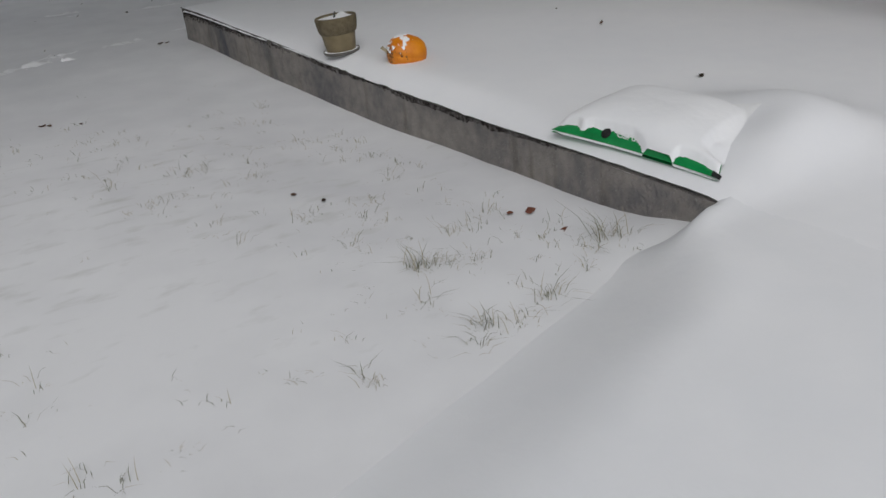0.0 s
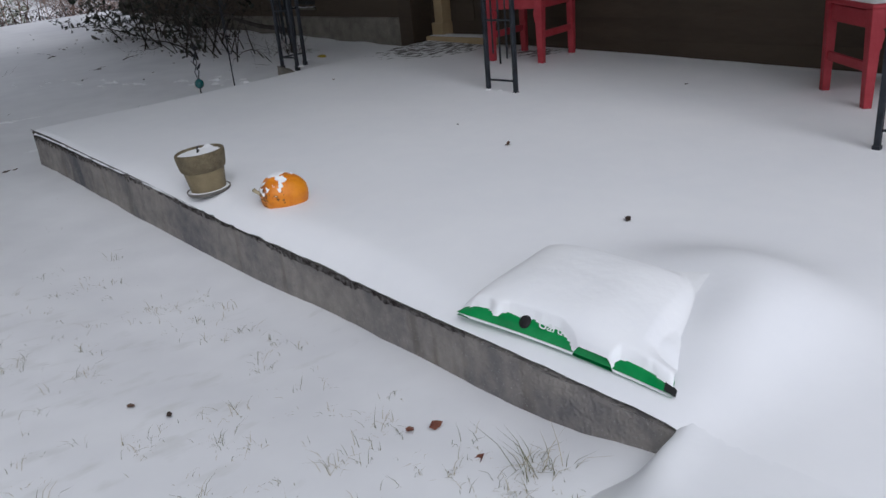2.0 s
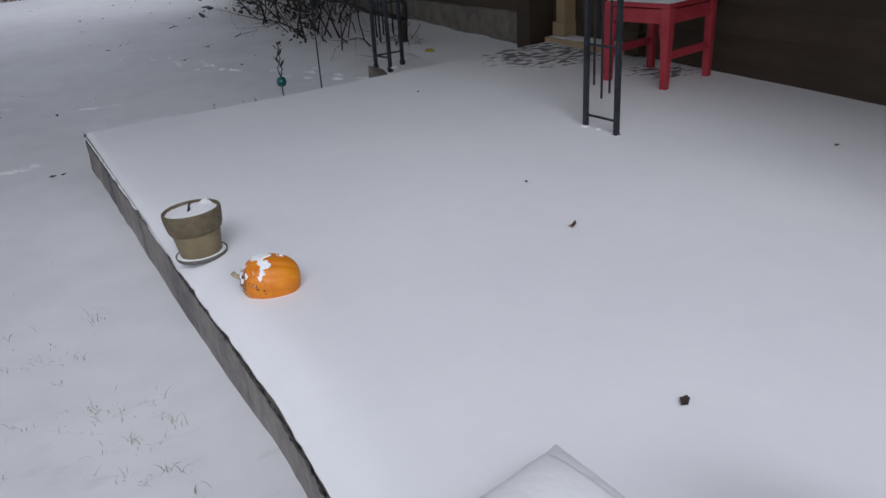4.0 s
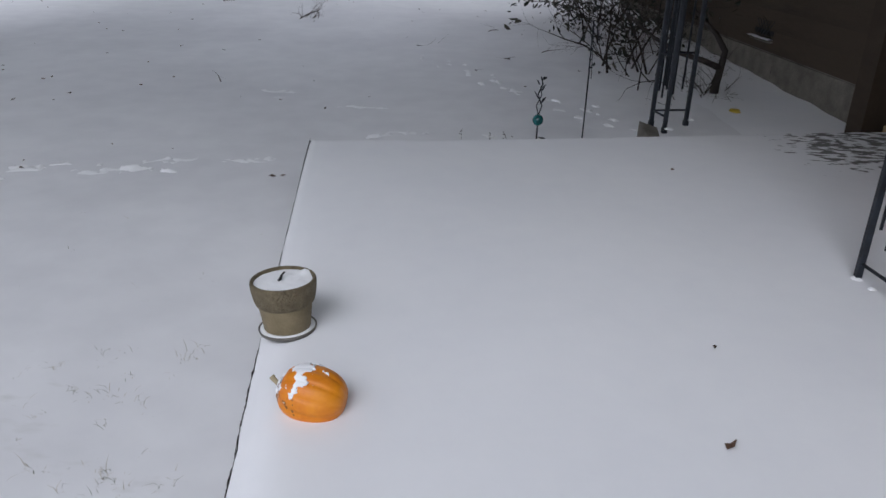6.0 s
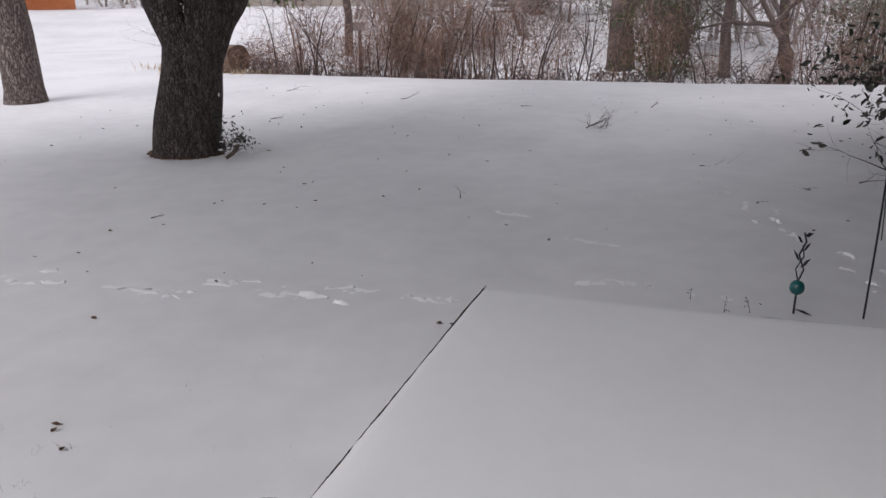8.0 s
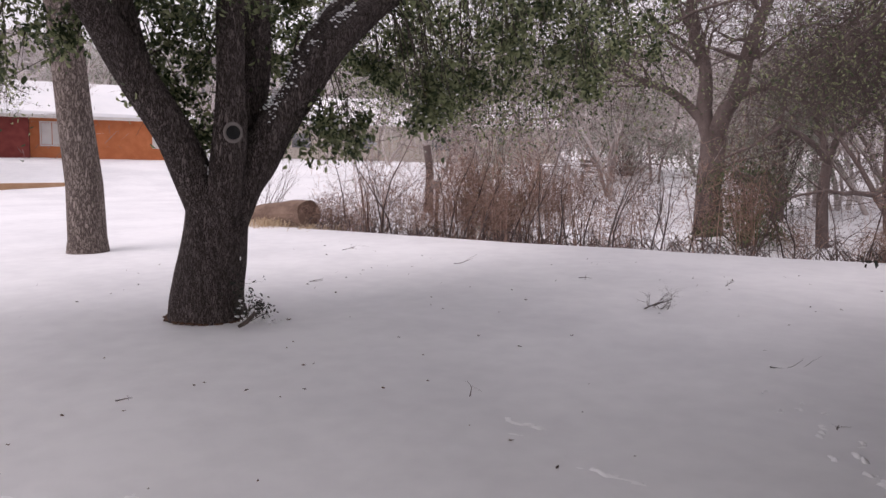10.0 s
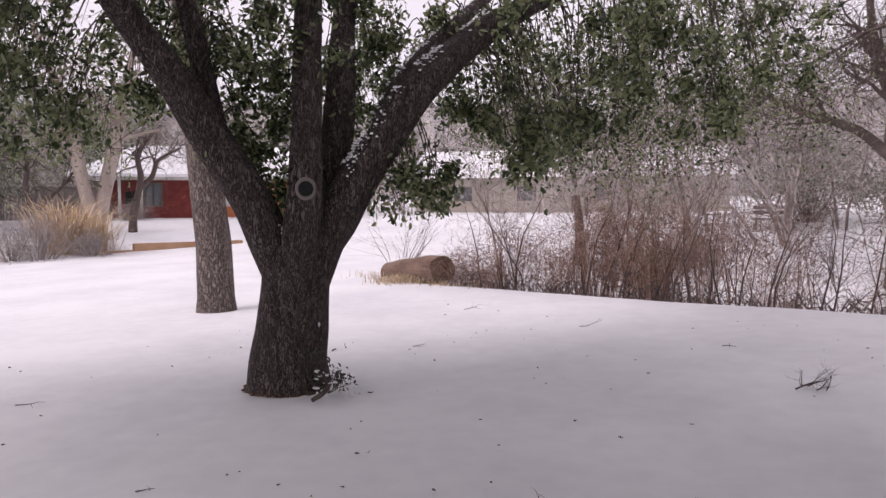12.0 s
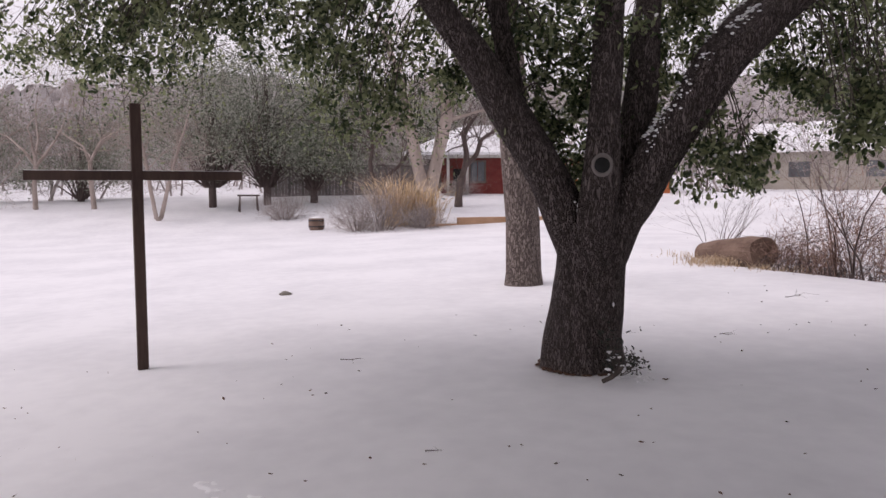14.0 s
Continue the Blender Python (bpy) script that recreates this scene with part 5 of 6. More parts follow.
for k in range(30):
    f = k / 29
    x, y = 2.25 - 1.5 * f + 0.10 * r9.normal(), 6.0 + 2.6 * f + 0.10 * r9.normal()
    track(x, y, 0.05, r9.uniform(0.10, 0.24), 2.1 + r9.normal() * 0.3)
thing("animal_tracks", q, FRESH, "lines of old tracks with brighter broken snow", "tracks", kind="stuff")

def blades(q, x, y, n, h, lean, r, z=None, wide=0.018):
    z = ground_z(x, y) if z is None else z
    for k in range(n):
        a, l = r.uniform(0, 2 * math.pi), h * r.uniform(0.5, 1.2)
        d = Vector((math.cos(a), math.sin(a), 0)); sd = Vector((-d.y, d.x, 0)) * 0.0011 * (0.7 + h * 5)
        p = Vector((x + r.normal() * wide, y + r.normal() * wide, z - 0.01))
        bend = lean * r.uniform(0.3, 1.3) * l
        m1, tip = p + d * bend * 0.35 + Vector((0, 0, l * 0.6)), p + d * bend + Vector((0, 0, l * r.uniform(0.55, 0.95)))
        q.add([p - sd, p + sd, m1 + sd * 0.8, m1 - sd * 0.8, tip], [(0, 1, 2, 3), (3, 2, 4)])
q = Soup()
r10 = np.random.default_rng(3)
for x, y, n, h in ((-0.74, 0.60, 26, 0.10), (-0.66, 0.56, 16, 0.045), (-0.58, 0.54, 16, 0.04), (-0.55, 0.16, 22, 0.075), (-0.78, 0.16, 20, 0.075), (-0.70, 0.10, 14, 0.06), (-0.88, 0.10, 10, 0.06), (-0.15, 0.33, 18, 0.10), (-0.12, 0.27, 12, 0.085),
                   (-0.22, 0.30, 8, 0.06), (-0.5, 0.77, 14, 0.06), (-0.42, 0.74, 9, 0.05), (-0.28, 0.82, 8, 0.05), (-0.55, 1.24, 10, 0.05), (-0.85, 0.40, 7, 0.08), (-1.05, 2.1, 16, 0.055), (-0.83, 1.88, 16, 0.055), (-1.4, 2.15, 14, 0.05), (-1.3, 1.82, 14, 0.05)):
    blades(q, x + 0.03, y - 0.045, int(n * 1.5), h * 0.88, 1.5, r10, None, 0.026)
for k in range(460):
    x, y = -0.12 - abs(r10.normal()) * 1.4, r10.uniform(0.05, 3.3)
    if noise.noise((x * 1.3, y * 1.3, 0.5)) < -0.08 or y < walk_edge(x) + 0.1: continue
    blades(q, x, y, int(r10.integers(3, 10)), r10.uniform(0.015, 0.055), 1.2, r10)
for k in range(110):
    x, y = r10.uniform(-5, -0.1), r10.uniform(0.3, 4.6)
    blades(q, x, y, int(r10.integers(2, 6)), r10.uniform(0.012, 0.03), 1.1, r10)
thing("lawn_grass", q, GRASS, "tufts of dry and green grass poking through snow", "grass", kind="stuff")

def leaf_mesh(name, material, l, w):
    s = Soup()
    s.add([(0, 0, 0.002), (l * 0.35, w * 0.5, 0.012), (l * 0.7, w * 0.35, 0.004), (l, 0, 0.010), (l * 0.7, -w * 0.4, 0.014), (l * 0.3, -w * 0.5, 0.004), (l * 0.5, 0, -0.001), (l * 0.52, 0, -0.004)],
          [(0, 1, 6), (1, 2, 6), (2, 3, 6), (3, 4, 6), (4, 5, 6), (5, 0, 6)])
    return s.mesh(name, material, False)
dead, rust = leaf_mesh("fallen_leaf", DARK_LEAF, 0.055, 0.03), leaf_mesh("fallen_leaf", RUST_LEAF, 0.065, 0.04)
def drop_leaf(me, x, y, z, scale, label, tilt=0.2):
    o = tagged(new("fallen_leaf", me), label, "leaf", "fallen leaves")
    o.matrix_world = Matrix.Translation((x, y, z)) @ Euler((r10.normal() * tilt, r10.normal() * tilt, r10.uniform(0, 6.3))).to_matrix().to_4x4() @ Matrix.Scale(scale, 4)
for x, y, sc in ((1.085, 0.857, 1.0), (1.597, 2.02, 1.1), (1.763, 2.615, 0.5), (3.4, 2.1, 0.6), (2.2, 4.6, 0.5)):
    drop_leaf(dead, x - 0.02, y, patio_z(x, y) + 0.014, sc, "small dark dead leaf lying on the patio snow")
for x, y, sc in ((-0.17, 0.65, 0.7), (-0.21, 0.67, 0.55), (-0.15, 0.43, 0.8)):
    drop_leaf(rust, x, y, ground_z(x, y) + 0.012, sc, "curled rust-brown leaf on the snowy lawn", 0.5)
for x, y, sc in ((-1.47, 3.34, 1.0), (-1.42, 3.33, 0.8), (-0.75, 1.47, 0.7), (-0.69, 1.32, 0.7), (-0.33, 4.95, 1.0), (-0.22, 4.98, 0.7), (-4.2, 8.7, 1.2)):
    drop_leaf(dead, x, y, ground_z(x, y) + 0.01, sc, "dark dead leaf lying on the snowy lawn")
for k in range(120):
    x, y = r10.uniform(-9, 3.0), r10.uniform(5.4, 14.6)
    if (Vector((x, y, 0)) - OAK).length < 0.6: continue
    drop_leaf(dead, x, y, ground_z(x, y) + 0.008, r10.uniform(0.35, 0.9), "dark dead leaf lying on the snowy lawn")
for k in range(40):
    x, y = r10.uniform(-8.5, -1.2), r10.uniform(3.0, 7.0)
    drop_leaf(dead, x, y, ground_z(x, y) + 0.008, r10.uniform(0.35, 0.9), "dark dead leaf lying on the snowy lawn")
def fallen_twig(x, y, length, turn, depth, rise, seed, label):
    q = Soup(); r = np.random.default_rng(seed)
    sprout(q, (0, 0, 0.012), (math.cos(turn), math.sin(turn), rise), length, 0.009 if depth > 1 else 0.006, depth, r, 1.0, 0, 5, None, (4, 5) if depth > 1 else (1, 3))
    if depth > 1:
        for k in range(6):
            sprout(q, (r.uniform(-0.1, 0.25), r.uniform(-0.05, 0.12), 0.02), (r.normal() * 0.8 + 0.4, r.normal() * 0.6, 0.6), length * r.uniform(0.35, 0.8), 0.006, 2, r, 1.0, 0, 4, None, (2, 4))
    q.v = [(a, b, max(c, 0.004)) for a, b, c in q.v]
    o = thing("fallen_twig", q, TWIG, label, "twig", "fallen twigs")
    o.matrix_world = Matrix.Translation((x, y, ground_z(x, y)))
fallen_twig(-1.0, 11.1, 0.34, 0.2, 2, 0.25, 4, "forked fallen branch lying on the snow")
for x, y, l, a, sd in ((-7.15, 13.4, 0.3, 0.1, 1), (-4.6, 13.0, 0.35, 0.4, 2), (-2.4, 12.7, 0.2, 0.3, 3), (-0.5, 13.0, 0.15, 1.0, 4), (-6.6, 6.3, 0.4, 0.5, 5), (0.6, 9.3, 0.3, 0.4, 6), (1.5, 10.3, 0.35, 0.8, 7), (1.6, 8.6, 0.2, 1.8, 8),
                       (1.2, 8.0, 0.18, 1.5, 9), (-3.4, 6.0, 0.12, 1.1, 10), (-1.2, 7.4, 0.14, 2.0, 11), (2.0, 9.0, 0.25, 0.2, 12), (-5.5, 10.6, 0.25, 0.2, 13)):
    fallen_twig(x, y, l, a, 1, 0.15, sd, "thin fallen twig lying on the snowy lawn")
q = Soup(); blob(q, (-12.5, 6.94, ground_z(-12.5, 6.94)), 0.11, 0.11, 0.06)
thing("stone", q, FOOTING, "small grey stone in the snow", "stone")
for (x, y) in ((0.95, 5.75), (1.15, 5.62), (1.28, 5.66)):
    q = Soup(); ends = []
    sprout(q, (x, y, ground_z(x, y)), (0, 0, 1), 0.05, 0.003, 1, r10, 0.9, 0, 4, ends)
    w = thing("weed_sprig", q, TWIG, "small dark weed poking out of the snow", "weed", "weeds by the patio")
    leaf_cloud("weed_leaf", ends, 0.018, SHRUB_LEAF, w, 2)

# ---- thicket along the gully ----
def upright_shrub(seed, height, stems, depth, spread=0.55, radius=0.012, fan=0.25):
    r = np.random.default_rng(seed)
    q = Soup()
    for k in range(stems):
        a = r.uniform(0, 6.3)
        sprout(q, (0.25 * math.cos(a) * r.uniform(0, 1), 0.25 * math.sin(a) * r.uniform(0, 1), -0.1), (fan * math.cos(a), fan * math.sin(a), 1), height * r.uniform(0.6, 1.1), radius, depth, r, spread, 0.02, 4, None, (3, 5))
    return q
def brush_shrub(seed, height, stems, twiglets, leaves_n, label):
    """A bush of near-upright dark stems under a haze of fine reddish twigs."""
    r = np.random.default_rng(seed)
    ob = empty("brush_shrub", (0, 0, 0), label, "brush", "bushes along the gully")
    q, ends = Soup(), []
    for k in range(stems):
        a, rr = r.uniform(0, 6.3), 0.32 * math.sqrt(r.uniform())
        sprout(q, (rr * math.cos(a), rr * math.sin(a), -0.12), (0.13 * math.cos(a) + 0.05 * r.normal(), 0.13 * math.sin(a) + 0.05 * r.normal(), 1), height * r.uniform(0.6, 1.1), 0.0135, 2, r, 0.6, 0.03, 4, ends, (3, 5), 5, 0.09)
    part("stem_tangle", q, THICKET, ob, kind="stuff")
    tips = np.array([tuple(e) for e in ends])
    core = np.stack([r.normal(size=twiglets) * 0.36, r.normal(size=twiglets) * 0.36, height * (0.26 + 0.68 * r.beta(2.2, 2.0, twiglets))], 1)
    sprays("twig_spray", np.concatenate([core, tips[::2] + r.normal(size=tips[::2].shape) * 0.08]), 0.36, THICKET, ob, seed, 0.15)
    if leaves_n:
        c = np.stack([r.normal(size=leaves_n) * 0.38, r.normal(size=leaves_n) * 0.38, height * (0.2 + 0.7 * r.beta(2.2, 2.2, leaves_n))], 1)
        leaf_cloud("brush_leaf", c, 0.05, BRUSH_LEAF, ob, seed, 0.0, "", 0.4)
    return ob


kinds = [brush_shrub(40 + k, h, n, tw, lv, label) for k, (h, n, tw, lv, label) in enumerate((
    (1.6, 6, 300, 120, "reddish-brown bare bush along the gully"), (2.3, 6, 330, 170, "tall reddish-brown bush with a few dry leaves"), (1.1, 7, 230, 70, "low reddish-brown bush in the snowy gully"),
    (2.6, 5, 300, 120, "tall bare brown bush along the gully"), (1.9, 4, 130, 15, "thin bare bush standing in snow"), (0.8, 6, 150, 30, "low scrubby bare bush in the snow")))]
r11 = np.random.default_rng(17)
used = set()
for k in range(150):
    x = r11.uniform(-10.4, 7.5)
    y = 16.4 + 0.012 * max(0, x + 6) ** 2 + abs(r11.normal()) * 1.5
    dense = 1.0 if x < -4.2 else 0.5
    if r11.uniform() > dense or noise.noise((x * 0.8, y * 0.25, 4.0)) < -0.28: continue
    i = int(r11.integers(0, 4)) if x < -4.2 else int(r11.integers(2, 6)) if r11.uniform() < 0.75 else 1
    if x < -8.8: i = 5 if r11.uniform() < 0.6 else 2
    m = Matrix.Translation((x, y, ground_z(x, y))) @ Matrix.Rotation(r11.uniform(0, 6.3), 4, "Z") @ Matrix.Scale(r11.uniform(0.62, 1.02), 4)
    if i in used:
        copy_thing(kinds[i], m)
    else:
        used.add(i)
        kinds[i].matrix_world = m
# matted dead growth low in the brush
q = Soup()
for k in range(1500):
    x = r11.uniform(-10.5, 7.5); y = 15.9 + 0.012 * max(0, x + 6) ** 2 + abs(r11.normal()) * 2.2
    z = ground_z(x, y)
    a = r11.uniform(0, 6.3); l = r11.uniform(0.2, 0.7)
    q.tube([(x, y, z), (x + 0.5 * l * math.cos(a), y + 0.5 * l * math.sin(a), z + l * 0.5), (x + l * math.cos(a), y + l * math.sin(a), z + l * r11.uniform(0.05, 0.5))], [0.009, 0.007, 0.003], 3, cap=False)
thing("dead_brush", q, BACK_BARK, "matted dead stalks under the brush", "brush", kind="stuff")
for x, y, h, sd in ((-7.85, 15.9, 3.2, 1), (-7.4, 15.9, 2.9, 2), (-6.0, 15.9, 3.4, 3), (-5.2, 16.3, 3.0, 4), (-4.0, 16.0, 2.6, 5), (-3.1, 16.2, 2.4, 6), (-2.2, 16.4, 2.8, 7), (-1.4, 16.8, 3.0, 8), (0.2, 17.2, 2.6, 9), (1.4, 17.6, 3.2, 10), (2.6, 18.2, 3.0, 11), (-6.6, 16.6, 3.6, 12), (-8.6, 16.4, 2.6, 13), (-7.1, 16.9, 2.4, 14), (-5.6, 16.0, 2.2, 15), (-4.6, 16.2, 2.7, 16), (-3.6, 16.6, 2.3, 17), (-2.7, 16.3, 2.0, 18), (-0.6, 16.9, 2.2, 19), (0.9, 17.3, 2.4, 20), (2.0, 17.9, 2.2, 21), (-9.6, 16.6, 2.2, 22), (3.4, 18.4, 2.6, 23)):
    q = upright_shrub(60 + sd, h * 0.85, 1 + sd % 2, 3, 0.5, 0.021, 0.06)
    o = thing("sapling", q, BACK_BARK, "thin bare reddish-brown sapling in the brush", "sapling", "saplings in the brush", smooth=True)
    o.matrix_world = Matrix.Translation((x - 0.4, y + 0.35, ground_z(x - 0.4, y + 0.35)))

def bare_tree(name, at, height, radius, seed, material, label, forks, depth=3, group="", fan=0.6, leaves_mat=None, leaf_n=0, leaf=0.12, kids=(3, 4)):
    r = np.random.default_rng(seed)
    ob = empty(name, at, label, "tree", group)
    q = Soup(); ends = []
    h = height * 0.32
    base = [(0, 0, -0.3), (0.0, 0, 0.1), (r.normal() * 0.1, r.normal() * 0.1, h * 0.6), (r.normal() * 0.15, r.normal() * 0.15, h)]
    q.tube(base, [radius * 1.25, radius * 1.05, radius * 0.9, radius * 0.85], 10, 0.12)
    part("trunk", q, material, ob)
    q = Soup()
    for k in range(forks):
        a = 6.28 * k / forks + r.uniform(-0.4, 0.4)
        sprout(q, base[-1], (fan * math.cos(a), fan * math.sin(a), 1), height * r.uniform(0.45, 0.7), radius * 0.62, depth, r, 0.62, 0.0, 6, ends, kids, 5, 0.24)
    part("branchwork", q, material if not leaves_mat else FROST_HAZE_TWIG, ob, kind="stuff")
    sprays("twig_spray", [p + Vector(r.normal(size=3)) * 0.25 for p in ends for _ in range(6)], 0.5, material, ob, seed, 0.2)
    if leaves_mat:
        leaf_cloud("foliage", [p + Vector(r.normal(size=3)) * 0.3 for p in ends for _ in range(leaf_n)], leaf, leaves_mat, ob, seed)
    return ob
def on_ground(x, y):
    return (x, y, ground_z(x, y))
def forked_tree(name, at, trunk, limbs, material, label, group="", seed=1, depth=3, twig=0.5, spread=0.7):
    """A tree whose trunk splits into a few named limbs, each branching on."""
    r = np.random.default_rng(seed)
    ob = empty(name, at, label, "tree", group)
    q = Soup(); q.tube([p[:3] for p in trunk], [p[3] for p in trunk], 14, 0.14); part("trunk", q, material, ob)
    fine, ends = Soup(), []
    for spec in limbs:
        c = curve(spec, 5)
        q = Soup(); q.tube([tuple(p[:3]) for p in c], [float(p[3]) for p in c], 9, 0.14); part("limb", q, material, ob)
        for i in range(len(c) // 2, len(c), 2):
            for j in range(3):
                way = Vector(c[i][:3] - c[i - 1][:3]).normalized() + Vector(r.normal(size=3)) * 0.9
                sprout(fine, tuple(c[i][:3]), way, r.uniform(1.2, 2.4), float(c[i][3]) * 0.42, depth - 1, r, spread, 0.0, 5, ends, (3, 4), 4, 0.22)
    part("branchwork", fine, material, ob, kind="stuff")
    sprays("twig_spray", [p + Vector(r.normal(size=3)) * 0.2 for p in ends for _ in range(4)], twig, material, ob, seed, 0.1)
    return ob
forked_tree("gully_tree", on_ground(-3.9, 27.6), [(0, 0, -0.4, 0.55), (0.02, 0, 0.2, 0.46), (-0.05, 0, 1.4, 0.40), (0.0, 0, 3.0, 0.38)],
            [[(0.0, 0, 2.7, 0.30), (0.25, -0.05, 3.6, 0.27), (0.7, -0.1, 4.6, 0.24), (0.95, -0.2, 5.8, 0.2), (1.6, -0.2, 7.6, 0.12), (2.2, 0.2, 9.6, 0.05)],
             [(-0.05, 0, 2.7, 0.27), (-0.35, 0.1, 3.7, 0.24), (-0.4, 0.2, 5.0, 0.2), (-0.9, 0.2, 6.5, 0.15), (-1.2, 0.3, 9.0, 0.05)],
             [(-0.2, 0, 3.3, 0.16), (-1.2, -0.2, 4.3, 0.13), (-2.4, -0.5, 4.8, 0.10), (-3.8, -0.8, 5.6, 0.05)],
             [(0.5, 0, 4.1, 0.15), (1.5, 0.1, 4.5, 0.12), (2.2, 0.1, 4.2, 0.08), (3.0, 0.2, 4.4, 0.04)]], BACK_BARK, "large bare brown forked tree behind the gully", seed=3)
bare_tree("gully_tree", on_ground(-0.6, 27.0), 7.5, 0.17, 5, BACK_BARK, "slender bare tree behind the gully", 3, 3)
bare_tree("gully_tree", on_ground(1.1, 24.8), 6.0, 0.12, 6, BACK_BARK, "slender bare tree behind the gully", 3, 3)
bare_tree("gully_tree", on_ground(-12.6, 25.0), 7.0, 0.15, 7, BACK_BARK, "slim tree with olive leaves rising out of the brush", 3, 3, "", 0.3, FAR_LEAF, 5, 0.12)
bare_tree("gully_tree", on_ground(1.0, 29.0), 9.0, 0.16, 8, BACK_BARK, "bare tree behind the gully", 3, 3)
def evergreen(at, w, h, n, seed, leaf_mat, label, name="evergreen_shrub", leaf=0.13, lift=0.12, per=130):
    """A leafy shrub or tree; lift is the share of its height below the lowest leaves."""
    r = np.random.default_rng(seed)
    ob = empty(name, at, label, "tree" if lift > 0.2 else "shrub", "evergreens behind the lawn")
    q = Soup(); pts = []
    if lift > 0.2:
        q.tube([(0, 0, -0.3), (0.05, 0, h * lift * 0.6), (-0.1, 0.1, h * 0.5), (0, 0, h * 0.8)], [0.24, 0.2, 0.14, 0.05], 9, 0.15)
        part("trunk", q, BACK_BARK, ob); q = Soup()
    for k in range(n):
        a, rr = r.uniform(0, 6.3), math.sqrt(r.uniform(0, 1)) * w
        z = h * r.uniform(lift, 1) * (1 - 0.4 * (rr / w) ** 2)
        c = Vector((rr * math.cos(a), rr * math.sin(a), max(z, h * lift)))
        q.tube([(c.x * 0.1, c.y * 0.1, max(-0.1, h * (lift - 0.2))), (c.x * 0.5, c.y * 0.5, z * 0.75), c], [0.035, 0.02, 0.006], 4, cap=False)
        pts.append(np.array(c) + r.normal(size=(per, 3)) * np.array([0.36, 0.36, 0.24]) * max(0.5, h / 4.2))
    part("stem_tangle", q, BACK_BARK, ob, kind="stuff")
    leaf_cloud("foliage", np.concatenate(pts), leaf, leaf_mat, ob, seed)
evergreen(on_ground(-2.6, 26.4), 1.15, 2.7, 34, 31, HOLLY, "dark green evergreen bush behind the brush", leaf=0.1)
evergreen(on_ground(-2.3, 30.0), 1.6, 5.0, 30, 32, FAR_LEAF, "olive-green tree rising behind the brush", leaf=0.12, lift=0.3)
evergreen(on_ground(-9.6, 24.6), 1.2, 3.4, 22, 33, FAR_LEAF, "olive-green bush behind the brush", leaf=0.09)
evergreen(on_ground(-12.0, 44.0), 3.2, 5.0, 44, 35, FROST_HAZE_LEAF, "frosted olive-green tree on the far bank, paled for haze", "road_evergreen", 0.17)
evergreen(on_ground(-5.0, 42.0), 3.0, 6.0, 44, 36, FROST_HAZE_LEAF, "frosted olive-green tree on the far bank, paled for haze", "road_evergreen", 0.17)
evergreen(on_ground(3.4, 27.0), 1.8, 3.5, 26, 34, FAR_LEAF, "frosted olive-green bush behind the brush, paled for haze")

# a second oak beside the house, its fine twigs drooping over the lawn's end
r13 = np.random.default_rng(61)
O = on_ground(4.6, 15.2)
nb = empty("small_oak", O, "small-leaved oak with fine drooping twigs at the lawn's end", "tree")
q = Soup(); q.tube([(0, 0, -0.3), (0, 0, 0.3), (-0.1, 0.1, 1.6), (-0.25, 0.2, 3.2)], [0.34, 0.27, 0.23, 0.2], 14, 0.12); part("trunk", q, OAK_BARK, nb)
q, fine, pts = Soup(), Soup(), []
for k in range(11):
    a = radians(r13.uniform(125, 232))
    reach = r13.uniform(4.2, 10.0)
    tip = Vector((reach * math.cos(a), reach * math.sin(a) * 0.55 + 1.2, r13.uniform(2.6, 4.3)))
    mid = Vector((tip.x * 0.5, tip.y * 0.5, 4.4 + r13.uniform(-0.3, 0.9)))
    third = tip * 0.78 + mid * 0.22 + Vector((r13.normal() * 0.3, r13.normal() * 0.3, 0.25 + r13.normal() * 0.2))
    c = [Vector(x) + Vector(r13.normal(size=3)) * 0.06 for x in curve([(-0.25, 0.2, 3.1), tuple(mid * 0.55 + Vector((0, 0, 2.0))), tuple(mid + Vector((r13.normal() * 0.4, r13.normal() * 0.4, 0))), tuple(third), tuple(tip)], 5)]
    q.tube(c, [0.06 * (1 - 0.9 * i / (len(c) - 1)) + 0.005 for i in range(len(c))], 6, 0.1, cap=False)
    for p in c[8:]:
        for j in range(4):
            ends = []
            sprout(fine, p, (r13.normal() - 0.5, r13.normal() * 0.8, -0.25 + 0.4 * r13.normal()), r13.uniform(0.5, 1.3), 0.011, 2, r13, 0.8, -0.10, 3, ends, (2, 4), 3)
            pts += [e + Vector(r13.normal(size=3)) * 0.09 for e in ends for _ in range(4)]
part("bough_work", q, BACK_BARK, nb, kind="stuff"); part("twig_work", fine, BACK_BARK, nb, "fine dark drooping twigs", kind="stuff")
sprays("twig_spray", pts[::3], 0.3, BACK_BARK, nb, 13, -0.5)
leaf_cloud("foliage", pts[::3], 0.058, OAK_LEAF, nb, 12, 0.2, "sparse small dull green leaves", 0.45)

# log, straw and low shrub at the end of the gully
O = (-11.75, 16.75, ground_z(-11.75, 16.75))
q = Soup(); q.tube([(-1.15, 0.22, 0.16), (-0.6, 0.12, 0.22), (0.2, -0.05, 0.3), (0.7, -0.14, 0.34), (1.15, -0.24, 0.36)], [0.25, 0.28, 0.31, 0.33, 0.34], 22, 0.12)
lg = thing("fallen_log", q, LOG, "large fallen brown log lying in snow and straw", "log", smooth=False); lg.matrix_world = Matrix.Translation(O)
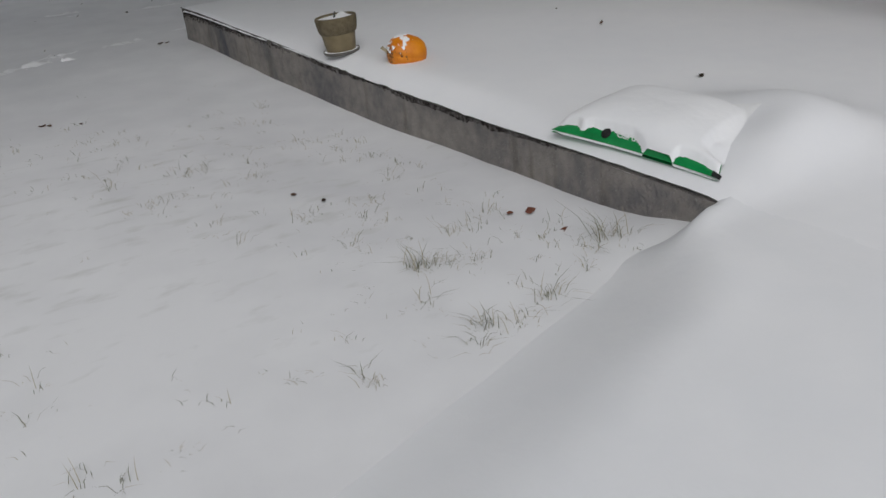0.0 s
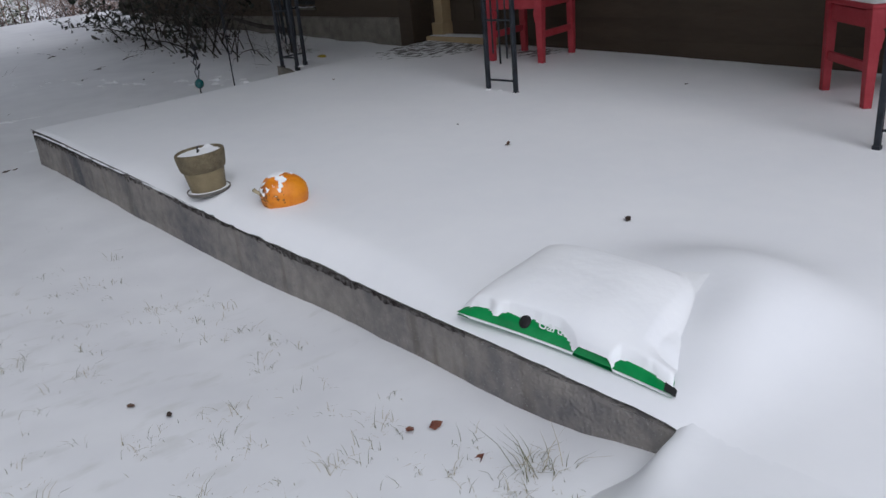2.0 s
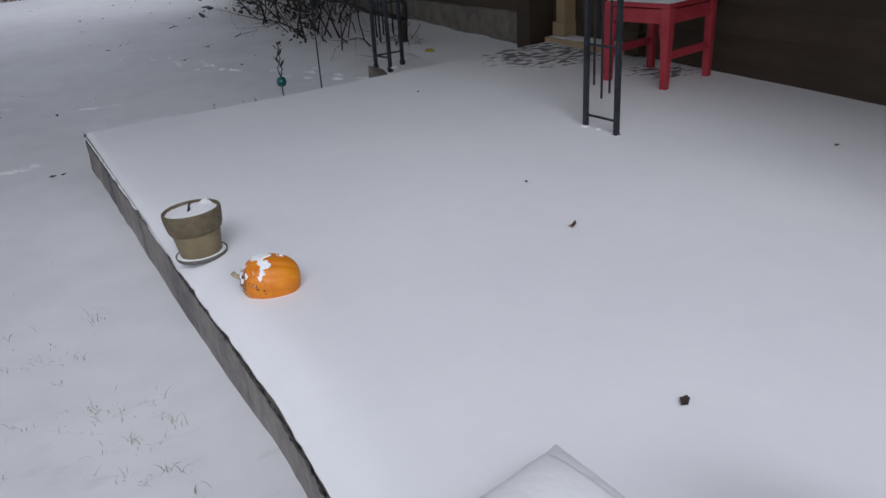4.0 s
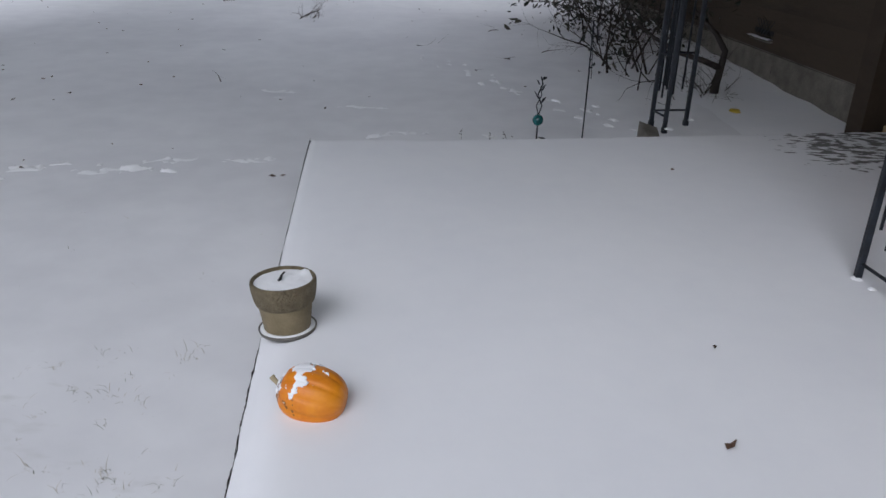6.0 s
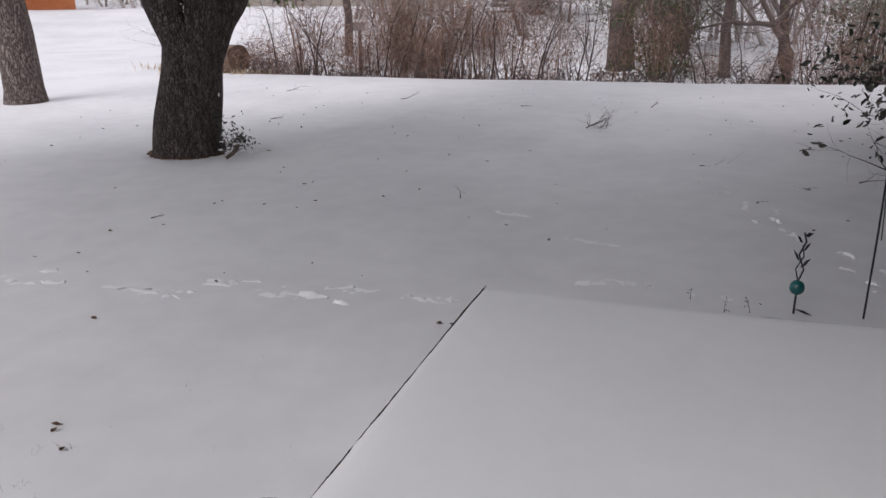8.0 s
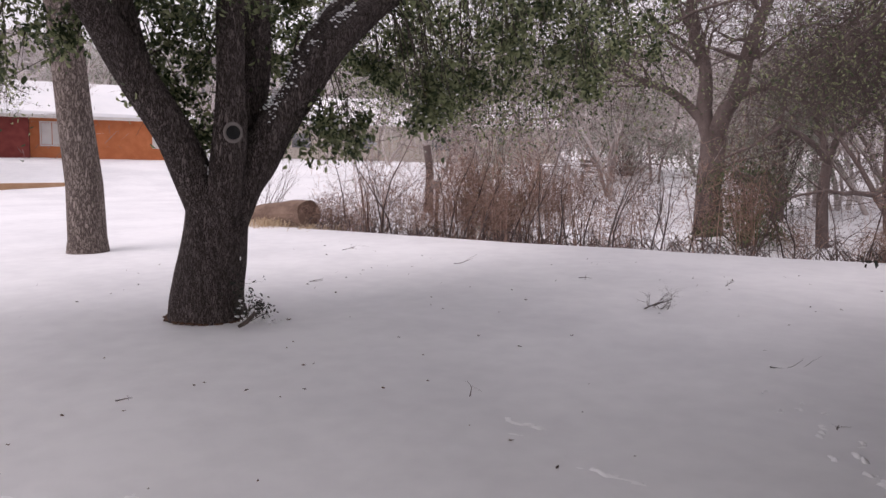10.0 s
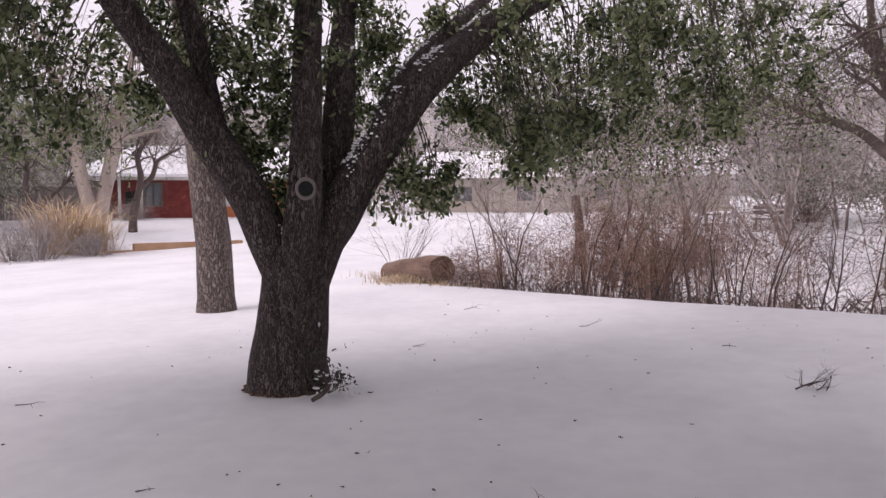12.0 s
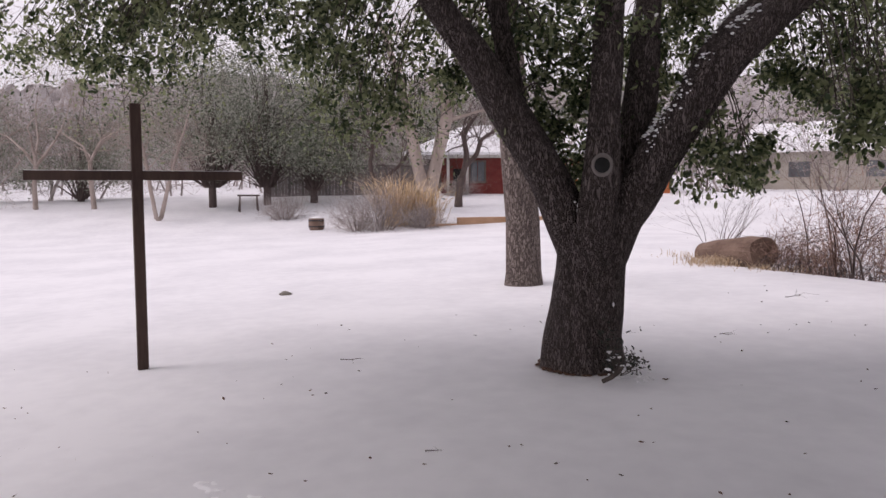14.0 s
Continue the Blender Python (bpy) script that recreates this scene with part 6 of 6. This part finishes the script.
q = Soup(); q.grid(24, 5, lambda u, v: (-1.0 + 2.0 * u, 0.19 - 0.42 * u + 0.2 * (v - 0.5), 0.435 + 0.225 * u + 0.02 * math.sin(math.pi * v) - 0.03 * (2 * v - 1) ** 2 + 0.02 * fbm(u * 8, v)))
sn = thing("log_snow", q, FRESH, "snow lying along the top of the log", "snow", kind="structure"); sn.matrix_world = Matrix.Translation(O)
def straw_clump(at, n, h, spread, seed, label, name="straw_clump", fan=0.5, material=None, width=0.006):
    r = np.random.default_rng(seed); q = Soup()
    for k in range(n):
        a = r.uniform(0, 6.3); p = Vector((r.normal() * spread, r.normal() * spread, -0.05))
        l = h * r.uniform(0.5, 1.1); d = Vector((math.cos(a), math.sin(a), 0)) * fan * l * r.uniform(0.2, 1)
        sd = Vector((-d.y, d.x, 0)).normalized() * width
        m1, tip = p + d * 0.4 + Vector((0, 0, l * 0.65)), p + d + Vector((0, 0, l * r.uniform(0.6, 0.95)))
        q.add([p - sd, p + sd, m1 + sd, m1 - sd, tip], [(0, 1, 2, 3), (3, 2, 4)])
    o = thing(name, q, material or STRAW, label, "dry grass", "dry grass clumps", kind="stuff"); o.matrix_world = Matrix.Translation(at)
straw_clump(on_ground(-11.5, 15.95), 460, 0.30, 0.30, 1, "flattened dry straw beside the log", fan=1.0)
straw_clump(on_ground(-10.3, 16.2), 160, 0.26, 0.35, 2, "flattened dry straw beside the log", fan=1.0)
straw_clump(on_ground(-13.2, 16.8), 90, 0.25, 0.4, 3, "pale dry grass in the snow", fan=0.8)
straw_clump(on_ground(-32.6, 16.4), 420, 3.0, 0.3, 4, "tall golden ornamental grass", fan=1.5, material=GOLD, width=0.014)
straw_clump(on_ground(-32.4, 17.7), 240, 2.4, 0.35, 5, "tall golden ornamental grass", fan=1.6, material=GOLD, width=0.014)
q = upright_shrub(91, 1.7, 12, 2, 0.5, 0.011, 0.55)
o = thing("dry_shrub", q, BACK_BARK, "bare fan-shaped shrub beside the log", "shrub"); o.matrix_world = Matrix.Translation(on_ground(-13.2, 17.6))

# ---- across the road: house, fence, trees ----
A, B = Vector((-46.6, 23.4, 0)), Vector((-36.6, 37.4, 0))
ALONG = (B - A).normalized(); OUT = Vector((ALONG.y, -ALONG.x, 0))
LEN = (B - A).length
H0 = 0.95
END = 15.75
hm = Matrix((ALONG, -OUT, Vector((0, 0, 1)))).transposed().to_4x4()
hm.translation = Vector((A.x, A.y, H0))
house = new("brick_house"); house.matrix_world = hm
tagged(house, "low brick ranch house with a snowy roof across the road", "house")
def hp(name, soup, material, parent=house, label="", bevel=0.0):
    return part(name, soup, material, parent, label, smooth=False, bevel=bevel)
q = Soup(); q.box(1.2, 7.0, 0, 7, -0.8, 2.8); hp("red_wall", q, BRICK_RED, label="dark red brick wall")
q = Soup(); q.box(7.0, 9.9, 0.75, 7, -0.8, 2.8); hp("set_back_wall", q, BRICK_ORANGE, label="orange brick wall set back")
q = Soup(); q.box(9.9, END, 0.2, 7, -0.8, 2.95); hp("orange_wall", q, BRICK_ORANGE, label="orange brick wall")
q = Soup()
q.add([(-1, -1.6, 2.8), (END + 0.5, -0.6, 2.8), (END + 0.5, 8, 2.8), (-1, 8, 2.8), (2.0, 3.5, 5.0), (END - 2.6, 3.5, 5.0), (-1, -1.6, 2.98), (END + 0.5, -0.6, 2.98), (END + 0.5, 8, 2.98), (-1, 8, 2.98)],
      [(0, 3, 2, 1), (0, 1, 7, 6), (1, 2, 8, 7), (2, 3, 9, 8), (3, 0, 6, 9), (6, 7, 5, 4), (7, 8, 5), (8, 9, 4, 5), (9, 6, 4)])
hp("roof", q, SNOW, label="snow-covered hipped roof")
q = Soup(); q.box(-1, END + 0.5, -0.72, -0.62, 2.62, 2.8); hp("fascia", q, PALE)
for x in (1.75, 3.0):
    q = Soup(); q.box(x, x + 0.16, -0.9, -0.74, -0.8, 2.8); hp("porch_post", q, PALE, bevel=0.02)
q = Soup(); q.box(2.0, 2.75, -0.04, 0.02, -0.2, 1.95); hp("front_door", q, BLACK_PRINT, label="dark front door")
for x, w, y, wall_label in ((3.15, 0.95, -0.03, ""), (7.6, 1.15, 0.72, ""), (13.8, 0.95, 0.17, "")):
    q = Soup()
    for a0, a1, b0, b1 in ((x - 0.08, x + w + 0.08, 1.02, 1.1), (x - 0.08, x + w + 0.08, 2.4, 2.48), (x - 0.08, x, 1.1, 2.4), (x + w, x + w + 0.08, 1.1, 2.4)):
        q.box(a0, a1, y - 0.06, y + 0.05, b0, b1)
    wf = hp("window", q, FOOTING if x < 5 else PALE, label="grey-framed window" if x < 5 else "white-framed window")
    for k in range(2):
        q = Soup(); q.box(x + w / 2 * k + 0.02, x + w / 2 * (k + 1) - 0.02, y - 0.01, y + 0.03, 1.12, 2.38)
        hp("pane", q, GLASS if x < 5 else PALE, wf)
# timber edging of the drive
for (x0, y0, x1, y1, hgt) in ((-31.7, 19.1, -31.2, 24.2, 0.34), (-31.4, 17.3, -31.7, 19.05, 0.12)):
    q = Soup(); L2 = math.hypot(x1 - x0, y1 - y0); q.box(0, L2, -0.12, 0.12, -0.1, hgt)
    o = thing("drive_edging", q, EDGING, "low weathered timber edging by the snowy drive", "edging", "drive edging", smooth=False, bevel=0.02)
    o.matrix_world = Matrix.Translation(on_ground(x0, y0)) @ Matrix.Rotation(math.atan2(y1 - y0, x1 - x0), 4, "Z")
# grey board fence
fence = empty("board_fence", on_ground(-48.2, 13.2), "weathered grey board fence behind shrubs", "fence")
s = Soup(); s.box(0, 0.2, -0.02, 0.02, -0.3, 2.0); bme = s.mesh("fence_board", FENCE, False)
for k in range(52):
    b = new("fence_board", bme); b.parent = fence
    b.matrix_local = Matrix.Translation((0.28 * 0.21 * k, 0.96 * 0.21 * k, 0.02 * (k % 3))) @ Matrix.Rotation(radians(74), 4, "Z")
# barrel, snowy shrubs
O = on_ground(-33.4, 12.8)
br = empty("planter_barrel", O, "half barrel planter with a cap of snow", "planter")
q = Soup(); q.lathe([(0.30, -0.1), (0.36, 0.25), (0.34, 0.52), (0.31, 0.52), (0.30, 0.45), (0.0, 0.45)], seg=20); part("staves", q, LOG, br)
for z in (0.12, 0.4):
    q = Soup(); q.lathe([(0.35, z), (0.372, z), (0.372, z + 0.05), (0.35, z + 0.05)], seg=20); part("hoop", q, IRON, br)
q = Soup(); q.lathe([(0.32, 0.5), (0.25, 0.56), (0.1, 0.6), (0.0, 0.6)], seg=16); part("barrel_snow", q, FRESH, br)
def frosted_shrub(at, w, h, seed, label):
    r = np.random.default_rng(seed); ob = empty("frosted_shrub", at, label, "shrub", "frosted shrubs")
    q = Soup()
    for k in range(46):
        a = r.uniform(0, 6.3); t = r.uniform(0, 1)
        sprout(q, (w * 0.3 * math.cos(a) * t, w * 0.3 * math.sin(a) * t, -0.05), (0.9 * math.cos(a) * t, 0.9 * math.sin(a) * t, 0.7), h * r.uniform(0.7, 1.1), 0.022, 2, r, 0.8, -0.03, 3, None, (3, 4), 3)
    part("stem_tangle", q, FROST_HAZE_TWIG, ob, kind="stuff")
    c = r.normal(size=(1500, 3)) * np.array([w * 0.42, w * 0.42, h * 0.3]) + np.array([0, 0, h * 0.5])
    sprays("twig_spray", c[c[:, 2] > 0.05], 0.3, FROST_HAZE_TWIG, ob, seed, 0.4)
frosted_shrub(on_ground(-31.0, 15.0), 2.0, 1.75, 71, "rounded bare shrub white with frost")
frosted_shrub(on_ground(-31.6, 14.2), 1.6, 1.4, 72, "rounded bare shrub white with frost")
frosted_shrub(on_ground(-38.0, 12.3), 1.6, 1.1, 73, "low brown shrub capped with snow")
frosted_shrub(on_ground(-31.2, 17.2), 1.2, 0.9, 74, "low brown shrub capped with snow")
frosted_shrub(on_ground(-43.6, 24.6), 1.6, 1.0, 75, "low clipped shrub by the porch")
# trees beyond the road
forked_tree("road_tree", on_ground(-40.6, 6.45), [(0, 0, -0.3, 0.16), (0, 0, 0.2, 0.13)], [[(0, -0.1, 0.1, 0.11), (0.1, -0.35, 1.6, 0.10), (0, -0.6, 3.4, 0.08), (0.2, -1.2, 6.2, 0.03)], [(0, 0.1, 0.1, 0.11), (0, 0.45, 1.5, 0.10), (0.1, 0.9, 3.2, 0.08), (0, 1.8, 6.0, 0.03)]], FROST_HAZE_TAN, "frosted tree with slender twin stems, paled for haze", "roadside trees", 81)
forked_tree("road_tree", on_ground(-36.6, 19.6), [(0, 0, -0.3, 0.5), (0, 0, 0.4, 0.42), (0, 0, 1.4, 0.42)],
            [[(0, -0.1, 0.9, 0.33), (-0.1, -0.55, 2.6, 0.31), (-0.2, -0.9, 4.6, 0.29), (-0.3, -1.5, 7.0, 0.22), (-0.3, -2.6, 10.0, 0.08)], [(0, 0.1, 0.9, 0.36), (0.1, 0.45, 2.6, 0.34), (0.2, 0.95, 4.8, 0.32), (0.2, 1.5, 7.5, 0.22), (0.3, 2.2, 10.5, 0.08)]], FROST_HAZE_TAN, "thick tan tree forked low by the drive", "roadside trees", 83)
forked_tree("road_tree", on_ground(-38.0, 22.0), [(0, 0, -0.3, 0.26), (0, 0.05, 0.7, 0.2), (0.0, 0.2, 1.6, 0.2)],
            [[(0, 0.2, 1.4, 0.18), (0, 0.5, 2.8, 0.16), (0, 0.4, 4.0, 0.13), (0, 1.2, 5.2, 0.06)], [(0, 0.35, 2.2, 0.14), (0, 1.1, 2.9, 0.13), (0, 1.5, 3.8, 0.10), (0, 2.8, 4.5, 0.04)]], BACK_BARK, "dark crooked tree in front of the brick house", "roadside trees", 84, twig=0.4)
forked_tree("road_tree", on_ground(-38.6, 17.4), [(0, 0, -0.3, 0.2), (0, 0, 0.6, 0.16), (0.0, 0.1, 1.4, 0.15)],
            [[(0, 0.1, 1.2, 0.14), (0, -0.3, 2.4, 0.12), (0, -0.2, 3.8, 0.09), (0, -1.0, 5.2, 0.04)], [(0, 0.1, 1.2, 0.12), (0, 0.7, 1.9, 0.11), (0, 1.4, 2.5, 0.08), (0, 2.2, 3.6, 0.03)]], BACK_BARK, "dark crooked tree behind the tall grass", "roadside trees", 88, twig=0.4)
for x, y, w, h, n, sd, lift, label in ((-44.5, 9.6, 4.2, 9.2, 110, 41, 0.32, "spreading frosted evergreen across the road, paled for haze"), (-44.0, 12.6, 4.0, 10.0, 120, 42, 0.30, "spreading frosted evergreen across the road, paled for haze"),
                                  (-43.4, 15.2, 3.0, 7.0, 90, 43, 0.30, "dark dense evergreen by the board fence"), (-47.0, 18.4, 2.8, 9.0, 70, 48, 0.28, "tall frosted evergreen behind the board fence, paled for haze")):
    evergreen(on_ground(x, y), w, h, n, sd, FAR_LEAF, label, "road_evergreen", 0.15, lift, 130)
evergreen(on_ground(-52.0, 2.6), 3.2, 6.4, 56, 44, FROST_HAZE_LEAF, "frosted grey-green tree far across the road, paled for haze", "road_evergreen", 0.16, 0.22)
evergreen(on_ground(-54.0, -3.6), 3.4, 7.0, 60, 45, FROST_HAZE_LEAF, "frosted grey-green tree far across the road, paled for haze", "road_evergreen", 0.16, 0.22)
evergreen(on_ground(-57.0, 29.0), 4.4, 10.0, 90, 46, FROST_HAZE_LEAF, "tall frosted tree behind the brick house, paled for haze", "road_evergreen", 0.2, 0.25)
evergreen(on_ground(-50.0, 40.0), 4.4, 10.0, 90, 47, FROST_HAZE_LEAF, "tall frosted tree behind the brick house, paled for haze", "road_evergreen", 0.2, 0.25)
for x, y, h, sd in ((-46.5, 3.4, 8.0, 85), (-47.5, 0.4, 7.5, 86), (-49.0, -3.0, 8.5, 87), (-51.0, 6.0, 8.5, 89)):
    bare_tree("road_tree", on_ground(x, y), h, 0.14, sd, FROST_HAZE_TAN, "frosted bare tree across the road, paled for haze", 4, 3, "roadside trees", 0.8)
# a tan building with a snowy roof beyond the gully
far = empty("far_building", on_ground(-36.0, 58.0), "long low tan building with a snowy roof far off", "building")
far.matrix_world = Matrix.Translation(on_ground(-36.0, 58.0)) @ Matrix.Rotation(radians(28), 4, "Z")
q = Soup(); q.box(-13, 13, 0, 9, -3, 3.0); part("wall", q, TAN_WALL, far, smooth=False)
q = Soup(); q.add([(-13.6, -0.6, 2.95), (13.6, -0.6, 2.95), (13.6, 9.6, 2.95), (-13.6, 9.6, 2.95), (-13.6, 4.5, 5.6), (13.6, 4.5, 5.6)], [(0, 1, 5, 4), (2, 3, 4, 5), (0, 4, 3), (1, 2, 5), (0, 3, 2, 1)]); part("roof", q, SNOW, far, "snow-covered roof", smooth=False)
for x in (-9.5, -4.0, 2.5, 8.0):
    q = Soup(); q.box(x, x + 1.6, -0.05, 0.05, 1.0, 2.2); part("window", q, GLASS, far, smooth=False)
# small things on the far bank
O = on_ground(-10.75, 22.5)
sign = empty("sign_post", O, "small dark board on a post beyond the gully", "sign")
q = Soup(); q.box(-0.04, 0.04, -0.04, 0.04, -0.3, 1.75); part("post", q, BACK_BARK, sign, smooth=False)
q = Soup(); q.box(-0.2, 0.2, -0.07, -0.03, 1.7, 1.95); part("board", q, FENCE, sign, smooth=False, bevel=0.01)
O = on_ground(-12.4, 41.0)
seat = empty("park_bench", O, "dark slatted bench on the far bank", "bench")
seat.matrix_world = Matrix.Translation(O) @ Matrix.Rotation(radians(20), 4, "Z")
for z in (0.45, 0.72, 0.95):
    q = Soup(); q.box(-0.95, 0.95, -0.05 + (0.12 if z > 0.5 else -0.3), 0.05 + (0.12 if z > 0.5 else 0.1), z, z + (0.06 if z < 0.5 else 0.16)); part("slat", q, FENCE, seat, smooth=False, bevel=0.01)
for x in (-0.8, 0.8):
    q = Soup(); q.box(x - 0.05, x + 0.05, -0.3, 0.2, -0.2, 0.45); part("leg", q, FENCE, seat, smooth=False)
# a far belt of frosted woods closing the distance, colours paled for haze
kinds = []
for k in range(5):
    r = np.random.default_rng(200 + k); q = Soup(); ends = []
    for j in range(2):
        sprout(q, (0.4 * r.normal(), 0.4 * r.normal(), -0.4), (0.12 * r.normal(), 0.12 * r.normal(), 1.0), 6.5, 0.09, 2, r, 0.75, 0.0, 4, ends, (6, 8), 5, 0.2)
    kinds.append((np.array(q.v), q.f, np.array([tuple(e) for e in ends])))
woods, tips = Soup(), []
r12 = np.random.default_rng(5)
for k in range(150):
    a = radians(66 + 130 * (k + r12.uniform()) / 150); d = r12.uniform(52, 88)
    if a < radians(118): d = r12.uniform(32, 58)
    x, y = d * math.cos(a), d * math.sin(a)
    v, f, e = kinds[k % 5]
    sc, tn = r12.uniform(0.7, 1.3), r12.uniform(0, 6.3)
    turn2 = np.array([[math.cos(tn), math.sin(tn), 0], [-math.sin(tn), math.cos(tn), 0], [0, 0, 1]]) * sc
    at = np.array([x, y, ground_z(x, y)])
    woods.add((v @ turn2 + at).tolist(), f)
    e2 = np.repeat(e, 2, 0)
    tips.append(e2 @ turn2 + at + r12.normal(size=e2.shape) * 0.5)
    low = r12.normal(size=(40, 3)) * np.array([1.6, 1.6, 0.7]) + np.array([0, 0, 1.0])
    tips.append(low + at)
w = thing("far_woods", woods, FROST_HAZE_TWIG, "distant belt of frosted bare trees paled for haze", "woods", kind="stuff")
sprays("twig_spray", np.concatenate(tips), 0.95, FROST_HAZE_TWIG, w, 23, 0.4)
for d0, lowest, rise, sd in ((98.0, 5.0, 5.5, 1.0), (150.0, 12.0, 8.0, 7.0)):
    q = Soup()
    def ridge(u, v):
        a = radians(30 + 195 * u)
        top = lowest + rise * (0.5 + 0.5 * fbm(u * 26 + sd, 0.4)) + 1.6 * fbm(u * 160, sd) + 0.8 * fbm(u * 420, sd)
        d = d0 + 9.0 * v + 2.5 * fbm(u * 210 + sd, v * 7) + 1.2 * fbm(u * 500, v * 19 + sd)
        return (d * math.cos(a), d * math.sin(a), ground_z(d * math.cos(a), d * math.sin(a)) - 1.0 + top * math.sin(v * math.pi / 2))
    q.grid(900, 16, ridge)
    thing("backdrop", q, FAR_RIDGE, "far wooded ridge, its pale colour standing in for haze", "woods", kind="structure")
q = Soup()
q.tube([(-62, -12, 6.2), (-55, 4, 5.6), (-50, 20, 6.0)], 0.018, 5)
thing("power_line", q, BLACK_PRINT, "thin overhead wire across the road", "wire")

# dark trestle under the trees across the road
tz = ground_z(-42.0, 11.2)
trestle = empty("garden_trestle", (-42.0, 11.2, tz), "small dark wooden trestle under frosted trees", "trestle")
for x in (-0.5, 0.5):
    for s2 in (-1, 1):
        q = Soup(); q.tube([(0.3 * x * 0.2 + s2 * 0.22, x, -0.1), (0, x * 0.9, 0.85)], 0.045, 5); part("leg", q, BACK_BARK, trestle)
q = Soup(); q.tube([(0, -0.6, 0.85), (0, 0.6, 0.85)], 0.05, 5); part("top_rail", q, BACK_BARK, trestle)
